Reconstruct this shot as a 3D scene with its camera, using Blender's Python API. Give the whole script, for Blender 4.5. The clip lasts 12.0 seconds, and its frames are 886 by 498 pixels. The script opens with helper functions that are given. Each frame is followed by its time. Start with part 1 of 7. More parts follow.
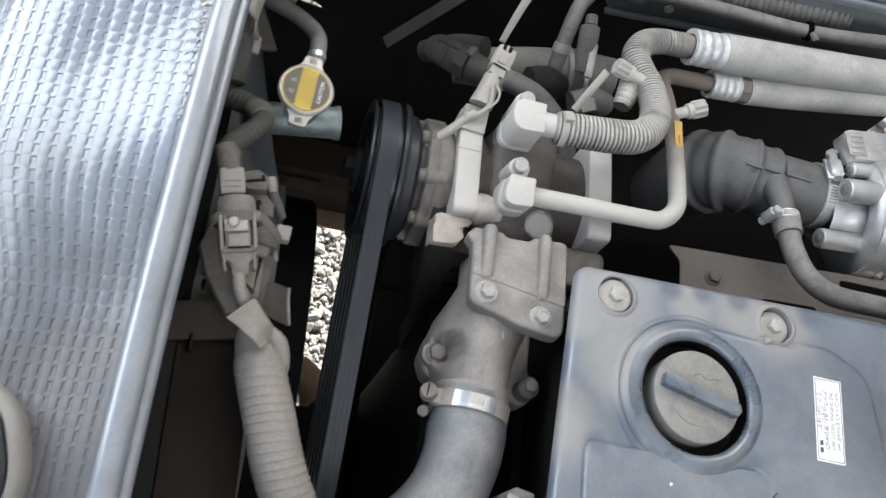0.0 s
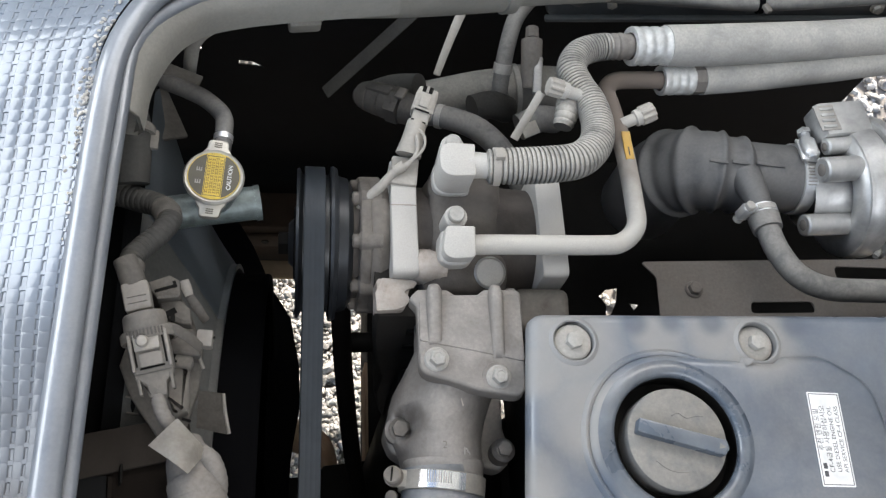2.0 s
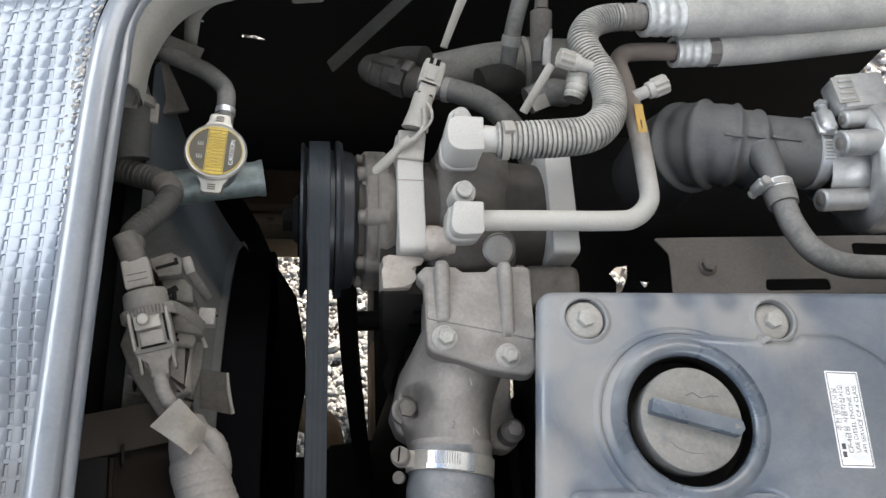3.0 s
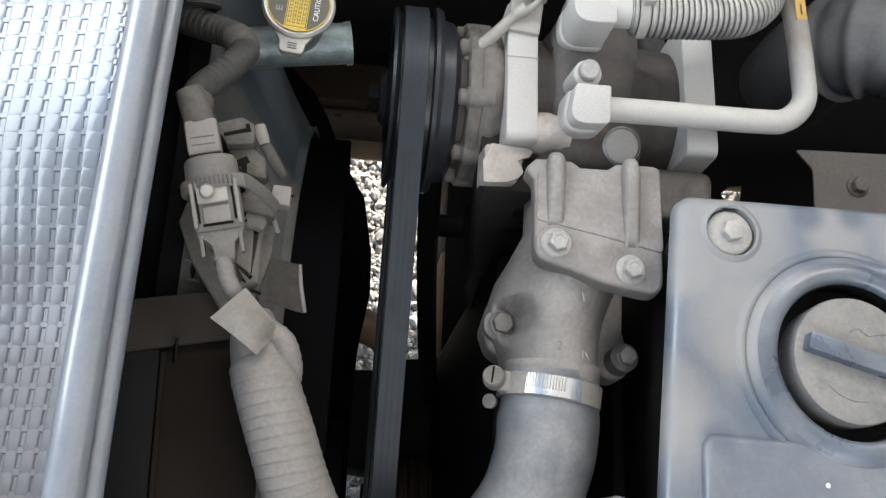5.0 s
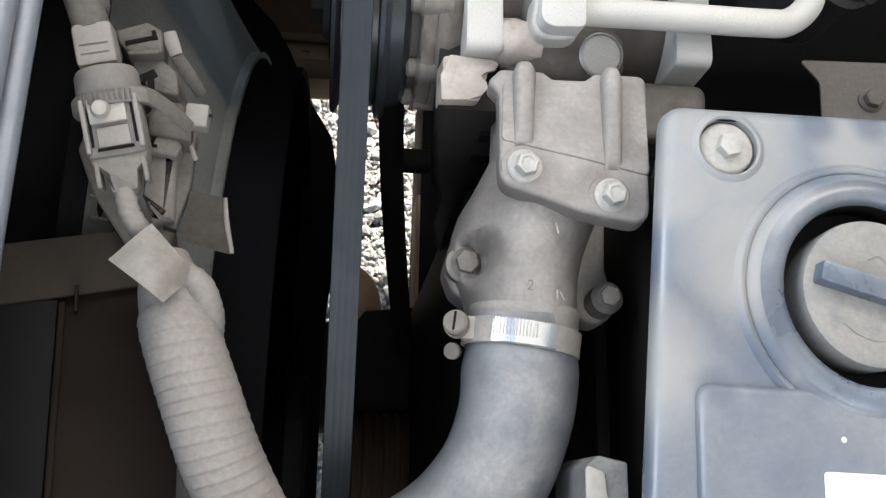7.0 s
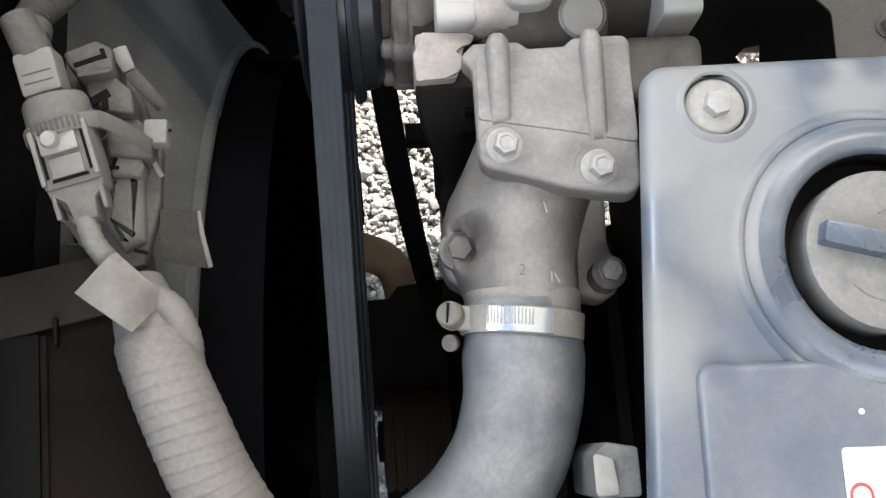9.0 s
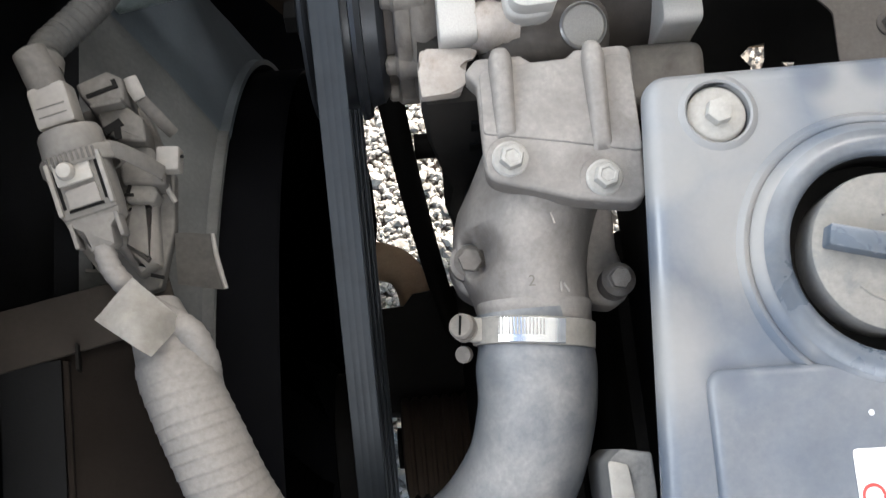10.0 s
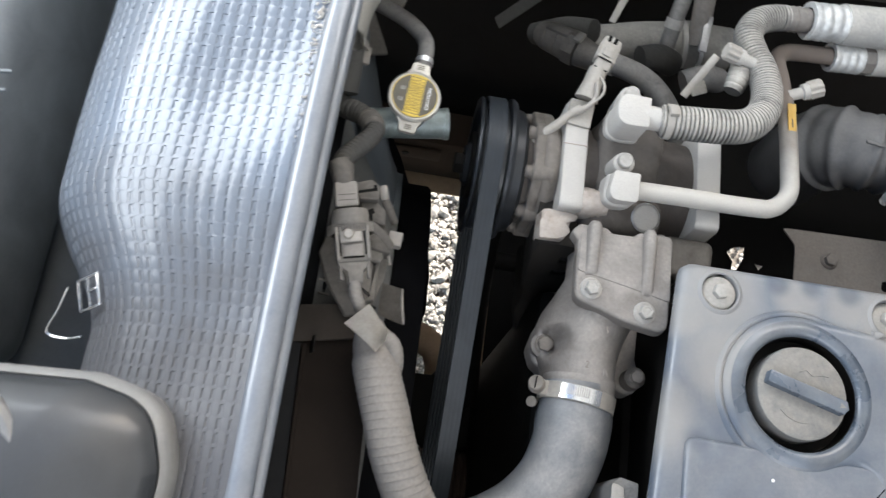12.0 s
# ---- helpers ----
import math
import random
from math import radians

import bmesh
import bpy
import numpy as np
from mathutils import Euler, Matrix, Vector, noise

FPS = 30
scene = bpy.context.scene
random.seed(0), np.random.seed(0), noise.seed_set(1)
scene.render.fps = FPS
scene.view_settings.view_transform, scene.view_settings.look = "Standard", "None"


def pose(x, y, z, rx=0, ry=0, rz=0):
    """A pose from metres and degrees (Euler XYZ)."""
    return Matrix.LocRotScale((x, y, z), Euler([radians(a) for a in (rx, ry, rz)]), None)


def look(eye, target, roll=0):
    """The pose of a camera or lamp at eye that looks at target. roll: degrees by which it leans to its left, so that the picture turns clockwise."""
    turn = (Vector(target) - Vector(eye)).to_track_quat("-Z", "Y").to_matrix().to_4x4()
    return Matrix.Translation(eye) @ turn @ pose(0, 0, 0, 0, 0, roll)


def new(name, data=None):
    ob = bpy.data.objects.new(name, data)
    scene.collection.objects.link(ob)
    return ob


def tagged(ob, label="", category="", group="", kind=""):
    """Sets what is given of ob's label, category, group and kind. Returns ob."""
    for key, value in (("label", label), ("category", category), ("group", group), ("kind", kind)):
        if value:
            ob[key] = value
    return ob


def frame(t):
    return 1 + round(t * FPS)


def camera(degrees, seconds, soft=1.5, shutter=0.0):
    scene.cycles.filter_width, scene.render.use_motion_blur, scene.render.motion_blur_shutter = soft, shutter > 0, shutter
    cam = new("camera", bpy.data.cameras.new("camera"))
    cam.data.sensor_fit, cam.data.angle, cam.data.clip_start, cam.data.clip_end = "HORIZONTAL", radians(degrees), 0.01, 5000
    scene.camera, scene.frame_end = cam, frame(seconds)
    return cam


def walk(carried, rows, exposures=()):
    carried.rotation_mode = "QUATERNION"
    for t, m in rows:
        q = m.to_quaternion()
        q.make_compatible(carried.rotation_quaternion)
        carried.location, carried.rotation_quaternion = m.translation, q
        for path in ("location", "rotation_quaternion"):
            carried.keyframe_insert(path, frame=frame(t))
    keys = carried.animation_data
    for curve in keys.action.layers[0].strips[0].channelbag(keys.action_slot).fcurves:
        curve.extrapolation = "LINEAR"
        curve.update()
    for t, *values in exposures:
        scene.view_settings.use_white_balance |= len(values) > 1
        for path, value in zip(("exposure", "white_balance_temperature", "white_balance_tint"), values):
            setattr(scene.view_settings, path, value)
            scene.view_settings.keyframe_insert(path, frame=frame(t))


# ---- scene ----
cam = camera(52.7, 12.0, soft=1.3, shutter=0.5)
PATH = [
    (0, (-0.267, -0.256, 1.514), (0.15, 0.578, -0.256), 34.9),
    (0.5, (-0.213, -0.221, 1.517), (0.147, 0.616, -0.264), 29.0),
    (1, (-0.187, -0.201, 1.513), (0.161, 0.659, -0.259), 23.4),
    (1.5, (-0.186, -0.198, 1.5), (0.162, 0.639, -0.283), 22.6),
    (2, (-0.186, -0.194, 1.506), (0.133, 0.645, -0.281), 20.0),
    (2.5, (-0.18, -0.191, 1.502), (0.141, 0.629, -0.293), 19.9),
    (4.5, (-0.208, -0.179, 1.417), (0.01, 0.517, -0.445), 20.3),
    (5, (-0.207, -0.173, 1.389), (0.001, 0.472, -0.493), 21.2),
    (5.5, (-0.199, -0.172, 1.383), (0.003, 0.453, -0.506), 20.8),
    (6, (-0.182, -0.163, 1.36), (0.02, 0.442, -0.535), 21.0),
    (6.5, (-0.168, -0.162, 1.323), (0.065, 0.402, -0.582), 24.8),
    (7, (-0.176, -0.162, 1.32), (0.045, 0.385, -0.591), 23.8),
    (9, (-0.136, -0.139, 1.31), (-0.06, 0.303, -0.639), 6.4),
    (9.5, (-0.134, -0.136, 1.311), (-0.076, 0.303, -0.639), 3.3),
    (10, (-0.133, -0.134, 1.318), (-0.092, 0.31, -0.631), 0.1),
    (10.5, (-0.133, -0.125, 1.375), (-0.057, 0.419, -0.548), 4.3),
    (11, (-0.167, -0.139, 1.463), (-0.049, 0.458, -0.442), 11.1),
    (11.5, (-0.221, -0.176, 1.528), (-0.054, 0.451, -0.364), 18.8),
    (12, (-0.26, -0.22, 1.564), (-0.109, 0.449, -0.314), 21.1),
]
walk(cam, [(t, look(eye, target, roll)) for t, eye, target, roll in PATH],
     [(0, 1.64), (1, 1.50), (2.5, 1.49), (5, 1.66), (7, 1.99), (9, 1.95), (10, 2.00), (11, 1.87), (12, 1.73)])

# ---- world and sun ----
SUN_EL, SUN_AZ = 27.0, 20.0
world = bpy.data.worlds.new("world")
scene.world = world
world.use_nodes = True
wn = world.node_tree.nodes
sky = wn.new("ShaderNodeTexSky")
sky.sky_type = "NISHITA"
sky.sun_disc = False
sky.air_density, sky.dust_density, sky.ozone_density = 1.0, 3.0, 0.6
sky.sun_elevation, sky.sun_rotation = radians(SUN_EL), radians(SUN_AZ)
wn["Background"].inputs["Strength"].default_value = 0.15
world.node_tree.links.new(sky.outputs[0], wn["Background"].inputs["Color"])
sun_data = bpy.data.lights.new("sun", "SUN")
sun_data.energy, sun_data.angle, sun_data.color = 4.5, radians(0.6), (1.0, 0.95, 0.87)
sun = new("sun", sun_data)
sun_dir = Vector((math.sin(radians(SUN_AZ)) * math.cos(radians(SUN_EL)), math.cos(radians(SUN_AZ)) * math.cos(radians(SUN_EL)), math.sin(radians(SUN_EL))))
sun.matrix_world = look(sun_dir * 20, (0, 0, 0))


def window_fill_light(at, target, wide, high, watts, color):
    """Area lamp for skylight through a cab window; the rear one is an added fill."""
    d = bpy.data.lights.new("window_fill_light", "AREA")
    d.shape, d.size, d.size_y, d.energy, d.color = "RECTANGLE", wide, high, watts, color
    new("window_fill_light", d).matrix_world = look(at, target)


window_fill_light((-1.10, 0.48, 1.52), (-0.20, 0.05, 1.30), 1.15, 0.60, 7.6, (0.92, 0.97, 1.0))
window_fill_light((0.05, 0.82, 1.80), (0.0, 0.05, 1.55), 1.2, 0.44, 3.4, (0.97, 0.99, 1.0))
window_fill_light((0.05, -0.93, 1.80), (0.0, 0.1, 1.55), 1.1, 0.50, 3.3, (0.98, 0.99, 1.0))
# added fill from the rear to brighten the cover; the panel there is closed
window_fill_light((0.91, 0.0, 1.80), (0.0, 0.0, 1.60), 1.1, 0.36, 1.2, (0.97, 0.99, 1.0))
# ---- materials ----
DUST = (0.40, 0.365, 0.315)


def material(name, base, rough=0.5, metal=0.0, dust=0.5, dust_col=DUST, grain=900.0, patch=35.0, bump=0.15, vary=0.25, coat=0.0, stain=None, spec=0.5, up=0.6, cover=(0.16, 0.52)):
    """A surface with fine grain, large patches and settled dust that lies thicker on upward faces."""
    m = bpy.data.materials.new(name)
    m.use_nodes = True
    nt = m.node_tree
    b = nt.nodes["Principled BSDF"]
    link = nt.links.new
    tc = nt.nodes.new("ShaderNodeTexCoord")

    def noise_node(scale, detail=4.0, rough_=0.55, dist=0.0):
        n = nt.nodes.new("ShaderNodeTexNoise")
        n.inputs["Scale"].default_value, n.inputs["Detail"].default_value = scale, detail
        n.inputs["Roughness"].default_value, n.inputs["Distortion"].default_value = rough_, dist
        link(tc.outputs["Object"], n.inputs["Vector"])
        return n.outputs["Fac"]

    def ramp(src, lo, hi):
        r = nt.nodes.new("ShaderNodeMapRange")
        r.inputs["From Min"].default_value, r.inputs["From Max"].default_value = lo, hi
        link(src, r.inputs["Value"])
        return r.outputs["Result"]

    def math_(op, a, c):
        n = nt.nodes.new("ShaderNodeMath")
        n.operation = op
        n.use_clamp = True
        for i, v in enumerate((a, c)):
            if isinstance(v, (int, float)):
                n.inputs[i].default_value = v
            else:
                link(v, n.inputs[i])
        return n.outputs[0]

    def mix(fac, a, c):
        n = nt.nodes.new("ShaderNodeMix")
        n.data_type = "RGBA"
        for sock, v in ((n.inputs["Factor"], fac), (n.inputs[6], a), (n.inputs[7], c)):
            if isinstance(v, tuple):
                sock.default_value = (*v, 1)
            elif isinstance(v, (int, float)):
                sock.default_value = v
            else:
                link(v, sock)
        return n.outputs[2]

    fine, large = noise_node(grain), noise_node(patch, 6.0, 0.6, 0.4)
    dark = tuple(c * (1 - vary) for c in base)
    light = tuple(min(1, c * (1 + vary)) for c in base)
    col = mix(ramp(large, 0.3, 0.7), dark, light)
    if stain:
        col = mix(math_("MULTIPLY", ramp(noise_node(patch * 0.45, 5.0, 0.65, 0.8), 0.5, 0.62), 0.75), col, stain)
    if dust > 0:
        geo = nt.nodes.new("ShaderNodeNewGeometry")
        sep = nt.nodes.new("ShaderNodeSeparateXYZ")
        link(geo.outputs["Normal"], sep.inputs[0])
        lie = ramp(sep.outputs["Z"], -0.35, 0.9)
        lie = math_("ADD", math_("MULTIPLY", lie, up), 1.0 - up)
        amount = math_("MULTIPLY", math_("MULTIPLY", lie, ramp(noise_node(patch * 1.7, 7.0, 0.65, 0.3), *cover)), dust)
        speck = ramp(noise_node(grain * 0.45, 3.0), 0.25, 0.75)
        dcol = mix(speck, tuple(c * 0.82 for c in dust_col), tuple(min(1, c * 1.1) for c in dust_col))
        col = mix(amount, col, dcol)
        link(math_("ADD", math_("MULTIPLY", amount, 0.5), rough), b.inputs["Roughness"])
        if metal > 0:
            link(math_("MULTIPLY", math_("SUBTRACT", 1.0, amount), metal), b.inputs["Metallic"])
    else:
        link(math_("ADD", math_("MULTIPLY", ramp(large, 0.2, 0.8), 0.2), rough - 0.1), b.inputs["Roughness"])
        b.inputs["Metallic"].default_value = metal
    link(col, b.inputs["Base Color"])
    b.inputs["Specular IOR Level"].default_value = spec
    if coat:
        b.inputs["Coat Weight"].default_value, b.inputs["Coat Roughness"].default_value = coat, 0.12
    if bump:
        bn = nt.nodes.new("ShaderNodeBump")
        bn.inputs["Strength"].default_value, bn.inputs["Distance"].default_value = bump, 0.0012
        link(math_("ADD", math_("MULTIPLY", fine, 0.5), math_("MULTIPLY", large, 0.5)), bn.inputs["Height"])
        link(bn.outputs["Normal"], b.inputs["Normal"])
    return m


COVER = material("cover_plastic", (0.066, 0.084, 0.112), 0.25, dust=0.48, dust_col=(0.33, 0.314, 0.292), patch=9, bump=0.025, vary=0.3, up=0.95, cover=(0.26, 0.86), spec=0.6)
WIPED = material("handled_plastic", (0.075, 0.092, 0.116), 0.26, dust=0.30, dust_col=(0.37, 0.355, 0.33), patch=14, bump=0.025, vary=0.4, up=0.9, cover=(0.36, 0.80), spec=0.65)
CAP = material("oil_cap_plastic", (0.075, 0.08, 0.085), 0.45, dust=0.92, dust_col=(0.215, 0.200, 0.178), patch=40, bump=0.1)
ALU = material("dusty_cast_aluminium", (0.13, 0.116, 0.103), 0.5, 0.15, dust=0.88, dust_col=(0.262, 0.238, 0.214), grain=800, patch=30, bump=0.25, up=1.0, stain=(0.075, 0.060, 0.049), cover=(0.16, 0.60))
ALU_BRIGHT = material("bright_aluminium", (0.46, 0.455, 0.445), 0.28, 0.85, dust=0.40, dust_col=(0.34, 0.325, 0.305), bump=0.25, patch=45, vary=0.3)
FITTING = material("pale_aluminium_fitting", (0.41, 0.39, 0.36), 0.45, 0.2, dust=0.85, dust_col=(0.43, 0.404, 0.366), grain=2600, bump=0.05, patch=14)
BROWNED = material("browned_aluminium_pipe", (0.41, 0.39, 0.355), 0.5, 0.2, dust=0.85, dust_col=(0.44, 0.410, 0.365), grain=2600, bump=0.05, patch=14)
STEEL = material("zinc_steel", (0.62, 0.62, 0.62), 0.28, 0.9, dust=0.25, bump=0.08, dust_col=(0.5, 0.48, 0.45))
BOLT = material("bolt_steel", (0.28, 0.27, 0.25), 0.45, 0.5, dust=0.8, dust_col=(0.36, 0.338, 0.305), bump=0.15, patch=70)
# stained brown case, coloured darker still for the deep shade round the manifold
COMPRESSOR = material("stained_compressor_case", (0.042, 0.035, 0.030), 0.6, 0.1, dust=0.7, dust_col=(0.092, 0.079, 0.069), grain=500, patch=50, bump=0.5, stain=(0.026, 0.020, 0.016), up=0.9, cover=(0.25, 0.65))
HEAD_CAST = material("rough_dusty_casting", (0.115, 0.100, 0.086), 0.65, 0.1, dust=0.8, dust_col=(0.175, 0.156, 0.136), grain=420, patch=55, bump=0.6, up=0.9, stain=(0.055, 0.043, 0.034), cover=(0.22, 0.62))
MANIFOLD = material("stained_manifold_casting", (0.075, 0.064, 0.055), 0.6, 0.1, dust=0.8, dust_col=(0.120, 0.106, 0.093), grain=500, patch=45, bump=0.35, up=0.95, stain=(0.040, 0.030, 0.024), cover=(0.24, 0.68))
CLAMP_BAND = material("dusty_clamp_band", (0.24, 0.225, 0.20), 0.42, 0.5, dust=0.8, dust_col=(0.27, 0.245, 0.212), bump=0.1, patch=40, cover=(0.1, 0.5))
TOP_HOSE = material("top_hose_rubber", (0.060, 0.068, 0.078), 0.36, dust=0.85, dust_col=(0.33, 0.312, 0.290), patch=13, bump=0.05, up=1.0, vary=0.3, cover=(0.33, 0.76))
RUST = material("scaly_primer", (0.30, 0.25, 0.21), 0.8, dust=0.6, dust_col=(0.42, 0.38, 0.34), patch=60, bump=0.5, stain=(0.12, 0.075, 0.05))
# iron taken down to near-black: the deep bay's shade is in the colour
IRON = material("near_black_iron", (0.005, 0.0045, 0.004), 0.6, 0.0, dust=0.15, dust_col=(0.014, 0.012, 0.010), bump=0.4, spec=0.10)
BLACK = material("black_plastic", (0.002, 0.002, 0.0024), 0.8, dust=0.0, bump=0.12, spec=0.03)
PIPE_GREY = material("dust_coated_pipe", (0.10, 0.094, 0.085), 0.55, dust=0.95, dust_col=(0.25, 0.234, 0.208), bump=0.15, patch=28, up=0.85)
RUBBER = material("dusty_rubber_hose", (0.045, 0.045, 0.045), 0.5, dust=0.92, dust_col=(0.215, 0.203, 0.186), bump=0.12, up=0.95)
AC_HOSE = material("dusty_ac_hose", (0.20, 0.197, 0.19), 0.6, dust=0.95, dust_col=(0.50, 0.475, 0.430), bump=0.08, up=0.6, patch=11, cover=(0.12, 0.55))
LOOM = material("dusty_split_loom", (0.06, 0.06, 0.058), 0.5, dust=0.95, dust_col=(0.42, 0.392, 0.348), bump=0.08, up=0.92)
TAPE = material("taped_harness", (0.10, 0.092, 0.084), 0.7, dust=0.97, dust_col=(0.208, 0.189, 0.167), bump=0.12, patch=26, up=0.7, cover=(0.05, 0.42))
PAPER_TAPE = material("grey_tape_flag", (0.36, 0.335, 0.295), 0.7, dust=0.6, dust_col=(0.41, 0.378, 0.332), bump=0.25, patch=90)
CONNECTOR = material("dusty_connector_plastic", (0.10, 0.091, 0.080), 0.6, dust=0.85, dust_col=(0.180, 0.163, 0.142), bump=0.08, patch=30, up=0.6, cover=(0.1, 0.5))
CARRIER = material("grimy_carrier_plastic", (0.06, 0.054, 0.048), 0.65, dust=0.85, dust_col=(0.125, 0.114, 0.101), bump=0.15, patch=40, up=0.7, spec=0.3)
CONNECTOR_MID = material("worn_connector_plastic", (0.19, 0.172, 0.150), 0.5, dust=0.6, dust_col=(0.235, 0.212, 0.185), bump=0.08, patch=40)
CONNECTOR_LIGHT = material("pale_connector_plastic", (0.31, 0.285, 0.25), 0.55, dust=0.6, dust_col=(0.35, 0.32, 0.28), bump=0.08)
SHROUD = material("shroud_plastic", (0.035, 0.035, 0.034), 0.5, dust=0.9, dust_col=(0.095, 0.094, 0.088), patch=18, bump=0.06, up=0.3)
SHROUD_CLEAN = material("upper_shroud_plastic", (0.036, 0.046, 0.056), 0.42, dust=0.6, dust_col=(0.100, 0.110, 0.114), patch=11, bump=0.05)
DUCT = material("intake_rubber", (0.034, 0.034, 0.036), 0.36, dust=0.60, dust_col=(0.165, 0.158, 0.150), bump=0.08, patch=25, up=1.0)
SHIELD = material("heat_shield_sheet", (0.11, 0.098, 0.088), 0.6, 0.2, dust=0.85, dust_col=(0.132, 0.114, 0.100), bump=0.15)
BELT = material("belt_rubber", (0.019, 0.0230, 0.0275), 0.45, dust=0.06, dust_col=(0.10, 0.105, 0.11), bump=0.08, spec=0.25)
PULLEY = material("black_painted_pulley", (0.012, 0.0135, 0.016), 0.3, 0.0, dust=0.10, dust_col=(0.07, 0.07, 0.07), bump=0.03, spec=0.4)
PAINT = material("dusty_body_paint", (0.22, 0.21, 0.187), 0.5, dust=0.8, dust_col=(0.212, 0.198, 0.172), patch=15, bump=0.1)
# sheet colour lowered to near-black to hold the shade of the bay
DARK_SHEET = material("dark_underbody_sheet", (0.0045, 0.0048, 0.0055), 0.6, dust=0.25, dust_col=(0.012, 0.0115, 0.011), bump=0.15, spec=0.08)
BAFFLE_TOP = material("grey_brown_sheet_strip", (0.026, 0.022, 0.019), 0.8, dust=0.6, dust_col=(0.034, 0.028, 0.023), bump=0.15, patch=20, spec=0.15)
# brown board, with the shade under the hatch rim mixed into its colour
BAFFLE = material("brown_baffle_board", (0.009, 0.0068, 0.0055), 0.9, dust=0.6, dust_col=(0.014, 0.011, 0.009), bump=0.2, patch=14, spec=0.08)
MAT = material("floor_vinyl", (0.113, 0.137, 0.170), 0.42, dust=0.30, dust_col=(0.24, 0.242, 0.245), patch=9, bump=0.03, vary=0.2, spec=0.35, coat=1.0, cover=(0.3, 0.7))
SEAL = material("edge_seal_vinyl", (0.095, 0.108, 0.13), 0.30, dust=0.35, dust_col=(0.26, 0.265, 0.27), patch=20, bump=0.05, vary=0.1, spec=0.7, coat=0.8)
TRIM = material("grey_trim_plastic", (0.065, 0.072, 0.076), 0.5, dust=0.25, dust_col=(0.15, 0.15, 0.15), bump=0.06, patch=20, spec=0.35)
# lit copy of the frame rust: sunlight from the ground is in the colour
LIT_RUST = material("sunlit_rusty_frame", (0.26, 0.17, 0.105), 0.75, dust=0.5, dust_col=(0.34, 0.25, 0.17), patch=30, bump=0.4)
RAD_METAL = material("radiator_neck_metal", (0.17, 0.20, 0.195), 0.24, 0.6, dust=0.35, dust_col=(0.13, 0.145, 0.14), bump=0.7, patch=120, vary=0.4)
CAP_METAL = material("radiator_cap_metal", (0.46, 0.435, 0.385), 0.30, 0.9, dust=0.30, dust_col=(0.27, 0.25, 0.22), bump=0.08)
CAP_DARK = material("cap_plate_olive", (0.060, 0.050, 0.030), 0.4, 0.0, dust=0.06, dust_col=(0.14, 0.12, 0.09), bump=0.05, patch=60)
YELLOW = material("yellow_print", (0.60, 0.40, 0.02), 0.5, dust=0.3, dust_col=(0.5, 0.42, 0.2), bump=0.03, patch=80)
PRINT_BROWN = material("brown_fine_print", (0.22, 0.14, 0.02), 0.5, dust=0.2, dust_col=(0.3, 0.2, 0.06), bump=0.02)
WHITE = material("white_label", (0.74, 0.74, 0.73), 0.5, dust=0.15, dust_col=(0.6, 0.58, 0.55), bump=0.02)
INK = material("label_ink", (0.06, 0.06, 0.065), 0.6, dust=0.0, bump=0.0)
RED_INK = material("red_label_ink", (0.45, 0.06, 0.05), 0.6, dust=0.0, bump=0.0)
STICKER = material("orange_sticker", (0.52, 0.30, 0.05), 0.55, dust=0.35, dust_col=(0.45, 0.33, 0.15), bump=0.05)
GLOSS_TRIM = material("satin_seat_trim", (0.017, 0.019, 0.021), 0.42, dust=0.15, dust_col=(0.07, 0.07, 0.07), patch=15, bump=0.03, coat=0.2)
# the same rust again, with the bay's shade mixed into its colour
SHADED_RUST = material("shaded_rusty_frame", (0.026, 0.017, 0.012), 0.8, dust=0.4, dust_col=(0.042, 0.030, 0.022), patch=30, bump=0.4, spec=0.2)
SLEEVE = material("crimped_bright_sleeve", (0.70, 0.70, 0.68), 0.36, 0.6, dust=0.3, dust_col=(0.52, 0.51, 0.48), bump=0.35, patch=110, vary=0.3)
FOOTWELL = material("grey_footwell_plastic", (0.12, 0.132, 0.135), 0.45, dust=0.3, dust_col=(0.2, 0.2, 0.2), bump=0.06, patch=20)
ARM_CAST = material("dark_bracket_casting", (0.016, 0.014, 0.012), 0.65, dust=0.5, dust_col=(0.034, 0.030, 0.026), bump=0.3, patch=40, spec=0.2)
# dusty, but dark to carry the shade behind the compressor and seal
STRAP = material("dark_dusty_strap", (0.035, 0.034, 0.032), 0.7, dust=0.8, dust_col=(0.072, 0.069, 0.063), bump=0.1, spec=0.2)
BEAD = material("worn_edge_bead", (0.150, 0.147, 0.142), 0.35, dust=0.4, dust_col=(0.22, 0.215, 0.20), bump=0.05)
CHROME = material("bright_metal", (0.75, 0.75, 0.75), 0.18, 1.0, dust=0.1, bump=0.02)
SPECK_GRIT = material("pale_grit", (0.45, 0.42, 0.38), 0.8, dust=0.0, bump=0.2)


def stone_material():
    m = material("gravel_stone", (0.40, 0.385, 0.365), 0.8, dust=0.0, grain=260, patch=60, bump=0.4, vary=0.25)
    nt = m.node_tree
    b = nt.nodes["Principled BSDF"]
    src = b.inputs["Base Color"].links[0].from_socket
    geo = nt.nodes.new("ShaderNodeNewGeometry")
    r = nt.nodes.new("ShaderNodeMapRange")
    r.inputs["To Min"].default_value, r.inputs["To Max"].default_value = 0.45, 1.45
    nt.links.new(geo.outputs["Random Per Island"], r.inputs["Value"])
    n = nt.nodes.new("ShaderNodeVectorMath")
    n.operation = "SCALE"
    nt.links.new(src, n.inputs[0])
    nt.links.new(r.outputs["Result"], n.inputs["Scale"])
    nt.links.new(n.outputs[0], b.inputs["Base Color"])
    return m


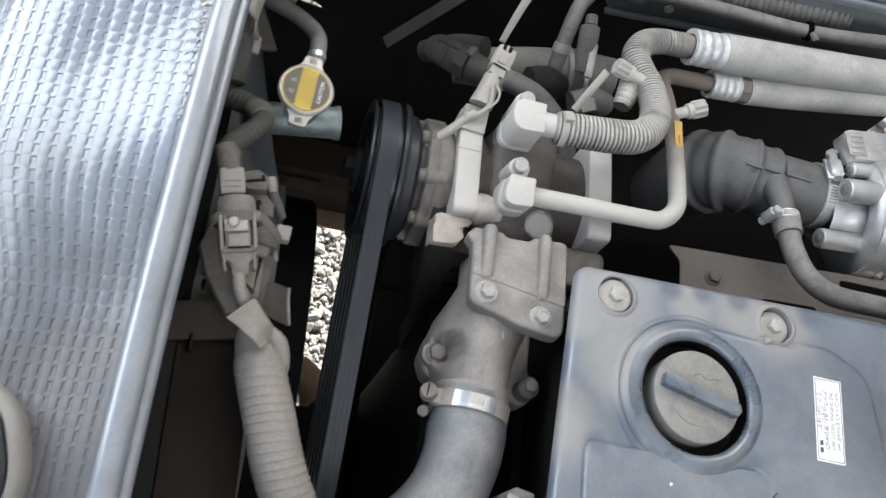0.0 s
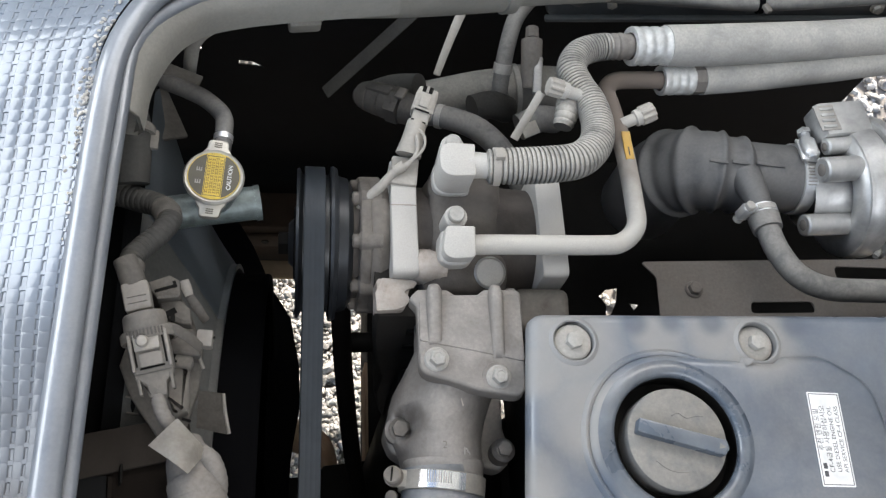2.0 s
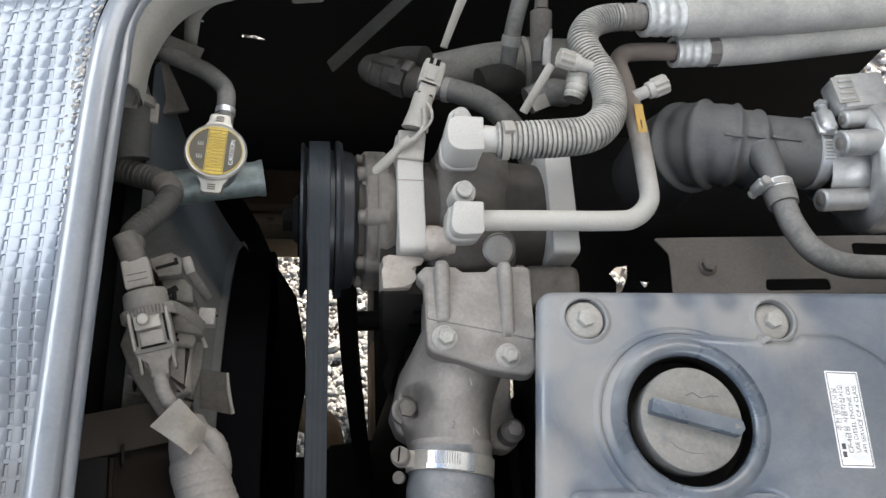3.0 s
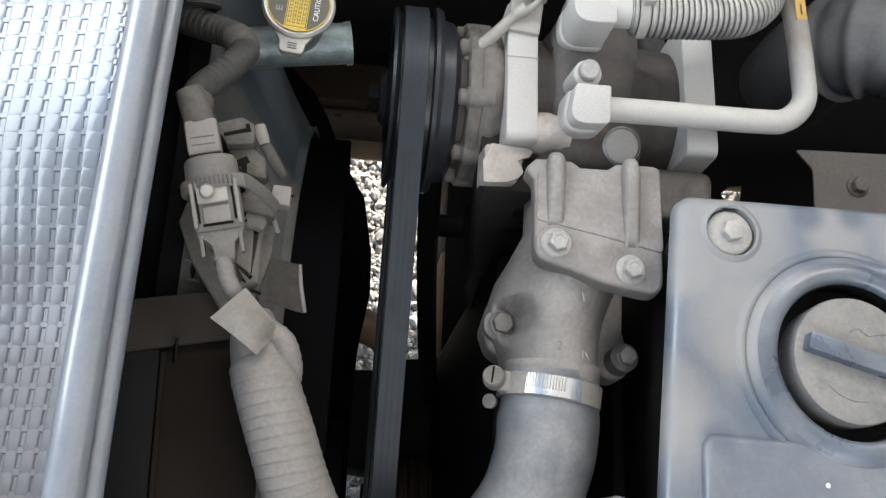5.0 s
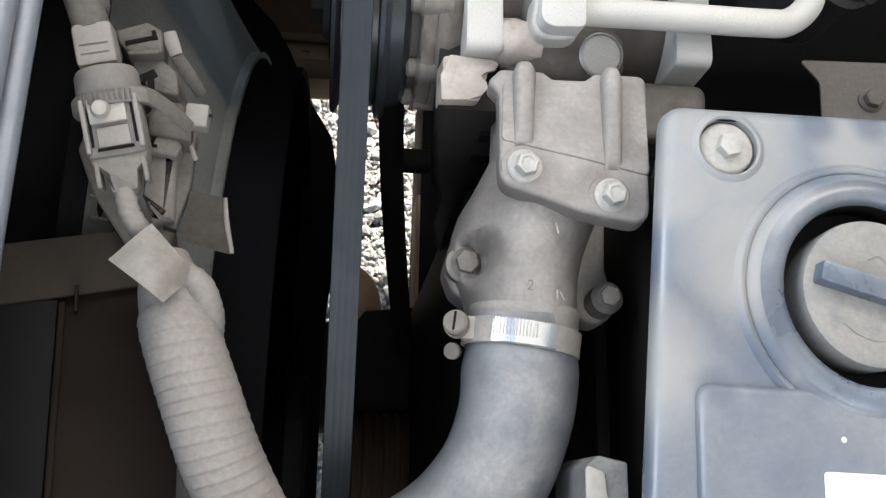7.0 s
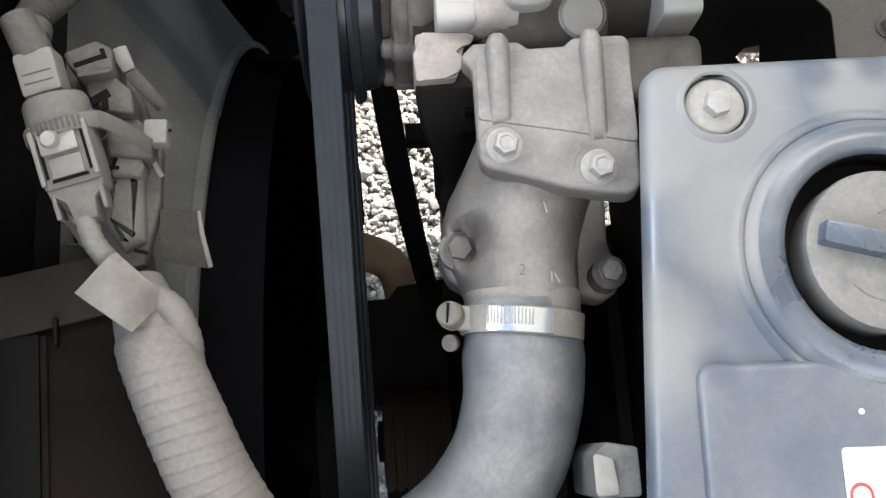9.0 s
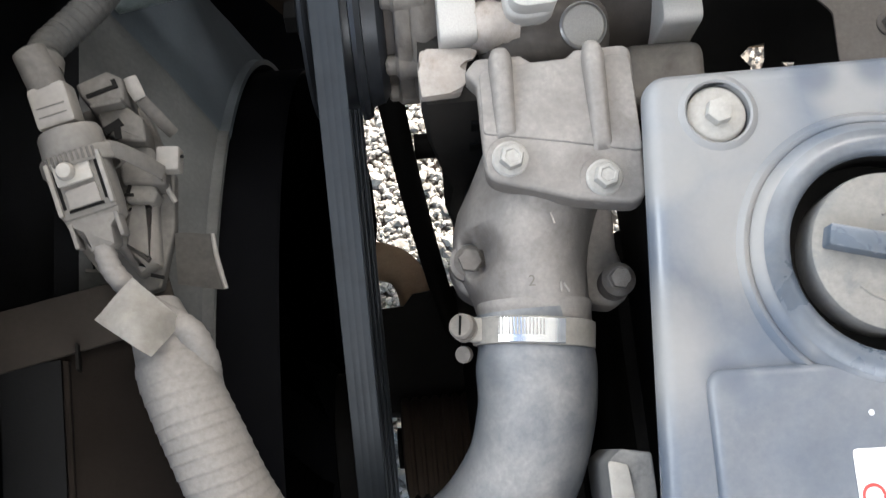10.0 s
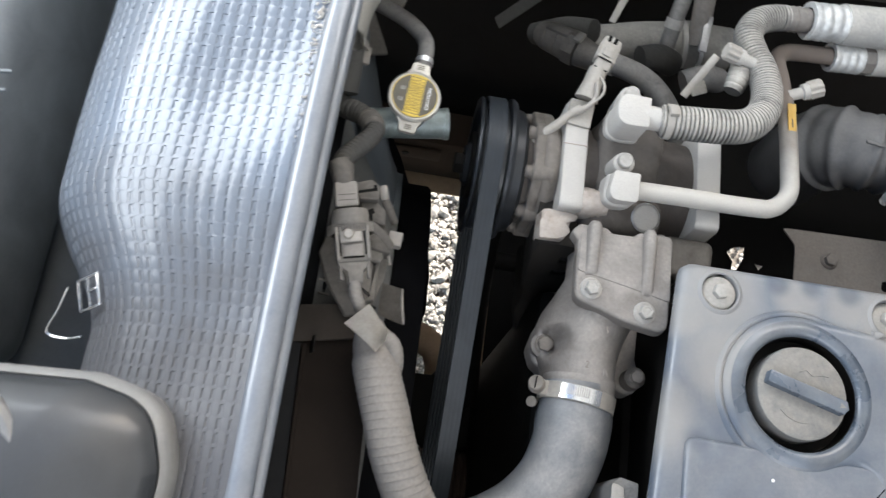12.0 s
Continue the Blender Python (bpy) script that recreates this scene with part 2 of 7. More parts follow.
def worn_vinyl(m):
    """The covering is scuffed dull and brownish where feet rub it, toward the seat."""
    nt = m.node_tree
    b = nt.nodes["Principled BSDF"]
    link = nt.links.new
    tc = nt.nodes.new("ShaderNodeTexCoord")
    sep = nt.nodes.new("ShaderNodeSeparateXYZ")
    link(tc.outputs["Object"], sep.inputs[0])
    n = nt.nodes.new("ShaderNodeTexNoise")
    n.inputs["Scale"].default_value, n.inputs["Detail"].default_value = 22.0, 5.0
    link(tc.outputs["Object"], n.inputs["Vector"])
    wob = nt.nodes.new("ShaderNodeMath")
    wob.operation = "MULTIPLY_ADD"
    wob.inputs[1].default_value = 0.14
    link(n.outputs["Fac"], wob.inputs[0])
    link(sep.outputs["Y"], wob.inputs[2])
    r = nt.nodes.new("ShaderNodeMapRange")
    r.inputs["From Min"].default_value, r.inputs["From Max"].default_value = -0.02, 0.13
    link(wob.outputs[0], r.inputs["Value"])
    cr = nt.nodes.new("ShaderNodeMapRange")
    cr.inputs["To Min"].default_value, cr.inputs["To Max"].default_value = 0.10, 1.0
    link(r.outputs["Result"], cr.inputs["Value"])
    link(cr.outputs["Result"], b.inputs["Coat Weight"])
    mx = nt.nodes.new("ShaderNodeMix")
    mx.data_type = "RGBA"
    link(r.outputs["Result"], mx.inputs["Factor"])
    mx.inputs[6].default_value = (0.074, 0.073, 0.076, 1)
    link(b.inputs["Base Color"].links[0].from_socket, mx.inputs[7])
    link(mx.outputs[2], b.inputs["Base Color"])


def soft_spots(m, spots, colour):
    """Soft round spots of one colour, broken by noise: (x, y, inner, outer)."""
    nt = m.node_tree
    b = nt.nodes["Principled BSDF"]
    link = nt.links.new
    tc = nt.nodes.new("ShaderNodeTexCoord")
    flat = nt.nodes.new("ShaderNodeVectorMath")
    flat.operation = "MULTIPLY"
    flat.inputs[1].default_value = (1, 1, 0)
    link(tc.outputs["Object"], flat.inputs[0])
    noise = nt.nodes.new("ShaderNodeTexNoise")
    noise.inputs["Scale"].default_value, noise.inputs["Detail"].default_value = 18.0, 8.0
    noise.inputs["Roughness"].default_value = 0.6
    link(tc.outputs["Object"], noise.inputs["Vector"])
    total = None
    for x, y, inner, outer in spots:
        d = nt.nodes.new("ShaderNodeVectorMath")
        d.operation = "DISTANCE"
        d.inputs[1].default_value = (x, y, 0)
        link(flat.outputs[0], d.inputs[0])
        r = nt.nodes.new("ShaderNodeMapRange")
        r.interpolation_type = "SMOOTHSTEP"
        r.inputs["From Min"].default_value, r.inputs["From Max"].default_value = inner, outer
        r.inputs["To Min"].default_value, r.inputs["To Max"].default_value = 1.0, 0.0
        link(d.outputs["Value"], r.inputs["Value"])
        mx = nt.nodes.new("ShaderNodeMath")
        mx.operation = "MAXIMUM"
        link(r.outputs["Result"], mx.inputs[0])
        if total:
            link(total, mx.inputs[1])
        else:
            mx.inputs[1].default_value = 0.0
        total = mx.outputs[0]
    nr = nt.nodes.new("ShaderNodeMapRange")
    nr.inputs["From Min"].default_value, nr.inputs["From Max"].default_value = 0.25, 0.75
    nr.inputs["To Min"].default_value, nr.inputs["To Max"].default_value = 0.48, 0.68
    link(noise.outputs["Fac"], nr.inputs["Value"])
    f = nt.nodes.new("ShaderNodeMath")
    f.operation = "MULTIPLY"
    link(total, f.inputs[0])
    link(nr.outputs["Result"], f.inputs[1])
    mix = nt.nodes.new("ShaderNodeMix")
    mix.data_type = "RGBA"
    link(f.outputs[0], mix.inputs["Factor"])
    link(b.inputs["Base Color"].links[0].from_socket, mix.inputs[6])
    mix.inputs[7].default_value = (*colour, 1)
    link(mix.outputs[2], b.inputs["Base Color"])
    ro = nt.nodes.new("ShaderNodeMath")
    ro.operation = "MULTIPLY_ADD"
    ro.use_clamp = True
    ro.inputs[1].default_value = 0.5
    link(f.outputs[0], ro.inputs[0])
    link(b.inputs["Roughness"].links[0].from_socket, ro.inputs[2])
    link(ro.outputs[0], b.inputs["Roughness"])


# beige dust settled round the bosses and the filler
soft_spots(COVER, [(0.0, 0.0, 0.016, 0.050), (0.134, 0.0, 0.016, 0.040), (0.006, -0.050, 0.010, 0.050), (-0.045, -0.10, 0.010, 0.045), (0.060, 0.004, 0.008, 0.028), (0.100, 0.004, 0.008, 0.026), (-0.025, -0.02, 0.01, 0.03), (0.03, -0.10, 0.006, 0.02), (-0.002, -0.062, 0.006, 0.030)], (0.262, 0.244, 0.218))
# dark blue spots along the front panel's top edge and the cover's far edge
soft_spots(COVER, [(0.008, -0.1035, 0.004, 0.020), (0.030, -0.1090, 0.003, 0.015), (-0.014, -0.1120, 0.003, 0.014), (0.045, 0.0140, 0.004, 0.014), (0.072, 0.0150, 0.003, 0.013), (0.102, 0.0150, 0.004, 0.014), (0.165, 0.0130, 0.004, 0.016)], (0.055, 0.070, 0.095))
worn_vinyl(MAT)
def browned_run(m, colour):
    """Brown stain that grows along the pipe toward its far bend."""
    nt = m.node_tree
    b = nt.nodes["Principled BSDF"]
    link = nt.links.new
    tc = nt.nodes.new("ShaderNodeTexCoord")
    sep = nt.nodes.new("ShaderNodeSeparateXYZ")
    link(tc.outputs["Object"], sep.inputs[0])
    n = nt.nodes.new("ShaderNodeTexNoise")
    n.inputs["Scale"].default_value, n.inputs["Detail"].default_value = 60.0, 6.0
    link(tc.outputs["Object"], n.inputs["Vector"])
    wob = nt.nodes.new("ShaderNodeMath")
    wob.operation = "MULTIPLY_ADD"
    wob.inputs[1].default_value = 0.06
    link(n.outputs["Fac"], wob.inputs[0])
    link(sep.outputs["Y"], wob.inputs[2])
    r = nt.nodes.new("ShaderNodeMapRange")
    r.interpolation_type = "SMOOTHSTEP"
    r.inputs["From Min"].default_value, r.inputs["From Max"].default_value = 0.145, 0.245
    r.inputs["To Max"].default_value = 0.92
    link(wob.outputs[0], r.inputs["Value"])
    mx = nt.nodes.new("ShaderNodeMix")
    mx.data_type = "RGBA"
    link(r.outputs["Result"], mx.inputs["Factor"])
    link(b.inputs["Base Color"].links[0].from_socket, mx.inputs[6])
    mx.inputs[7].default_value = (*colour, 1)
    link(mx.outputs[2], b.inputs["Base Color"])


browned_run(BROWNED, (0.150, 0.118, 0.098))
STONE = stone_material()
SOIL = material("gravel_bed", (0.22, 0.20, 0.18), 0.9, dust=0.0, grain=120, patch=9, bump=0.6, vary=0.4)


# ---- mesh helpers ----
def V(*a):
    return Vector(a)


def join(*bms):
    out = bmesh.new()
    for b in bms:
        me = bpy.data.meshes.new("tmp")
        b.to_mesh(me)
        out.from_mesh(me)
        bpy.data.meshes.remove(me)
        b.free()
    return out


def moved(bm, m):
    bmesh.ops.transform(bm, matrix=m, verts=bm.verts)
    return bm


def part(name, bm, mat, parent=None, label="", sharp=38.0):
    """Links a bmesh, given in world metres, as one mesh object under a thing or a part."""
    bmesh.ops.recalc_face_normals(bm, faces=bm.faces)
    lim = radians(sharp)
    for f in bm.faces:
        f.smooth = True
    for e in bm.edges:
        if len(e.link_faces) == 2 and e.calc_face_angle(0) > lim:
            e.smooth = False
    me = bpy.data.meshes.new(name)
    bm.to_mesh(me)
    bm.free()
    me.materials.append(mat)
    ob = new(name, me)
    if parent:
        ob.parent = parent
        if parent.type == "EMPTY":
            ob.matrix_parent_inverse = parent.matrix_basis.inverted()
    if label:
        tagged(ob, label)
    return ob


def thing(name, at, label, category, group="", kind=""):
    ob = new(name)
    ob.empty_display_size = 0.02
    ob.matrix_basis = Matrix.Translation(at)
    return tagged(ob, label, category, group, kind)


def box(center, size, bevel=0.0, rot=(0, 0, 0), seg=2):
    bm = bmesh.new()
    bmesh.ops.create_cube(bm, size=1.0)
    bmesh.ops.scale(bm, vec=size, verts=bm.verts)
    if bevel:
        bmesh.ops.bevel(bm, geom=bm.edges[:], offset=bevel, segments=seg, profile=0.5, affect="EDGES")
    return moved(bm, pose(*center, *rot))


def frame_of(axis, near=(0, 0, 1)):
    z = Vector(axis).normalized()
    x = Vector(near) - z * z.dot(Vector(near))
    if x.length < 1e-4:
        x = Vector((1, 0, 0)) - z * z.x
    x.normalize()
    return Matrix((x, z.cross(x), z)).transposed()


def lathe(profile, origin, axis, seg=36, near=(0, 0, 1), arc=1.0):
    """Turns (radius, height) pairs about an axis."""
    bm = bmesh.new()
    m = Matrix.Translation(origin) @ frame_of(axis, near).to_4x4()
    rings = []
    for r, h in profile:
        if r < 1e-6:
            rings.append([bm.verts.new(m @ V(0, 0, h))])
        else:
            rings.append([bm.verts.new(m @ V(r * math.cos(2 * math.pi * i / seg), r * math.sin(2 * math.pi * i / seg), h)) for i in range(seg)])
    for a, b in zip(rings, rings[1:]):
        for i in range(seg):
            j = (i + 1) % seg
            q = [a[i % len(a)], a[j % len(a)], b[j % len(b)], b[i % len(b)]]
            q = list(dict.fromkeys(q))
            if len(q) > 2:
                bm.faces.new(q)
    return bm


def rod(p0, p1, r, r1=None, seg=24, bevel=0.0008):
    p0, p1 = Vector(p0), Vector(p1)
    h = (p1 - p0).length
    r1 = r if r1 is None else r1
    e = min(bevel, r * 0.4, h * 0.3)
    return lathe([(0, 0), (r - e, 0), (r, e), (r1, h - e), (r1 - e, h), (0, h)], p0, p1 - p0, seg)


def spline(pts, n):
    """n + 1 places along a smooth curve through pts, evenly spaced."""
    p = [Vector(q) for q in pts]
    p = [2 * p[0] - p[1]] + p + [2 * p[-1] - p[-2]]
    fine = []
    for i in range(1, len(p) - 2):
        for k in range(24):
            t = k / 24
            a, b, c, d = p[i - 1:i + 3]
            fine.append((0.5 * (2 * b + (c - a) * t + (2 * a - 5 * b + 4 * c - d) * t * t + (3 * b - a - 3 * c + d) * t ** 3), (i - 1 + t)))
    fine.append((p[-2], len(pts) - 1))
    acc = [0.0]
    for a, b in zip(fine, fine[1:]):
        acc.append(acc[-1] + (b[0] - a[0]).length)
    out, j = [], 0
    for i in range(n + 1):
        s = acc[-1] * i / n
        while j < len(acc) - 2 and acc[j + 1] < s:
            j += 1
        f = (s - acc[j]) / max(1e-9, acc[j + 1] - acc[j])
        out.append((fine[j][0].lerp(fine[j + 1][0], f), fine[j][1] + f * (fine[j + 1][1] - fine[j][1]), s))
    return out


def sweep(pts, rad, n=40, seg=18, relief=None, caps=True, flat=1.0, near=(0, 0, 1)):
    """A tube along a smooth curve; rad is one radius or one for each point; relief(s, angle) is added to it."""
    bm = bmesh.new()
    c = spline(pts, n)
    rads = rad if isinstance(rad, (list, tuple)) else [rad] * len(pts)
    rings, x = [], Vector(near)
    for i, (q, u, s) in enumerate(c):
        z = (c[min(i + 1, n)][0] - c[max(i - 1, 0)][0]).normalized()
        x = (x - z * z.dot(x)).normalized()
        y = z.cross(x)
        k = min(int(u), len(rads) - 2)
        r = rads[k] + (rads[k + 1] - rads[k]) * (u - k)
        ring = []
        for a in range(seg):
            w = 2 * math.pi * a / seg
            rr = r + (relief(s, w) if relief else 0)
            ring.append(bm.verts.new(q + x * (math.cos(w) * rr * flat) + y * (math.sin(w) * rr)))
        rings.append(ring)
    for a, b in zip(rings, rings[1:]):
        for i in range(seg):
            j = (i + 1) % seg
            bm.faces.new((a[i], a[j], b[j], b[i]))
    if caps:
        bm.faces.new(rings[0][::-1])
        bm.faces.new(rings[-1])
    return bm


def corrugated(pitch, depth):
    """Rounded ribs with narrow grooves."""
    def f(s, w):
        u = (s / pitch) % 1.0
        return -depth if u < 0.3 else depth * 0.25 * math.sin(math.pi * (u - 0.3) / 0.7)
    return f


def rounded(poly, r, k=4):
    """A polygon with its corners rounded; r is one radius or one for each corner."""
    out, n = [], len(poly)
    rs = r if isinstance(r, (list, tuple)) else [r] * n
    for i in range(n):
        p, a, b = Vector(poly[i]).to_2d(), Vector(poly[i - 1]).to_2d(), Vector(poly[(i + 1) % n]).to_2d()
        u, w = (a - p), (b - p)
        ang = u.angle(w)
        t = min(rs[i] / math.tan(ang / 2), u.length * 0.48, w.length * 0.48)
        if t < 1e-5:
            out.append(p)
            continue
        p0, p1 = p + u.normalized() * t, p + w.normalized() * t
        for j in range(k + 1):
            f = j / k
            out.append((1 - f) ** 2 * p0 + 2 * f * (1 - f) * p + f * f * p1)
    return out


def prism(poly, z0, z1, bevel=0.0, m=None, seg=2, both=False):
    """A plate cut to a polygon, with eased top edges."""
    bm = bmesh.new()
    vs = [bm.verts.new((p[0], p[1], z0)) for p in poly]
    bot = bm.faces.new(vs)
    ret = bmesh.ops.extrude_face_region(bm, geom=[bot])
    top = [g for g in ret["geom"] if isinstance(g, bmesh.types.BMVert)]
    bmesh.ops.translate(bm, vec=(0, 0, z1 - z0), verts=top)
    bmesh.ops.recalc_face_normals(bm, faces=bm.faces)
    if bevel:
        hi = max(z0, z1)
        es = [e for e in bm.edges if (both or all(abs(v.co.z - hi) < 1e-7 for v in e.verts)) and abs(e.verts[0].co.z - e.verts[1].co.z) < 1e-7]
        bmesh.ops.bevel(bm, geom=es, offset=bevel, segments=seg, profile=0.5, affect="EDGES")
    return moved(bm, m) if m else bm


def ngon(n, r, turn=0.0):
    return [(r * math.cos(turn + 2 * math.pi * i / n), r * math.sin(turn + 2 * math.pi * i / n)) for i in range(n)]


def place(at, axis, near=(0, 1, 0)):
    return Matrix.Translation(at) @ frame_of(axis, near).to_4x4()


def bolt(at, axis, parent, af=0.012, flange=0.009, h=0.006, turn=0.3, mat=None, name="bolt"):
    """A hexagon flange bolt: washer face, head with chamfer."""
    m = place(at, axis)
    b = part(name, lathe([(0, 0), (flange, 0), (flange, 0.0010), (flange * 0.86, 0.0020), (0, 0.0022)], at, axis, 28), mat or BOLT, parent)
    hexa = prism(ngon(6, af / 2 / math.cos(math.pi / 6), turn), 0.0015, 0.0015 + h, 0.0009, m)
    part("bolt_head", hexa, mat or BOLT, b)
    return b


def hose_clamp(at, axis, r, parent, width=0.011, screw_dir=(-1, 0, 0), slots=True, name="hose_clamp", mat=None, worm=True):
    """A worm-drive clamp: band, slotted tail, housing and screw."""
    at, ax = Vector(at), Vector(axis).normalized()
    t = 0.0010
    band = part(name, lathe([(r, -width / 2), (r + t, -width / 2 + 0.0004), (r + t, width / 2 - 0.0004), (r, width / 2), (r - 0.001, width / 2), (r - 0.001, -width / 2), (r, -width / 2)], at, ax, 48), mat or STEEL, parent)
    side = Vector(screw_dir)
    side = (side - ax * ax.dot(side)).normalized()
    tang = ax.cross(side)
    c = at + side * (r + 0.005)
    if worm:
        part("screw_housing", moved(box((0, 0, 0), (0.010, 0.016, width), 0.002), Matrix.Translation(c) @ Matrix((side, tang, ax)).transposed().to_4x4()), STEEL, band)
        part("screw", rod(c - tang * 0.012, c + tang * 0.013, 0.0042, seg=18), BOLT, band)
    if slots:
        up = Vector((0, 0, 1))
        up = (up - ax * ax.dot(up)).normalized()
        sd = up.cross(ax)
        for i in range(13):
            a = radians(-38 + i * 5.2)
            n = up * math.cos(a) + sd * math.sin(a)
            tt = ax.cross(n)
            part("slot", moved(box((0, 0, 0), (0.0010, 0.0012, width * 0.62), 0.0), Matrix.Translation(at + n * (r + t + 0.0001)) @ Matrix((n, tt, ax)).transposed().to_4x4()), BOLT, band)
    return band


def lettering(text, size, m, mat, parent, name="lettering", align="CENTER"):
    """Flat letters from the built-in font, lying in the plane of m."""
    cu = bpy.data.curves.new(name, "FONT")
    cu.body, cu.size, cu.align_x, cu.align_y, cu.extrude = text, size, align, "CENTER", 0.00003
    tmp = bpy.data.objects.new(name, cu)
    scene.collection.objects.link(tmp)
    me = bpy.data.meshes.new_from_object(tmp.evaluated_get(bpy.context.evaluated_depsgraph_get()))
    bpy.data.objects.remove(tmp)
    me.transform(m)
    me.materials.clear()
    me.materials.append(mat)
    ob = new(name, me)
    ob.parent = parent
    if parent.type == "EMPTY":
        ob.matrix_parent_inverse = parent.matrix_basis.inverted()
    return ob

# ---- ground and shell of the cab ----
def build_ground():
    bm = bmesh.new()
    bmesh.ops.create_grid(bm, x_segments=8, y_segments=8, size=400)
    g = part("ground", bm, SOIL)
    tagged(g, "pale sunlit gravel ground under the truck", "ground", kind="structure")
    rng = np.random.default_rng(4)
    ico = bmesh.new()
    bmesh.ops.create_icosphere(ico, subdivisions=1, radius=1.0)
    base = np.array([v.co[:] for v in ico.verts])
    tris = np.array([[v.index for v in f.verts] for f in ico.faces])
    ico.free()
    pos = []
    for x0, x1, y0, y1, count, grow in ((-0.34, -0.02, -0.28, 0.56, 15000, 0.80), (-0.02, 0.62, -0.32, 0.62, 5500, 1.0), (0.62, 1.7, 0.3, 1.5, 5000, 1.6), (-0.40, 0.62, 0.62, 1.5, 2500, 1.5)):
        pos += [(rng.uniform(x0, x1), rng.uniform(y0, y1), grow) for _ in range(count)]
    verts, faces = [], []
    for i, (px, py, grow) in enumerate(pos):
        s = (0.0032 + 0.0052 * rng.random() ** 2.0 + (0.008 if rng.random() < 0.012 else 0)) * grow
        q = base * (1 + 0.35 * (rng.random((len(base), 1)) - 0.5)) * s * np.array([1 + 0.5 * rng.random(), 0.75 + 0.4 * rng.random(), 0.55 + 0.3 * rng.random()])
        a = rng.random() * 6.283
        c, sn = math.cos(a), math.sin(a)
        tilt = (rng.random() - 0.5) * 1.0
        q = q @ np.array([[1, 0, 0], [0, math.cos(tilt), -math.sin(tilt)], [0, math.sin(tilt), math.cos(tilt)]])
        q = q @ np.array([[c, -sn, 0], [sn, c, 0], [0, 0, 1]]) + (px, py, s * 0.25 + rng.random() * 0.008)
        faces.append(tris + len(base) * i)
        verts.append(q)
    me = bpy.data.meshes.new("gravel")
    me.from_pydata(np.concatenate(verts).tolist(), [], np.concatenate(faces).tolist())
    me.materials.append(STONE)
    tagged(new("gravel", me), "loose pale grey gravel stones in sunlight", "gravel", kind="stuff")


def build_shell():
    """Plain cab walls and roof, unseen, added round the hatch to block and bounce light."""
    def wall(name, c, s, mat, label):
        tagged(part(name, box(c, s, 0.01), mat), label, "wall", kind="structure")
    wall("wall_north", (0.1, 0.86, 1.10), (2.4, 0.04, 1.10), TRIM, "unseen grey cab side panel, added to keep the sun off the engine")
    wall("wall_south", (0.1, -0.95, 1.02), (2.4, 0.04, 1.00), TRIM, "unseen grey sill panel, added to dim light from the near door")
    wall("wall_east", (0.95, 0.0, 1.30), (0.05, 1.76, 1.5), TRIM, "unseen grey rear cab panel, added to close the cab")
    wall("wall_west", (-1.25, 0.0, 0.85), (0.05, 1.80, 0.8), TRIM, "unseen grey front cab panel, added below the windscreen light")
    roof = part("ceiling", box((0.20, 0.0, 2.15), (1.55, 1.8, 0.04), 0.01), material("pale_headlining", (0.80, 0.79, 0.76), 0.9, dust=0.1))
    tagged(roof, "unseen pale cab roof lining, added to bounce light down", "ceiling", kind="structure")
    # floor round the hatch, butted piece to piece
    wall("floor_front", (-0.86, 0.02, 0.66), (0.74, 1.64, 0.03), TRIM, "dark grey footwell floor")
    wall("floor_rear", (0.74, 0.02, 0.90), (0.36, 1.64, 0.03), TRIM, "dark grey floor behind the hatch")
    wall("floor_near", (-0.06, -0.66, 0.90), (1.05, 0.28, 0.03), TRIM, "dark grey floor beside the hatch")
    # black sheet added to darken the bay below the engine, cut away where light comes up
    bm = bmesh.new()
    outer = [(-0.06, 0.06), (0.62, 0.04), (0.62, 0.33), (0.04, 0.33), (-0.06, 0.20)]
    gaps = [[(0.138, 0.160), (0.147, 0.168), (0.160, 0.170), (0.158, 0.156), (0.150, 0.140), (0.143, 0.136), (0.145, 0.150)], [(0.171, 0.152), (0.182, 0.151), (0.176, 0.144)]]
    edges = []
    for lp in [outer] + gaps:
        vs = [bm.verts.new((q[0], q[1], 0.640)) for q in lp]
        edges += [bm.edges.new((vs[i], vs[(i + 1) % len(vs)])) for i in range(len(vs))]
    bmesh.ops.triangle_fill(bm, use_beauty=True, edges=edges)
    bmesh.ops.solidify(bm, geom=bm.faces[:], thickness=0.002)
    tagged(part("bay_dark_sheet", bm, IRON), "black sheet added between engine and chassis to keep the bay dark", "splash shield", kind="structure")


# ---- cab floor edge ----
RIM = [(-0.318, -0.46, 0.970), (-0.3185, -0.30, 0.975), (-0.3185, -0.10, 0.983), (-0.316, 0.05, 0.988), (-0.313, 0.15, 0.990), (-0.306, 0.20, 0.990), (-0.284, 0.243, 0.988), (-0.24, 0.268, 0.985), (-0.12, 0.295, 0.98), (0.10, 0.33, 0.975), (0.50, 0.36, 0.97)]


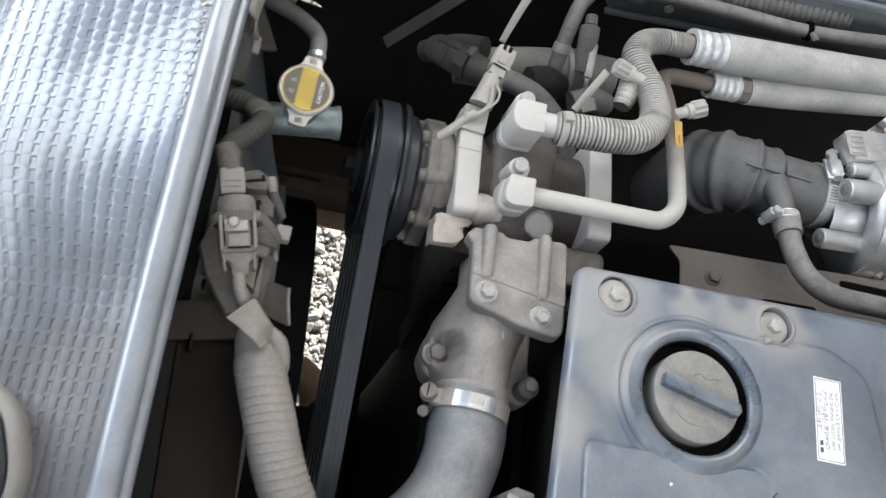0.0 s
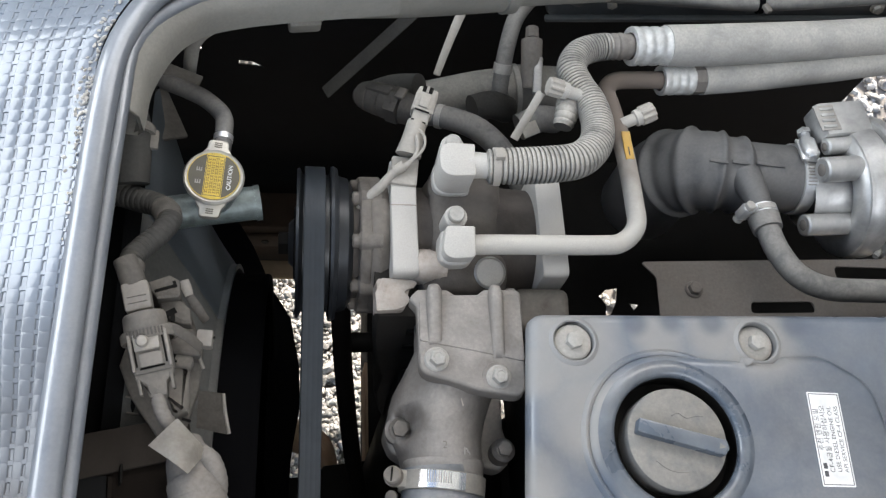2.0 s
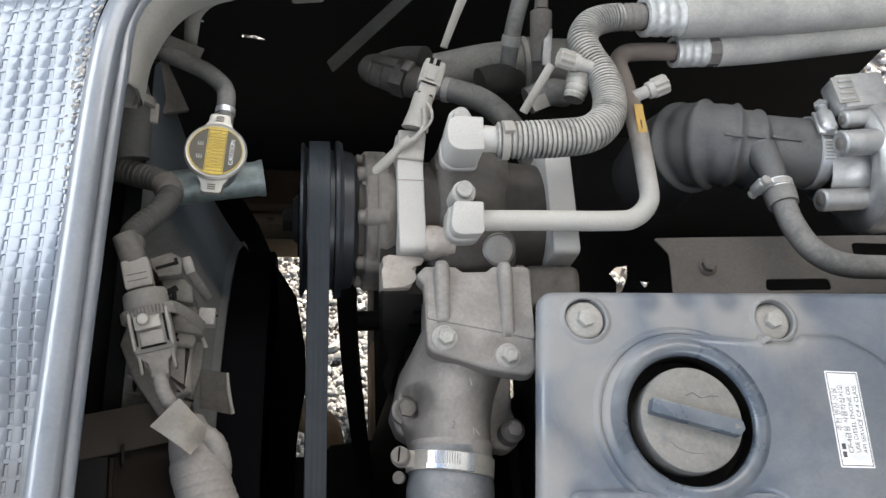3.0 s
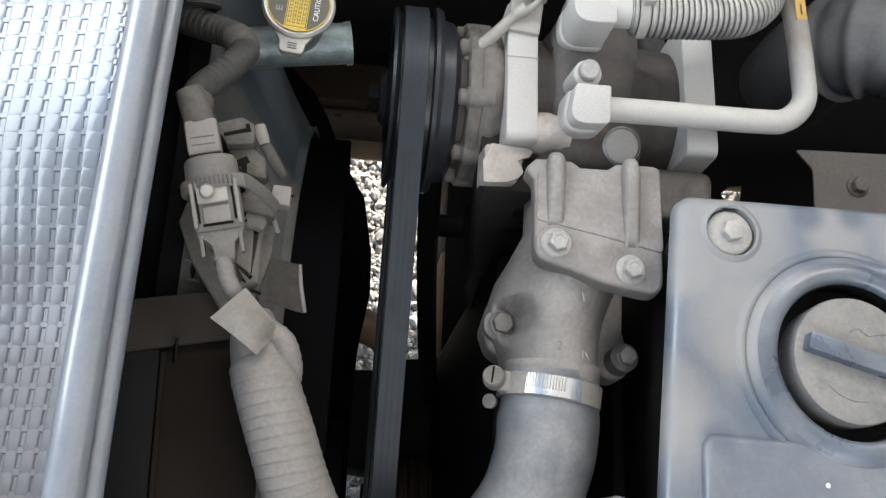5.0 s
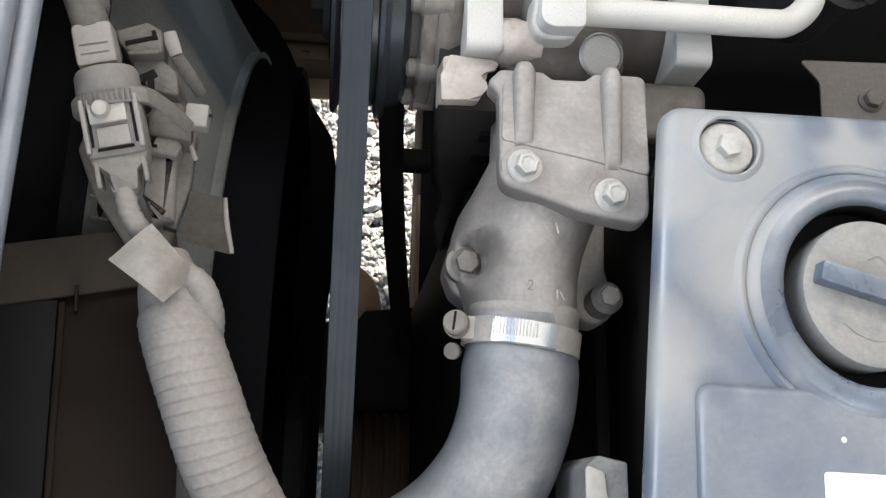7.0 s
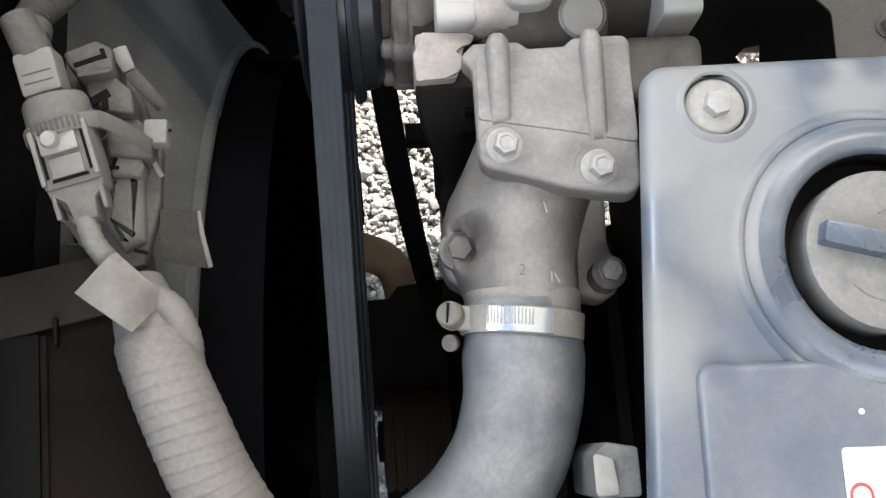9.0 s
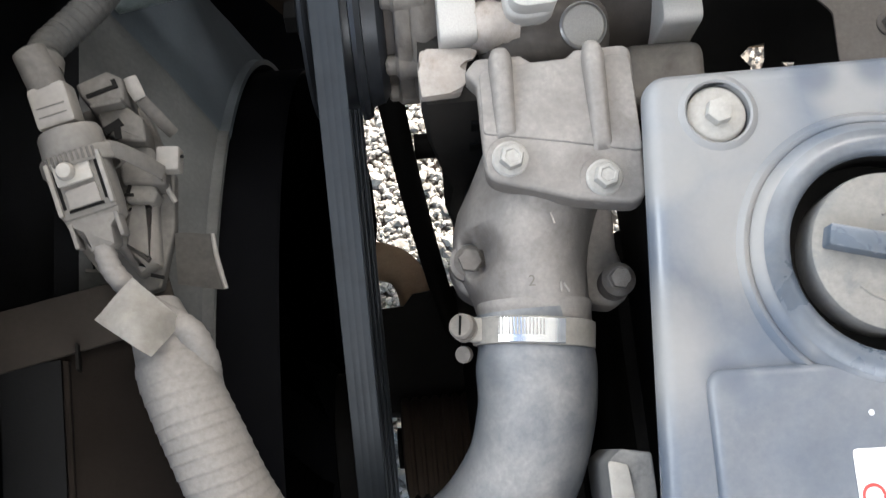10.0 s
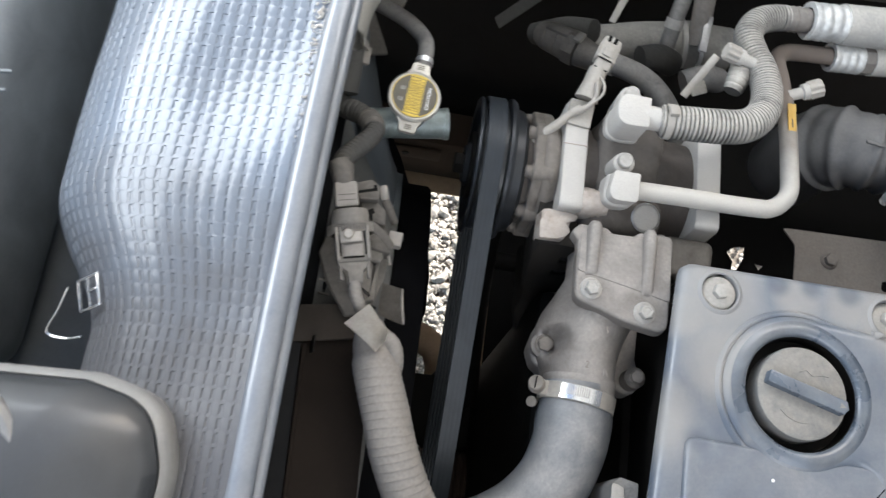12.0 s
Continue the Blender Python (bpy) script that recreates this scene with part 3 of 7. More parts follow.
def mat_point(s, y):
    """A place on the floor covering: s runs from the hatch edge down over the hump."""
    prof = [(-0.322, 0.990), (-0.345, 0.984), (-0.38, 0.976), (-0.42, 0.968), (-0.455, 0.952), (-0.482, 0.924), (-0.497, 0.885), (-0.505, 0.82), (-0.51, 0.70)]
    k = min(int(s), len(prof) - 2)
    f = s - k
    p = [prof[max(0, min(len(prof) - 1, k + d))] for d in (-1, 0, 1, 2)]
    c = [0.5 * (2 * p[1][i] + (p[2][i] - p[0][i]) * f + (2 * p[0][i] - 5 * p[1][i] + 4 * p[2][i] - p[3][i]) * f * f + (3 * p[1][i] - p[0][i] - 3 * p[2][i] + p[3][i]) * f ** 3) for i in (0, 1)]
    g = max(0.0, min(1.0, (0.020 - y) / 0.115))
    wide = 1.06 - 0.29 * g * g * (3 - 2 * g) - 0.08 * max(0, y - 0.12)
    x = -0.322 + (c[0] + 0.322) * wide
    z = c[1] + 0.027 * min(0, y) + 0.002 * math.sin(y * 31 + s)
    # the covering follows the rounded corner of the hatch
    if y > 0.17:
        x += 0.035 * min(1.0, ((y - 0.17) / 0.09)) ** 2 * max(0.0, 1 - s / 3)
    return V(x, y, z)


def build_floor_covering():
    ob = thing("floor_mat", (-0.42, 0.0, 0.7), "blue-grey embossed vinyl floor covering over a rounded hump", "floor covering")
    bm = bmesh.new()
    ns, ny = 44, 84
    y0, y1 = -0.46, 0.42
    grid = [[bm.verts.new(mat_point(8 * i / ns, y0 + (y1 - y0) * j / ny)) for j in range(ny + 1)] for i in range(ns + 1)]
    for i in range(ns):
        for j in range(ny):
            bm.faces.new((grid[i][j], grid[i + 1][j], grid[i + 1][j + 1], grid[i][j + 1]))
    part("sheet", bm, MAT, ob, sharp=80)
    # raised pads, in staggered rows along the hump
    bm = bmesh.new()
    rng = random.Random(3)
    pitch_y, lens = 0.0092, [0.0]
    prev = mat_point(0, 0)
    for i in range(1, 801):
        q = mat_point(8 * i / 800, 0)
        lens.append(lens[-1] + (q - prev).length)
        prev = q
    def s_at(d):
        k = min(range(0, 801, 4), key=lambda i: abs(lens[i] - d))
        return 8 * k / 800
    d = 0.0085
    while d < 0.30:
        s = s_at(d)
        ds = (s_at(d + 0.004) - s_at(d - 0.004)) or 0.08
        for j in range(int((y1 - y0) / pitch_y)):
            y = y0 + (j + 0.5) * pitch_y
            c = mat_point(s, y)
            us = mat_point(s + ds / 2, y) - mat_point(s - ds / 2, y)
            fit = min(1.0, us.length / 0.0080)
            us.normalize()
            uy = (mat_point(s, y + 0.004) - mat_point(s, y - 0.004)).normalized()
            n = us.cross(uy)
            if n.z < 0 and n.x > 0 or n.z < -0.2:
                n = -n
            a, b, h = 0.0044 * fit, pitch_y / 2, 0.0008 + rng.uniform(-0.00004, 0.00004)
            rings = []
            for da, db, hh in ((0.0, 0.0, -0.0004), (0.0003, 0.0, 0.55 * h), (0.0007, 0.0, 0.86 * h), (0.0013, 0.0007, h)):
                rings.append([bm.verts.new(c + us * (sx * (a - da)) + uy * (sy * (b - db)) + n * hh) for sx, sy in ((-1, -1), (1, -1), (1, 1), (-1, 1))])
            bm.faces.new(rings[-1])
            for lo, hi in zip(rings, rings[1:]):
                for i in range(4):
                    bm.faces.new((lo[i], lo[(i + 1) % 4], hi[(i + 1) % 4], hi[i]))
        d += 0.0102
    # bars that close the slits between one pad and the next
    for j in range(1, int((y1 - y0) / pitch_y)):
        y = y0 + j * pitch_y
        strip = []
        for i in range(45):
            s = s_at(0.003 + 0.0066 * i)
            c, q = mat_point(s, y), mat_point(s + 0.05, y)
            uy = (mat_point(s, y + 0.004) - mat_point(s, y - 0.004)).normalized()
            n = (q - c).normalized().cross(uy)
            n = -n if (n.z < 0 and n.x > 0 or n.z < -0.2) else n
            strip.append([bm.verts.new(c + uy * w + n * h) for w, h in ((-0.0018, -0.0004), (-0.0013, 0.00064), (0.0013, 0.00064), (0.0018, -0.0004))])
        for p, q in zip(strip, strip[1:]):
            for k in range(3):
                bm.faces.new((p[k], p[k + 1], q[k + 1], q[k]))
    pads = part("pad", bm, MAT, ob, sharp=60)
    tagged(pads, kind="stuff")
    # grit gathered along the seal
    bm = bmesh.new()
    for _ in range(170):
        y = rng.gauss(0.15, 0.045)
        c = mat_point(abs(rng.gauss(0.18, 0.18)), y) + V(0, 0, 0.0012)
        bmesh.ops.create_icosphere(bm, subdivisions=1, radius=rng.uniform(0.0004, 0.0013), matrix=Matrix.Translation(c) @ pose(0, 0, 0, rng.uniform(0, 90), 0, rng.uniform(0, 90)) @ Matrix.Diagonal((1.6, 1, 0.7, 1)))
    tagged(part("grit", bm, SPECK_GRIT), "pale grit lying along the edge of the vinyl floor", "grit", kind="stuff")


def build_rim():
    ob = thing("hatch_seal", (-0.318, 0.0, 0.97), "blue-grey rounded vinyl edge seal along the hatch opening", "seal")
    part("bead", sweep([(x, y, z + 0.003) for x, y, z in RIM], 0.0088, 110, 16, flat=0.75), SEAL, ob)
    part("lip", sweep([(x + 0.0095 if y < 0.16 else x + 0.006, y - (0.008 if y > 0.2 else 0), z - 0.006) for x, y, z in RIM], 0.0052, 110, 12), SEAL, ob)
    # folded sheet-metal flange that drops into the bay
    path = spline([(x + 0.008 if y < 0.18 else x + 0.006, y - (0.010 if y > 0.19 else 0.0), z - 0.006) for x, y, z in RIM[4:9]], 100)
    bm = bmesh.new()
    offs = [(0.0, 0.0), (0.005, -0.003), (0.008, -0.010), (0.0085, -0.026), (0.004, -0.031), (-0.02, -0.032), (-0.02, -0.034), (0.006, -0.034), (0.0105, -0.028), (0.010, -0.009), (0.006, -0.0015), (0.0, 0.002)]
    rows = []
    for i, (p, _, _) in enumerate(path):
        t = (path[min(i + 1, 100)][0] - path[max(i - 1, 0)][0]).normalized()
        n = Vector((t.y, -t.x, 0)).normalized()
        rows.append([bm.verts.new(p + n * (a * 1.15) + V(0, 0, b)) for a, b in offs])
    for a, b in zip(rows, rows[1:]):
        for i in range(len(offs)):
            j = (i + 1) % len(offs)
            bm.faces.new((a[i], b[i], b[j], a[j]))
    tagged(part("hatch_flange", bm, PAINT), "dusty beige folded sheet-metal flange round the hatch", "flange", kind="structure")


def build_far_side():
    beam = thing("cross_pipe", (-0.1, 0.33, 0.89), "dusty beige round pipe along the far side of the bay", "pipe")
    part("tube", sweep([(-0.295, 0.286, 0.922), (-0.25, 0.306, 0.918), (-0.18, 0.320, 0.914), (-0.09, 0.334, 0.909), (-0.012, 0.351, 0.904)], [0.016, 0.021, 0.0240, 0.0245, 0.0250], 40, 28), PAINT, beam)
    part("end_cap", sweep([(-0.014, 0.3508, 0.9042), (-0.004, 0.3530, 0.9035)], 0.0275, 4, 28), PAINT, beam)
    part("stub", sweep([(-0.004, 0.353, 0.9035), (0.04, 0.362, 0.900), (0.09, 0.372, 0.897)], 0.0215, 12, 24), PAINT, beam)
    part("strap", sweep([(-0.198, 0.3175, 0.915), (-0.172, 0.3215, 0.9135)], 0.0258, 4, 28), PAINT, beam)
    part("strap_rib", sweep([(-0.1825, 0.3198, 0.9140), (-0.1795, 0.3203, 0.9138)], 0.0266, 3, 28), PAINT, beam)
    part("strap_foot", box((-0.185, 0.2965, 0.9000), (0.027, 0.012, 0.018), 0.003, (20, 0, 8)), PAINT, beam)
    hk = thing("sheet_hook", (-0.27, 0.28, 0.86), "dusty bent sheet hook under the hatch corner", "hook")
    part("hook", sweep([(-0.2450, 0.3050, 0.885), (-0.2640, 0.2990, 0.882), (-0.2760, 0.2890, 0.876), (-0.2790, 0.2760, 0.868), (-0.2800, 0.2660, 0.860)], [0.007, 0.007, 0.0075, 0.007, 0.006], 24, 12, None, True, 0.5), PAINT, hk)
    bar = thing("wing_rail", (0.3, 0.46, 0.66), "dark blue-grey painted rail along the inner wing", "rail")
    part("rail", box((0.31, 0.455, 0.810), (0.48, 0.03, 0.07), 0.010, (0, -4, 1), 3), TRIM, bar)
    part("folded_lip", box((0.31, 0.4375, 0.7800), (0.478, 0.008, 0.006), 0.002, (0, -4, 1), 2), TRIM, bar)
    for x in (0.14, 0.44):
        bolt((x, 0.4400, 0.800 + 0.07 * (x - 0.31)), (0, -1, 0.1), bar, 0.010, 0.008, 0.005)
    # inner wing behind, near-black for the bay's shade, with small openings to the daylight
    bm = bmesh.new()
    edges = []
    for lp in ([(-0.55, 0.18), (0.54, 0.18), (0.54, 0.93), (-0.55, 0.93)], [(-0.262, 0.598), (-0.231, 0.594), (-0.245, 0.604), (-0.261, 0.606)], [(-0.307, 0.622), (-0.303, 0.622), (-0.303, 0.628), (-0.307, 0.628)], [(0.483, 0.693), (0.507, 0.695), (0.506, 0.706), (0.485, 0.705)]):
        vs = [bm.verts.new((q[0], 0.475 if q[1] < 0.5 or q[0] > 0 or q[0] < -0.5 else 0.475, q[1])) for q in lp]
        edges += [bm.edges.new((vs[i], vs[(i + 1) % len(vs)])) for i in range(len(vs))]
    bmesh.ops.triangle_fill(bm, use_beauty=True, edges=edges)
    bmesh.ops.solidify(bm, geom=bm.faces[:], thickness=0.002)
    tagged(part("bulkhead", bm, DARK_SHEET), "dusty inner wing sheet at the far side of the bay, near-black for shade", "bulkhead", kind="structure")


# ---- engine ----
def build_engine_block():
    e = thing("engine_block", (0.16, -0.12, 0.35), "cast-iron engine block below the cover, near-black for the bay's shade", "engine")
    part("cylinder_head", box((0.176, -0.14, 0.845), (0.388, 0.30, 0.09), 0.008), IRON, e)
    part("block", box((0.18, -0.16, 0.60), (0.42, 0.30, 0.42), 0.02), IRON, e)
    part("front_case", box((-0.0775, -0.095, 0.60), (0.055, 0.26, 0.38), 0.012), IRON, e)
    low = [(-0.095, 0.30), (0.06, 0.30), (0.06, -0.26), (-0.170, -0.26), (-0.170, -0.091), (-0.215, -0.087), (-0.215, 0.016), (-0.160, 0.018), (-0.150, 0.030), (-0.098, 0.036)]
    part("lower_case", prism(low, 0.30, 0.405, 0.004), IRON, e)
    part("mount_face", box((-0.0975, 0.098, 0.375), (0.004, 0.125, 0.06), 0.001), LIT_RUST, e, "rust-brown mount edge, coloured as if lit")
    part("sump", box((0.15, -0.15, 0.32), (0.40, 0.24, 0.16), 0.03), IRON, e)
    return e


CZ = 0.950  # top of the engine cover


def build_cover():
    ob = thing("engine_cover", (0.14, -0.13, 0.90), "blue-grey plastic engine cover with dust in its hollows", "engine cover")
    out = rounded([(-0.030, 0.0215), (0.40, 0.0235), (0.38, -0.32), (-0.061, -0.32)], [0.013, 0.02, 0.03, 0.03], 6)
    hole_c, hole_r = Vector((0.0607, -0.0688)), 0.0418
    # shell with rounded shoulder: rings of the outline, pulled in and up
    bm = bmesh.new()
    cen = Vector((0.15, -0.13))
    rings = []
    for off, z in ((0.018, CZ - 0.055), (0.008, CZ - 0.030), (0.0005, CZ - 0.010), (0.0012, CZ - 0.0045), (0.004, CZ - 0.0012), (0.008, CZ)):
        ring = []
        n = len(out)
        for i in range(n):
            t = (out[(i + 1) % n] - out[i - 1]).normalized()
            nrm = Vector((t.y, -t.x))
            if nrm.dot(cen - out[i]) < 0:
                nrm = -nrm
            q = out[i] + nrm * off
            ring.append(bm.verts.new((q.x, q.y, z)))
        rings.append(ring)
    for a, b in zip(rings, rings[1:]):
        for i in range(len(a)):
            j = (i + 1) % len(a)
            bm.faces.new((a[i], a[j], b[j], b[i]))
    # top sheet with three round openings
    holes = [(hole_c, hole_r + 0.0005, 48), (Vector((0, 0)), 0.0142, 28), (Vector((0.134, 0)), 0.0142, 28)]
    edges = [bm.edges.get((rings[-1][i], rings[-1][(i + 1) % len(out)])) for i in range(len(out))]
    for c, r, k in holes:
        vs = [bm.verts.new((c.x + r * math.cos(2 * math.pi * i / k), c.y + r * math.sin(2 * math.pi * i / k), CZ)) for i in range(k)]
        edges += [bm.edges.new((vs[i], vs[(i + 1) % k])) for i in range(k)]
        low = [bm.verts.new((v.co.x, v.co.y, CZ - (0.03 if k == 48 else 0.007))) for v in vs]
        for i in range(k):
            bm.faces.new((vs[i], vs[(i + 1) % k], low[(i + 1) % k], low[i]))
        bm.faces.new(low)
    bmesh.ops.triangle_fill(bm, use_beauty=True, edges=edges)
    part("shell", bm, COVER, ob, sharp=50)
    # collar round the filler opening, with a faint bead outside it
    col = lathe([(0.0422, -0.012), (0.0422, 0.0042), (0.0428, 0.0060), (0.0445, 0.0074), (0.0472, 0.0080), (0.0500, 0.0074), (0.0520, 0.0064), (0.0535, 0.0058)], (hole_c.x, hole_c.y, CZ), (0, 0, 1), 72)
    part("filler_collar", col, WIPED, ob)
    part("collar_bead", lathe([(0.0570, -0.001), (0.0582, 0.0016), (0.0594, 0.0024), (0.0608, 0.0026), (0.0625, 0.0012), (0.0640, -0.001)], (hole_c.x, hole_c.y, CZ), (0, 0, 1), 72), COVER, ob)
    # near-black ring puts the shade between cap and collar into the colour
    part("well", lathe([(0.0345, -0.0105), (0.0418, -0.0105), (0.0418, 0.0030), (0.0421, 0.0030), (0.0421, -0.0115), (0.0345, -0.0115), (0.0345, -0.0105)], (hole_c.x, hole_c.y, CZ), (0, 0, 1), 48), IRON, ob, "near-black ring for the shade in the filler well")
    # raised panel: a soft-edged sheet that takes in the collar and runs on past the label
    plate = rounded([(0.121, -0.30), (0.222, -0.30), (0.222, -0.10), (0.212, -0.030), (0.180, -0.0105), (0.150, -0.0105), (0.142, -0.0160), (0.126, -0.0155), (0.118, -0.0095)], [0.01, 0.01, 0.02, 0.03, 0.03, 0.006, 0.006, 0.006, 0.008], 5)
    plate += [hole_c + Vector((math.cos(radians(a)), math.sin(radians(a)))) * 0.0590 for a in range(86, 302, 6)]
    plate += [Vector(q) for q in ((0.0985, -0.1172), (0.1060, -0.1180), (0.1130, -0.1215), (0.1180, -0.1275), (0.1205, -0.1350), (0.1210, -0.1450))]
    bm = bmesh.new()
    rings = []
    n = len(plate)
    for off, z in ((0.0, -0.0010), (0.0006, 0.0010), (0.0018, 0.0028), (0.0036, 0.0045), (0.0056, 0.0056), (0.0076, 0.0060)):
        ring = []
        for i in range(n):
            t = (plate[(i + 1) % n] - plate[i - 1]).normalized()
            ring.append(bm.verts.new((plate[i].x - t.y * off, plate[i].y + t.x * off, CZ + z)))
        rings.append(ring)
    for a, b in zip(rings, rings[1:]):
        for i in range(n):
            bm.faces.new((a[i], a[(i + 1) % n], b[(i + 1) % n], b[i]))
    eye = [bm.verts.new((hole_c.x + 0.0495 * math.cos(2 * math.pi * i / 72), hole_c.y + 0.0495 * math.sin(2 * math.pi * i / 72), CZ + 0.0060)) for i in range(72)]
    edges = [bm.edges.get((rings[-1][i], rings[-1][(i + 1) % n])) for i in range(n)] + [bm.edges.new((eye[i], eye[(i + 1) % 72])) for i in range(72)]
    bmesh.ops.triangle_fill(bm, use_beauty=True, edges=edges)
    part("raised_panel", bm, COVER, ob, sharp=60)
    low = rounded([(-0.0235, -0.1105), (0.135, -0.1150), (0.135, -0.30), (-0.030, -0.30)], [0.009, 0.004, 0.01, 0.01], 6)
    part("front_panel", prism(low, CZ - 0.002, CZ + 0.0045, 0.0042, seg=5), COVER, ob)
    part("paint_speck", lathe([(0, 0.0006), (0.0010, 0.0004), (0.0013, 0)], (0.0395, -0.1335, CZ + 0.0045), (0, 0, 1), 10), WHITE, ob)
    # bosses and bolts
    for x, deep in ((0.0, 0.0), (0.134, 0.002)):
        ring = lathe([(0.0138, -0.006), (0.0140, 0.0009), (0.0149, 0.0016), (0.0163, 0.0011), (0.0182, -0.0005)], (x, 0, CZ), (0, 0, 1), 40)
        part("bolt_boss", ring, COVER, ob)
        b = part("bolt", lathe([(0, -0.006), (0.0128, -0.006), (0.0130, -0.0022 - deep), (0.0115, -0.001 - deep), (0.0070, -0.0008 - deep), (0, -0.0008 - deep)], (x, 0, CZ), (0, 0, 1), 36), BOLT, ob)
        part("bolt_head", prism(ngon(6, 0.0060, 0.25), -0.001 - deep, 0.0042 - deep, 0.0008, Matrix.Translation((x, 0, CZ))), BOLT, b)
    # printed oil label
    lm = Matrix.Translation((0.1690, -0.0702, CZ + 0.0062)) @ pose(0, 0, 0, 0, 0, 87.5)
    lab = part("label", moved(prism(rounded([(-0.0318, -0.0117), (0.0318, -0.0117), (0.0318, 0.0117), (-0.0318, 0.0117)], 0.0006, 2), 0, 0.00025), lm), WHITE, ob, "white printed engine oil label")
    rim = [moved(box(c, s), lm) for c, s in (((0, 0.0106, 0.0003), (0.0614, 0.0005, 0.0002)), ((0, -0.0106, 0.0003), (0.0614, 0.0005, 0.0002)), ((-0.0305, 0, 0.0003), (0.0005, 0.0215, 0.0002)), ((0.0305, 0, 0.0003), (0.0005, 0.0215, 0.0002)))]
    part("border", join(*rim), INK, lab)
    up = lm @ Matrix.Translation((0, 0, 0.0003))
    bars = [moved(box((-0.0235, 0.0075, 0), (0.0038, 0.0028, 0.0001)), up), moved(box((-0.0183, 0.0075, 0), (0.0038, 0.0028, 0.0001)), up)]
    part("print_bar", join(*bars), INK, lab)
    for txt, y, size, x in (("추천 엔진 오일", 0.0075, 0.0047, 0.006), ("CF-4급을 사용하십시오", 0.0026, 0.0047, 0.0), ("USE DIESEL ENGINE OIL", -0.0026, 0.0042, 0.0), ("API SERVICE CF-4 CLASS", -0.0075, 0.0042, 0.0)):
        lettering(txt, size, up @ Matrix.Translation((x, y, 0)), INK, lab)
    # second label, with a red letter
    m2 = Matrix.Translation((0.0615, -0.186, CZ + 0.0047)) @ pose(0, 0, 0, 0, 0, 88.0)
    lab2 = part("label", moved(prism(rounded([(-0.038, -0.034), (0.038, -0.034), (0.038, 0.034), (-0.038, 0.034)], 0.002, 3), 0, 0.00025), m2), WHITE, ob, "white label with red outlined letter")
    lettering("D", 0.014, m2 @ Matrix.Translation((0.0200, 0.0275, 0.0004)) @ pose(0, 0, 0, 0, 0, 0), RED_INK, lab2)
    return ob


def build_oil_cap():
    ob = thing("oil_filler_cap", (0.0605, -0.069, CZ - 0.02), "dusty grey round oil filler cap with a grip bar", "oil cap")
    c = (0.0607, -0.0688, CZ)
    part("disc", lathe([(0, -0.028), (0.0335, -0.028), (0.0342, 0.0030), (0.0336, 0.0058), (0.0318, 0.0068), (0.020, 0.0070), (0, 0.0070)], c, (0, 0, 1), 64), CAP, ob)
    m = Matrix.Translation((0.0607, -0.0688, CZ + 0.0070)) @ pose(0, 0, 0, 0, 0, -15.5)
    grip = prism(rounded([(-0.0295, -0.0048), (0.0300, -0.0052), (0.0325, 0.0), (0.0300, 0.0052), (-0.0295, 0.0048)], 0.0016, 3), -0.002, 0.0072, 0.0012, m)
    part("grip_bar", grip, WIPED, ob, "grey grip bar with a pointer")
    part("pointer", prism([(-0.0016, -0.0020), (0.0024, 0), (-0.0016, 0.0020)], 0, 0.0003, 0, m @ Matrix.Translation((0.027, 0, 0.0072))), CAP, ob)
    arc = [(0.022 * math.cos(a), 0.022 * math.sin(a), 0.0001) for a in (radians(235), radians(255), radians(275), radians(295))]
    part("moulded_arc", moved(sweep(arc, 0.0005, 16, 6), m), CAP, ob)
    can = [(-0.006, 0.014, 0.0001), (-0.002, 0.017, 0.0001), (0.004, 0.015, 0.0001), (0.010, 0.018, 0.0001), (0.015, 0.019, 0.0001)]
    part("moulded_oil_sign", moved(sweep(can, 0.0006, 16, 6), m), CAP, ob)


# ---- air-conditioning compressor ----
AX_Y, AX_Z = 0.122, 0.838


def rounded_square(hw, top, low, r):
    return rounded([(-hw, -low), (hw, -low), (hw, top), (-hw, top)], r, 5)


def x_plate(poly, x0, x1, bevel=0.002):
    """A plate in the y-z plane at the compressor axis, from x0 to x1."""
    m = Matrix.Translation((x0, AX_Y, AX_Z)) @ Matrix(((0, 0, 1, 0), (1, 0, 0, 0), (0, 1, 0, 0), (0, 0, 0, 1)))
    return prism(poly, 0, x1 - x0, bevel, m, 2, True)


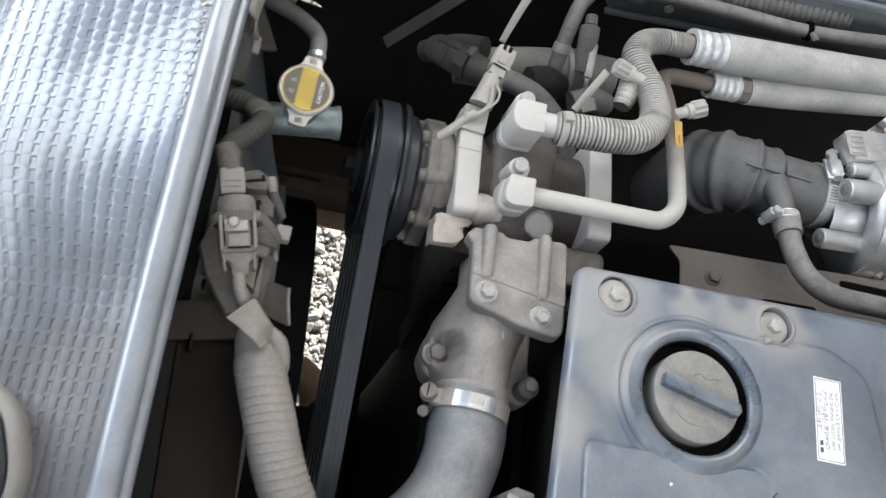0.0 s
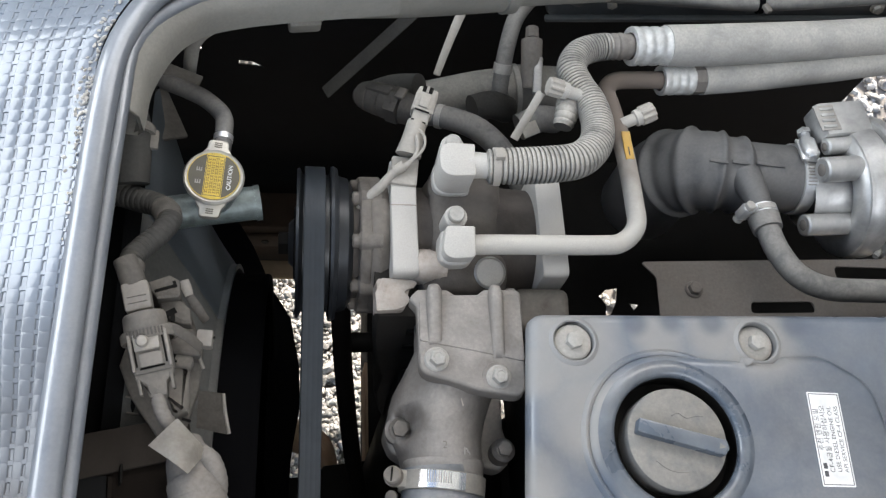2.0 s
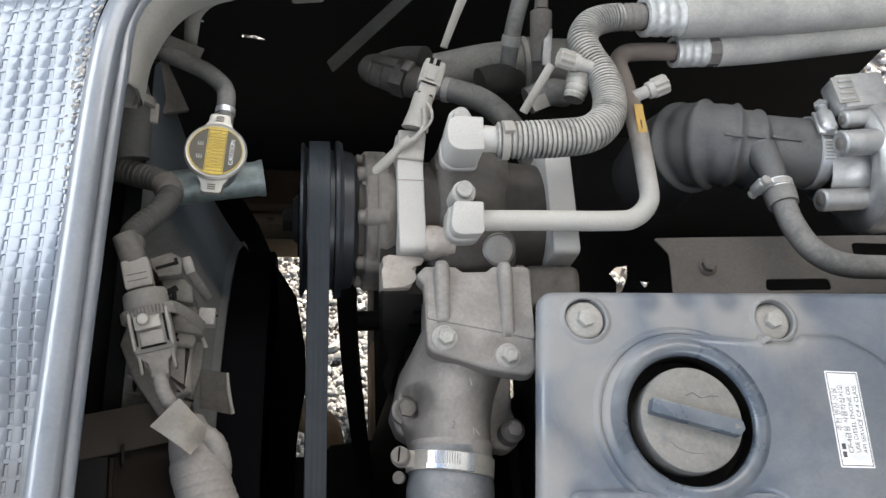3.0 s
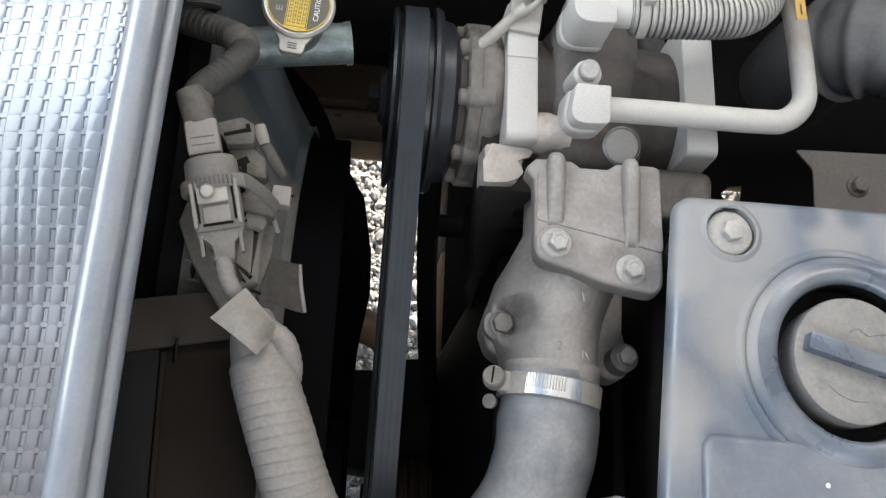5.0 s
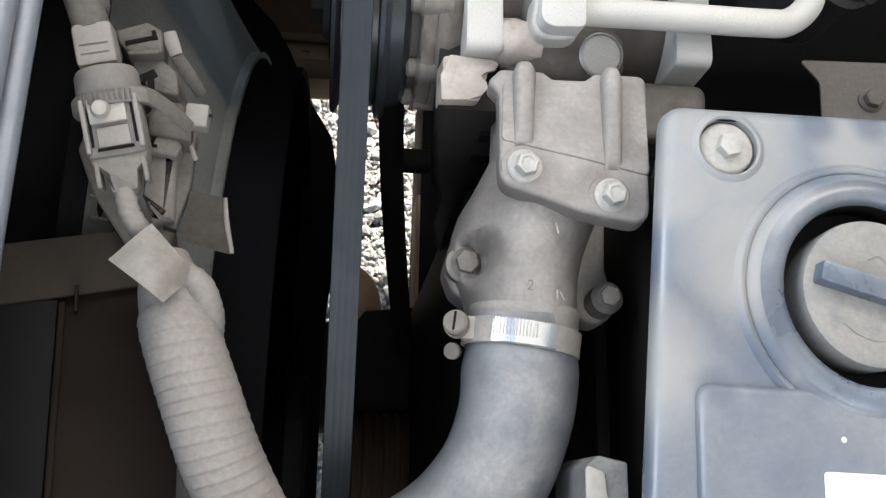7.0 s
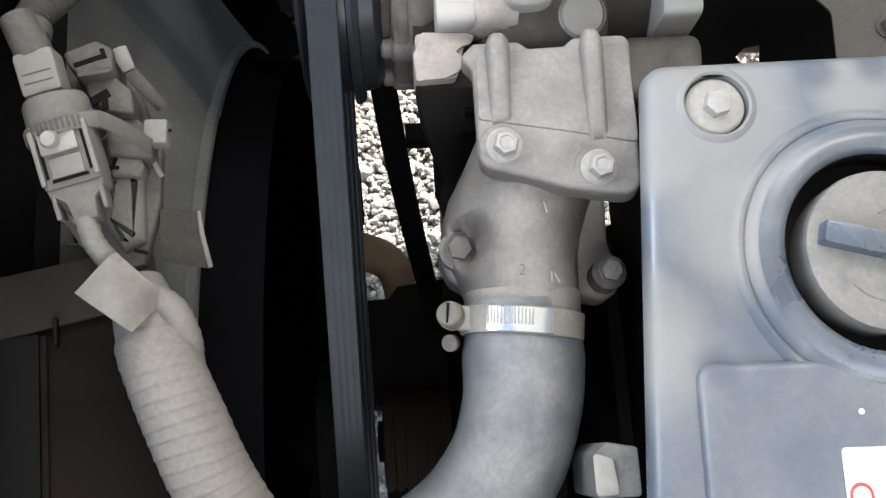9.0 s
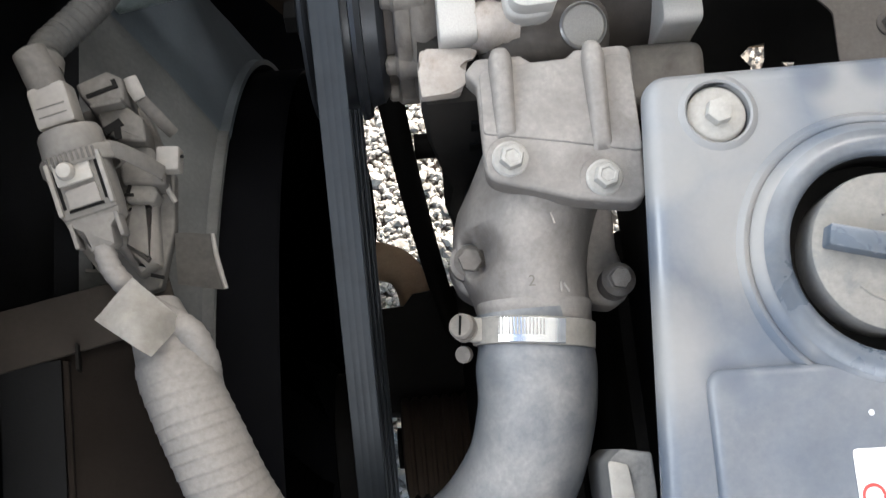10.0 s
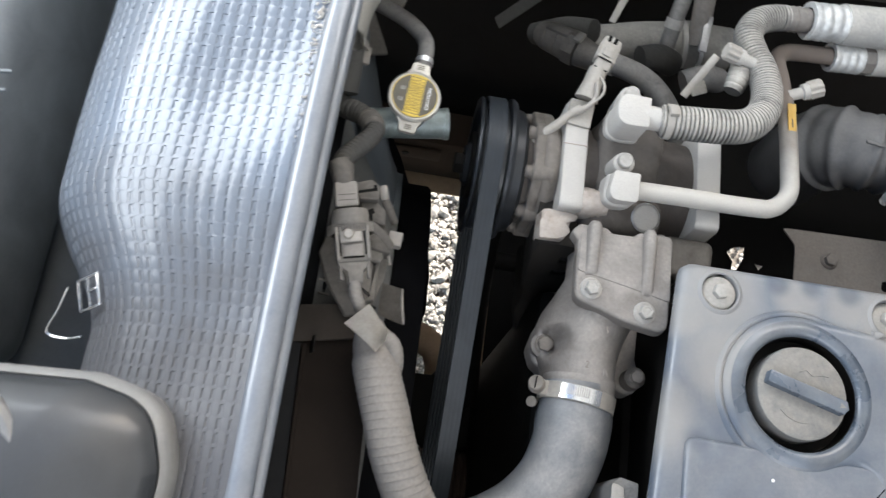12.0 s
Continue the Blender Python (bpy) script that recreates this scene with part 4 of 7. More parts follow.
def build_compressor():
    ob = thing("ac_compressor", (-0.06, AX_Y, AX_Z - 0.07), "dust-stained air-conditioning compressor with pale mounting ears", "compressor")
    ax = (1, 0, 0)
    part("case", lathe([(0, 0), (0.040, 0), (0.0440, 0.004), (0.0450, 0.030), (0.0485, 0.034), (0.0485, 0.112), (0.0520, 0.114), (0.0525, 0.124), (0.0500, 0.128), (0.0495, 0.140), (0.047, 0.168), (0, 0.168)], (-0.148, AX_Y, AX_Z), ax, 56), COMPRESSOR, ob)
    # front head: scalloped casting, fluted between its bolt lugs
    bm = bmesh.new()
    rings = []
    n = 128
    for x, r, f in ((-0.1390, 0.0300, 0.0), (-0.1390, 0.0485, 0.6), (-0.1378, 0.0508, 1.0), (-0.1310, 0.0516, 1.0), (-0.1300, 0.0506, 0.9), (-0.1290, 0.0518, 1.0), (-0.1225, 0.0526, 0.8), (-0.1180, 0.0505, 0.3), (-0.1160, 0.0495, 0.0)):
        ring = []
        for i in range(n):
            a = 2 * math.pi * i / n
            wave = 0.5 + 0.5 * math.cos(8 * (a - radians(22)))
            rr = r + f * (0.0036 * wave ** 1.5 - 0.0004)
            ring.append(bm.verts.new((x, AX_Y + rr * math.cos(a), AX_Z + rr * math.sin(a))))
        rings.append(ring)
    for a, b in zip(rings, rings[1:]):
        for i in range(n):
            bm.faces.new((a[i], a[(i + 1) % n], b[(i + 1) % n], b[i]))
    part("front_head", bm, HEAD_CAST, ob, "rough dusty cast front head", sharp=55)
    for i in range(8):
        a = radians(22 + i * 45)
        y, z = AX_Y + 0.0480 * math.cos(a), AX_Z + 0.0480 * math.sin(a)
        part("bolt_lug", rod((-0.1400, y, z), (-0.1200, y, z), 0.0082, seg=24, bevel=0.002), HEAD_CAST, ob)
        b = part("bolt", rod((-0.1455, y, z), (-0.1380, y, z), 0.0056, seg=20, bevel=0.0014), HEAD_CAST, ob)
        part("bolt_socket", rod((-0.1460, y, z), (-0.1450, y, z), 0.0030, seg=6, bevel=0.0), IRON, b)
    part("front_ear", x_plate(rounded_square(0.0500, 0.0570, 0.058, 0.007), -0.1160, -0.0955), FITTING, ob, "pale cast front mounting ear")
    part("ear_joint", box((-0.1057, AX_Y + 0.008, AX_Z + 0.0569), (0.0208, 0.0006, 0.0008), 0.0), RUST, ob)
    part("rear_ear", x_plate(rounded_square(0.0490, 0.0560, 0.060, 0.007), 0.0010, 0.0225), FITTING, ob, "pale cast rear mounting ear")
    part("rear_foot", box((0.004, AX_Y - 0.064, AX_Z + 0.010), (0.046, 0.036, 0.05), 0.008, (12, 0, 0), 3), HEAD_CAST, ob)
    part("rear_foot_bolt", rod((-0.0250, AX_Y - 0.057, AX_Z + 0.034), (-0.0180, AX_Y - 0.057, AX_Z + 0.034), 0.0055), BOLT, ob)
    # manifold: a saddle that swells round the two line blocks
    part("manifold", box((-0.0555, AX_Y + 0.006, AX_Z + 0.036), (0.058, 0.084, 0.038), 0.012, (8, 0, 0), 4), MANIFOLD, ob, "brown stained manifold block")
    part("manifold_shoulder", box((-0.0600, AX_Y - 0.040, AX_Z + 0.030), (0.072, 0.036, 0.042), 0.013, (14, 0, 0), 4), MANIFOLD, ob)
    part("manifold_boss", rod((-0.0705, 0.1530, 0.862), (-0.0690, 0.1500, 0.892), 0.0185, 0.0165, bevel=0.004), MANIFOLD, ob)
    part("stub", sweep([(-0.099, 0.083, 0.881), (-0.090, 0.083, 0.882), (-0.074, 0.083, 0.881)], [0.0120, 0.0142, 0.0118], 16, 28, lambda s, w: 0.0005 * math.sin(9 * w + s * 900)), RUST, ob, "rough brown stub")
    plug = part("plug", lathe([(0, -0.03), (0.0122, -0.03), (0.0122, -0.003), (0.0115, -0.001), (0.0100, 0), (0, 0)], (-0.0400, 0.0765, 0.8890), (0.05, -0.30, 1), 32), FITTING, ob, "dusty round relief plug")
    part("plug_rim", lathe([(0.0118, -0.0030), (0.0126, -0.0024), (0.0126, -0.0006), (0.0116, 0.0002)], (-0.0400, 0.0765, 0.8890), (0.05, -0.30, 1), 32), ALU_BRIGHT, plug)
    part("clutch_bearing_nose", rod((-0.19, AX_Y, AX_Z), (-0.14, AX_Y, AX_Z), 0.03), IRON, ob)


def build_fittings():
    up = thing("suction_fitting", (-0.07, 0.155, 0.88), "pale aluminium suction line block on the compressor", "pipe fitting")
    axis = (-0.03, -0.13, 1.0)
    m = Matrix.Translation((-0.0690, 0.1480, 0.9370)) @ frame_of(axis, (1, 0, 0)).to_4x4()
    poly = rounded([(-0.0140, -0.0140), (0.0130, -0.0128), (0.0130, 0.0128), (-0.0140, 0.0140)], [0.0135, 0.0025, 0.0015, 0.0105], 8)
    part("block", prism(poly, -0.052, 0.0, 0.0010, m, 2), FITTING, up)
    skirt = rounded([(-0.0155, -0.0155), (0.0142, -0.0140), (0.0142, 0.0140), (-0.0155, 0.0155)], [0.0150, 0.006, 0.006, 0.012], 8)
    part("base_ring", prism(skirt, -0.052, -0.036, 0.0030, m, 3), FITTING, up)
    part("bolt", moved(rod((-0.0030, 0.0150, -0.05), (-0.0030, 0.0150, -0.0010), 0.0062), m), BOLT, up)
    part("bolt_lug", moved(rod((-0.0030, 0.0140, -0.05), (-0.0030, 0.0140, -0.0080), 0.0092), m), FITTING, up)
    part("neck", sweep([(-0.060, 0.1490, 0.9270), (-0.048, 0.1480, 0.9285), (-0.038, 0.1465, 0.9300)], [0.0105, 0.0098, 0.0102], 8, 20), FITTING, up)
    lo = thing("discharge_fitting", (-0.066, 0.09, 0.87), "pale aluminium discharge line block on the compressor", "pipe fitting")
    m = Matrix.Translation((-0.0690, 0.0865, 0.9215)) @ frame_of((-0.03, -0.20, 1.0), (1, 0, 0)).to_4x4()
    poly = rounded([(-0.0135, -0.0130), (0.0122, -0.0115), (0.0122, 0.0125), (-0.0095, 0.0125)], [0.0125, 0.004, 0.002, 0.0030], 8)
    part("block", prism(poly, -0.040, 0.0, 0.0012, m, 2), FITTING, lo)
    skirt = rounded([(-0.0150, -0.0150), (0.0132, -0.0132), (0.0132, 0.0132), (-0.0120, 0.0132)], [0.0145, 0.010, 0.004, 0.005], 8)
    part("skirt", prism(skirt, -0.040, -0.014, 0.0040, m, 3), FITTING, lo)
    part("bolt", moved(rod((-0.0010, 0.0225, -0.035), (-0.0010, 0.0225, -0.0020), 0.0062), m), BOLT, lo)
    part("bolt_lug", moved(rod((-0.0010, 0.0215, -0.040), (-0.0010, 0.0215, -0.0085), 0.0095, 0.0088), m), FITTING, lo)


def ferrule(p0, p1, r, parent):
    """A crimped sleeve with three beads."""
    p0, p1 = Vector(p0), Vector(p1)
    h = (p1 - p0).length
    prof = [(r * 0.7, 0), (r * 0.98, 0), (r, h * 0.03)]
    for k in range(3):
        a = h * (0.14 + 0.27 * k)
        prof += [(r, a), (r * 0.945, a + h * 0.05), (r * 0.945, a + h * 0.11), (r, a + h * 0.16)]
    prof += [(r * 1.02, h * 0.96), (r * 0.98, h), (r * 0.7, h)]
    return part("crimp_sleeve", lathe(prof, p0, p1 - p0, 32), SLEEVE, parent, "bright crimped aluminium sleeve")


def cap_knob(at, axis, parent, r=0.0085):
    """A small fluted service cap on its neck."""
    at, ax = Vector(at), Vector(axis).normalized()
    part("service_neck", lathe([(0.005, -0.018), (0.0052, -0.006), (0.0072, -0.005), (0.0072, 0.0), (0.004, 0.0)], at, ax, 24), FITTING, parent)
    poly = []
    for i in range(36):
        rr = r * (1.0 if (i // 2) % 2 else 0.84)
        poly.append((rr * math.cos(2 * math.pi * i / 36), rr * math.sin(2 * math.pi * i / 36)))
    part("service_cap", prism(poly, 0, 0.0125, 0.001, place(at, ax), 1), CONNECTOR_LIGHT, parent, "grey fluted service cap")


def build_lines():
    # discharge pipe, bent twice, to the lower hose
    dp = thing("discharge_line", (0.06, 0.10, 0.89), "dusty aluminium refrigerant pipe bent twice into a rubber hose", "pipe")
    pts = [(-0.062, 0.0895, 0.9105), (-0.02, 0.0920, 0.9075), (0.045, 0.0950, 0.9035), (0.066, 0.1000, 0.8995), (0.0795, 0.1140, 0.899), (0.0815, 0.135, 0.8985), (0.0805, 0.185, 0.897), (0.0800, 0.235, 0.885), (0.0830, 0.262, 0.872), (0.0950, 0.281, 0.862), (0.118, 0.289, 0.856), (0.148, 0.2935, 0.852)]
    part("pipe", sweep(pts, [0.0078] * 7 + [0.0082] * 5, 110, 20), BROWNED, dp)
    part("sticker", box((0.0805, 0.186, 0.9058), (0.0075, 0.026, 0.0012), 0.0004, (2, 0, 2)), STICKER, dp, "small orange sticker")
    part("print_bar", box((0.0805, 0.1955, 0.9063), (0.0026, 0.0026, 0.0003), 0, (2, 0, 2)), INK, dp)
    part("print_bar", box((0.0805, 0.1800, 0.9068), (0.0010, 0.0080, 0.0003), 0, (2, 0, 2)), INK, dp)
    part("hose", sweep([(0.189, 0.2986, 0.850), (0.24, 0.306, 0.850), (0.32, 0.320, 0.850), (0.40, 0.335, 0.850), (0.52, 0.355, 0.848)], [0.0150, 0.0150, 0.0148, 0.0145, 0.0145], 40, 22), AC_HOSE, dp, "dusty black rubber hose")
    ferrule((0.146, 0.2930, 0.8522), (0.178, 0.2970, 0.8505), 0.0142, dp)
    part("sleeve_end", rod((0.176, 0.2968, 0.8505), (0.1905, 0.2988, 0.850), 0.0145, seg=8), ALU, dp)
    cap_knob((0.0985, 0.2190, 0.900), (0.90, 0.33, 0.25), dp)
    # suction line with split loom over it
    sl = thing("suction_line", (0.03, 0.16, 0.90), "refrigerant suction line in dusty corrugated loom with a wide rubber hose", "pipe")
    loom = [(-0.046, 0.1470, 0.9290), (-0.026, 0.1470, 0.9310), (0.004, 0.1495, 0.9315), (0.028, 0.1560, 0.929), (0.0455, 0.1740, 0.922), (0.0535, 0.1980, 0.914), (0.0535, 0.2250, 0.906), (0.0475, 0.2480, 0.899), (0.0455, 0.2700, 0.893), (0.0560, 0.2900, 0.888), (0.0720, 0.3000, 0.885), (0.0860, 0.3035, 0.884)]
    part("loom", sweep(loom, [0.0128, 0.0140, 0.0142, 0.0140, 0.0136, 0.0132, 0.0130, 0.0130, 0.0128, 0.0126, 0.0122, 0.0118], 860, 18, corrugated(0.0035, 0.0017)), LOOM, sl, "pale dusty corrugated loom")
    part("cable_tie", sweep([(-0.0415, 0.1470, 0.9292), (-0.0360, 0.1468, 0.9298)], 0.0146, 3, 24), CONNECTOR_LIGHT, sl)
    part("tie_lock", box((-0.0390, 0.1490, 0.9440), (0.0075, 0.0095, 0.006), 0.001, (-8, 0, 6)), CONNECTOR_LIGHT, sl)
    part("neck", sweep([(0.083, 0.3030, 0.8842), (0.098, 0.3052, 0.883), (0.112, 0.3072, 0.882)], [0.0112, 0.0122, 0.0105], 10, 20, lambda s, w: 0.0006 * math.sin(s * 900)), ALU, sl)
    ferrule((0.108, 0.3066, 0.8825), (0.146, 0.3115, 0.880), 0.0178, sl)
    part("hose", sweep([(0.143, 0.3112, 0.880), (0.21, 0.320, 0.877), (0.30, 0.334, 0.873), (0.385, 0.3480, 0.870), (0.52, 0.368, 0.865)], [0.0192, 0.0196, 0.0190, 0.0184, 0.0182], 40, 24), AC_HOSE, sl, "dusty wide rubber hose")
    cap_knob((0.0270, 0.2330, 0.913), (-0.96, 0.15, 0.2), sl, 0.0080)
    # second run of loom beside it
    part("side_loom", sweep([(0.0300, 0.208, 0.895), (0.0350, 0.222, 0.898), (0.0400, 0.240, 0.896), (0.0440, 0.258, 0.888)], [0.0085, 0.0105, 0.0105, 0.009], 40, 16, corrugated(0.005, 0.0006)), LOOM, sl)


# ---- pulleys and belt ----
PULLEYS = [(AX_Y, AX_Z, 0.0600), (-0.345, 0.650, 0.065)]


def build_belt_drive():
    x0, x1 = -0.1822, -0.1662
    # outer outline of the belt, as the hull of the pulleys
    pts = []
    for y, z, r in PULLEYS:
        for i in range(120):
            a = 2 * math.pi * i / 120
            pts.append((y + r * math.cos(a), z + r * math.sin(a)))
    pts = sorted(set(pts))
    def half(ps):
        h = []
        for p in ps:
            while len(h) > 1 and (h[-1][0] - h[-2][0]) * (p[1] - h[-2][1]) - (h[-1][1] - h[-2][1]) * (p[0] - h[-2][0]) <= 0:
                h.pop()
            h.append(p)
        return h
    hull = half(pts)[:-1] + half(pts[::-1])[:-1]
    dense = []
    for a, b in zip(hull, hull[1:] + hull[:1]):
        k = max(1, int(math.dist(a, b) / 0.02))
        dense += [(a[0] + (b[0] - a[0]) * i / k, a[1] + (b[1] - a[1]) * i / k) for i in range(k)]
    n = len(dense)
    # cross-section with three faint lengthwise lines on the back
    w = x1 - x0
    sec = [(0.0, -0.0024), (0.0, -0.0002), (0.0004, 0.0002)]
    for k in range(3):
        c = w * (0.27 + 0.235 * k)
        sec += [(c - 0.0004, 0.00022), (c, 0.00015), (c + 0.0004, 0.00022)]
    sec += [(w - 0.0004, 0.0002), (w, -0.0002), (w, -0.0024)]
    def band(section):
        bm = bmesh.new()
        rows = []
        for i in range(n):
            t = Vector(dense[(i + 1) % n]) - Vector(dense[i - 1])
            nn = Vector((t[1], -t[0])).normalized()
            rows.append([bm.verts.new((x0 + a, dense[i][0] + nn.x * (d + 0.0026), dense[i][1] + nn.y * (d + 0.0026))) for a, d in section])
        for i in range(n):
            a, b = rows[i], rows[(i + 1) % n]
            for k in range(len(section)):
                j = (k + 1) % len(section)
                bm.faces.new((a[k], a[j], b[j], b[k]))
        return bm
    ob = thing("drive_belt", (-0.174, -0.345, 0.585), "worn black ribbed drive belt round the engine pulleys", "belt")
    part("belt_back", band(sec), BELT, ob, sharp=20)
    for k in range(5):
        c = w * (0.12 + 0.19 * k)
        part("belt_rib", band([(c - 0.0015, -0.0022), (c + 0.0015, -0.0022), (c + 0.0006, -0.0042), (c - 0.0006, -0.0042)]), BELT, ob)
    for (y, z, r), nm, lab in zip(PULLEYS, ("compressor_pulley", "water_pump_pulley"), ("black compressor clutch pulley with flanged rim", "black water pump pulley")):
        p = thing(nm, (-0.17, y, z - r), lab, "pulley")
        prof = [(0, 0.006), (0.018, 0.006), (0.02, 0.002), (r - 0.012, 0.002), (r - 0.008, -0.004), (r + 0.0005, -0.004), (r + 0.0015, -0.002), (r + 0.0010, 0.0), (r - 0.001, 0.0010)]
        prof = [(a - 0.003 if 0.0 <= h <= 0.001 and a > r - 0.004 else a, h) for a, h in prof]
        prof += [(r - 0.004, 0.0215), (r + 0.003, 0.0225), (r + 0.0035, 0.025), (r + 0.0015, 0.028), (r - 0.004, 0.0285), (r - 0.006, 0.036), (r - 0.012, 0.040), (0.022, 0.040), (0, 0.04)]
        part("rim", lathe(prof, (x0 - 0.002, y, z), (1, 0, 0), 72), PULLEY, p)
        part("hub", lathe([(0, -0.012), (0.016, -0.012), (0.02, -0.008), (0.026, 0.006), (0.026, 0.04), (0, 0.04)], (x0, y, z), (1, 0, 0), 32), PULLEY, p)
        part("hub_nut", prism(ngon(6, 0.010), 0, 0.008, 0.001, place((x0 - 0.012, y, z), (-1, 0, 0))), IRON, p)


# ---- thermostat housing and top hose ----
def build_thermostat():
    ob = thing("thermostat_housing", (-0.07, -0.01, 0.84), "dusty grey cast coolant outlet housing beside the engine cover", "coolant housing")
    # top plate, leaning a little toward the hose
    poly = rounded([(-0.1070, 0.0470), (-0.1000, 0.0545), (-0.0780, 0.0540), (-0.0730, 0.0500), (-0.0560, 0.0500), (-0.0510, 0.0540), (-0.0235, 0.0540), (-0.0265, -0.0300), (-0.060, -0.0235), (-0.1010, -0.0095), (-0.1010, 0.0400)], [0.004, 0.004, 0.004, 0.003, 0.003, 0.004, 0.006, 0.010, 0.03, 0.010, 0.004], 5)
    m = Matrix.Translation((-0.0625, 0.012, 0.9120)) @ pose(0, 0, 0, -3, -3, 0) @ Matrix.Translation((0.0625, -0.012, 0))
    part("top_plate", prism(poly, -0.013, 0.0, 0.0026, m, 3), ALU, ob)
    part("raised_pad", prism(rounded([(-0.0990, 0.0480), (-0.0250, 0.0485), (-0.0255, -0.0035), (-0.0600, 0.0050), (-0.1000, 0.0135)], [0.006, 0.006, 0.003, 0.02, 0.003], 4), -0.002, 0.0009, 0.0009, m, 3), ALU, ob)
    # two fins with blunt noses, flat on their crests
    for x, ln, y, w in ((-0.0880, 0.046, 0.0335, 0.0066), (-0.0430, 0.056, 0.0275, 0.0062)):
        bm = bmesh.new()
        rows = []
        for k in range(17):
            f = k / 16
            yy = y + ln / 2 - ln * f
            rise = 0.0085 * min(1.0, (1 - f) / 0.85) ** 0.55 * min(1.0, f / 0.10 + 0.25) ** 0.5
            ww = w * (0.62 + 0.38 * min(1.0, f / 0.14)) * (1.0 - 0.25 * f)
            lean = -0.0010 * f
            rows.append([bm.verts.new((m @ V(x + lean + ww * a, yy, h * rise - 0.004 * (h <= 0))).to_tuple()) for a, h in ((-1.0, 0.0), (-0.92, 0.45), (-0.62, 0.86), (-0.34, 1.0), (0.34, 1.0), (0.62, 0.86), (0.92, 0.45), (1.0, 0.0))])
        for a, b in zip(rows, rows[1:]):
            for q in range(7):
                bm.faces.new((a[q], a[q + 1], b[q + 1], b[q]))
        bm.faces.new(rows[0])
        bm.faces.new(rows[-1][::-1])
        part("fin", bm, ALU, ob, sharp=60)
    for x, y, z in ((-0.0885, -0.0005, 0.9125), (-0.0455, -0.0145, 0.9155)):
        at = V(x, y, z - 0.003)
        part("bolt_seat", lathe([(0.0125, -0.002), (0.0115, 0.0010), (0.0098, 0.0014), (0.0, 0.0014)], at, (0.05, -0.05, 1), 32), ALU, ob)
        b = part("bolt", lathe([(0, 0), (0.0090, 0.001), (0.0090, 0.0026), (0.0080, 0.0036), (0, 0.0038)], at, (0.05, -0.05, 1), 30), BOLT, ob)
        part("bolt_head", lathe([(0.0060, 0.003), (0.0062, 0.0075), (0.0054, 0.0088), (0.0038, 0.0090), (0.0032, 0.0084), (0, 0.0084)], at, (0.05, -0.05, 1), 6), BOLT, b)
    # bolted flange that spreads to two lobes, rising toward the engine
    out = rounded([(-0.086, 0.022), (-0.1045, 0.000), (-0.1160, -0.0205), (-0.1210, -0.0380), (-0.1160, -0.0515), (-0.1050, -0.0590), (-0.0800, -0.0600), (-0.0500, -0.0640), (-0.0360, -0.0670), (-0.0280, -0.0630), (-0.0265, -0.0520), (-0.0310, -0.0360), (-0.0300, -0.0100), (-0.0340, 0.022)], [0.004, 0.012, 0.014, 0.012, 0.010, 0.008, 0.01, 0.01, 0.008, 0.008, 0.010, 0.010, 0.01, 0.004], 5)
    bm = prism(out, 0.828, 0.8500, 0.0045, seg=4)
    for v in bm.verts:
        v.co.z += 0.05 * (v.co.x + 0.109)
    part("flange", bm, ALU, ob, sharp=50)
    # swelling outlet body that narrows to the hose neck
    sec = [(0.045, -0.0960, -0.0270, 0.9000, 0.856), (0.022, -0.0970, -0.0290, 0.9030, 0.856), (0.004, -0.1060, -0.0320, 0.9040, 0.854), (-0.010, -0.1140, -0.0370, 0.9045, 0.852), (-0.022, -0.1175, -0.0420, 0.9030, 0.850), (-0.034, -0.1180, -0.0460, 0.9005, 0.848), (-0.046, -0.1150, -0.0485, 0.8970, 0.847), (-0.057, -0.1100, -0.0490, 0.8945, 0.846), (-0.068, -0.1075, -0.0490, 0.8930, 0.845)]
    bm = bmesh.new()
    rows = []
    for k in range(len(sec) * 4 - 3):
        c = sec[k // 4]
        d = sec[min(k // 4 + 1, len(sec) - 1)]
        f = (k % 4) / 4
        f = f * f * (3 - 2 * f)
        y, xl, xr, ht, zb = [p + (q - p) * f for p, q in zip(c, d)]
        row = []
        for q in range(37):
            w = math.pi * q / 36
            u = -math.cos(w)
            # steep on the engine side, a long shoulder toward the fan that ends at the neck
            soft = min(1.0, max(0.0, (y + 0.066) / 0.022))
            k_ = (2.25, 0.5) if u > 0 else (2.25 - 0.55 * soft, 0.5 + 0.22 * soft)
            shape = max(0.0, 1 - abs(u) ** k_[0]) ** k_[1]
            px_ = (xl + xr) / 2 + (xr - xl) / 2 * u
            z = zb + (ht - zb) * shape
            # hollow that clears the bolt on the shoulder
            clear = min(1.0, max(0.0, (math.hypot(px_ + 0.1096, y + 0.0368) - 0.0090) / 0.0045))
            z = min(z, 0.8585) + (z - min(z, 0.8585)) * clear * clear * (3 - 2 * clear)
            row.append(bm.verts.new((px_, y, z)))
        rows.append(row)
    for a, b in zip(rows, rows[1:]):
        for q in range(len(a) - 1):
            bm.faces.new((a[q], a[q + 1], b[q + 1], b[q]))
    part("body", bm, ALU, ob, sharp=60)
    part("neck", lathe([(0.0270, 0.0), (0.0290, 0.0), (0.0296, 0.002), (0.0290, 0.004), (0.0285, 0.030), (0.027, 0.030)], (-0.0795, -0.0630, 0.8640), (-0.05, -1, -0.05), 48), ALU, ob)
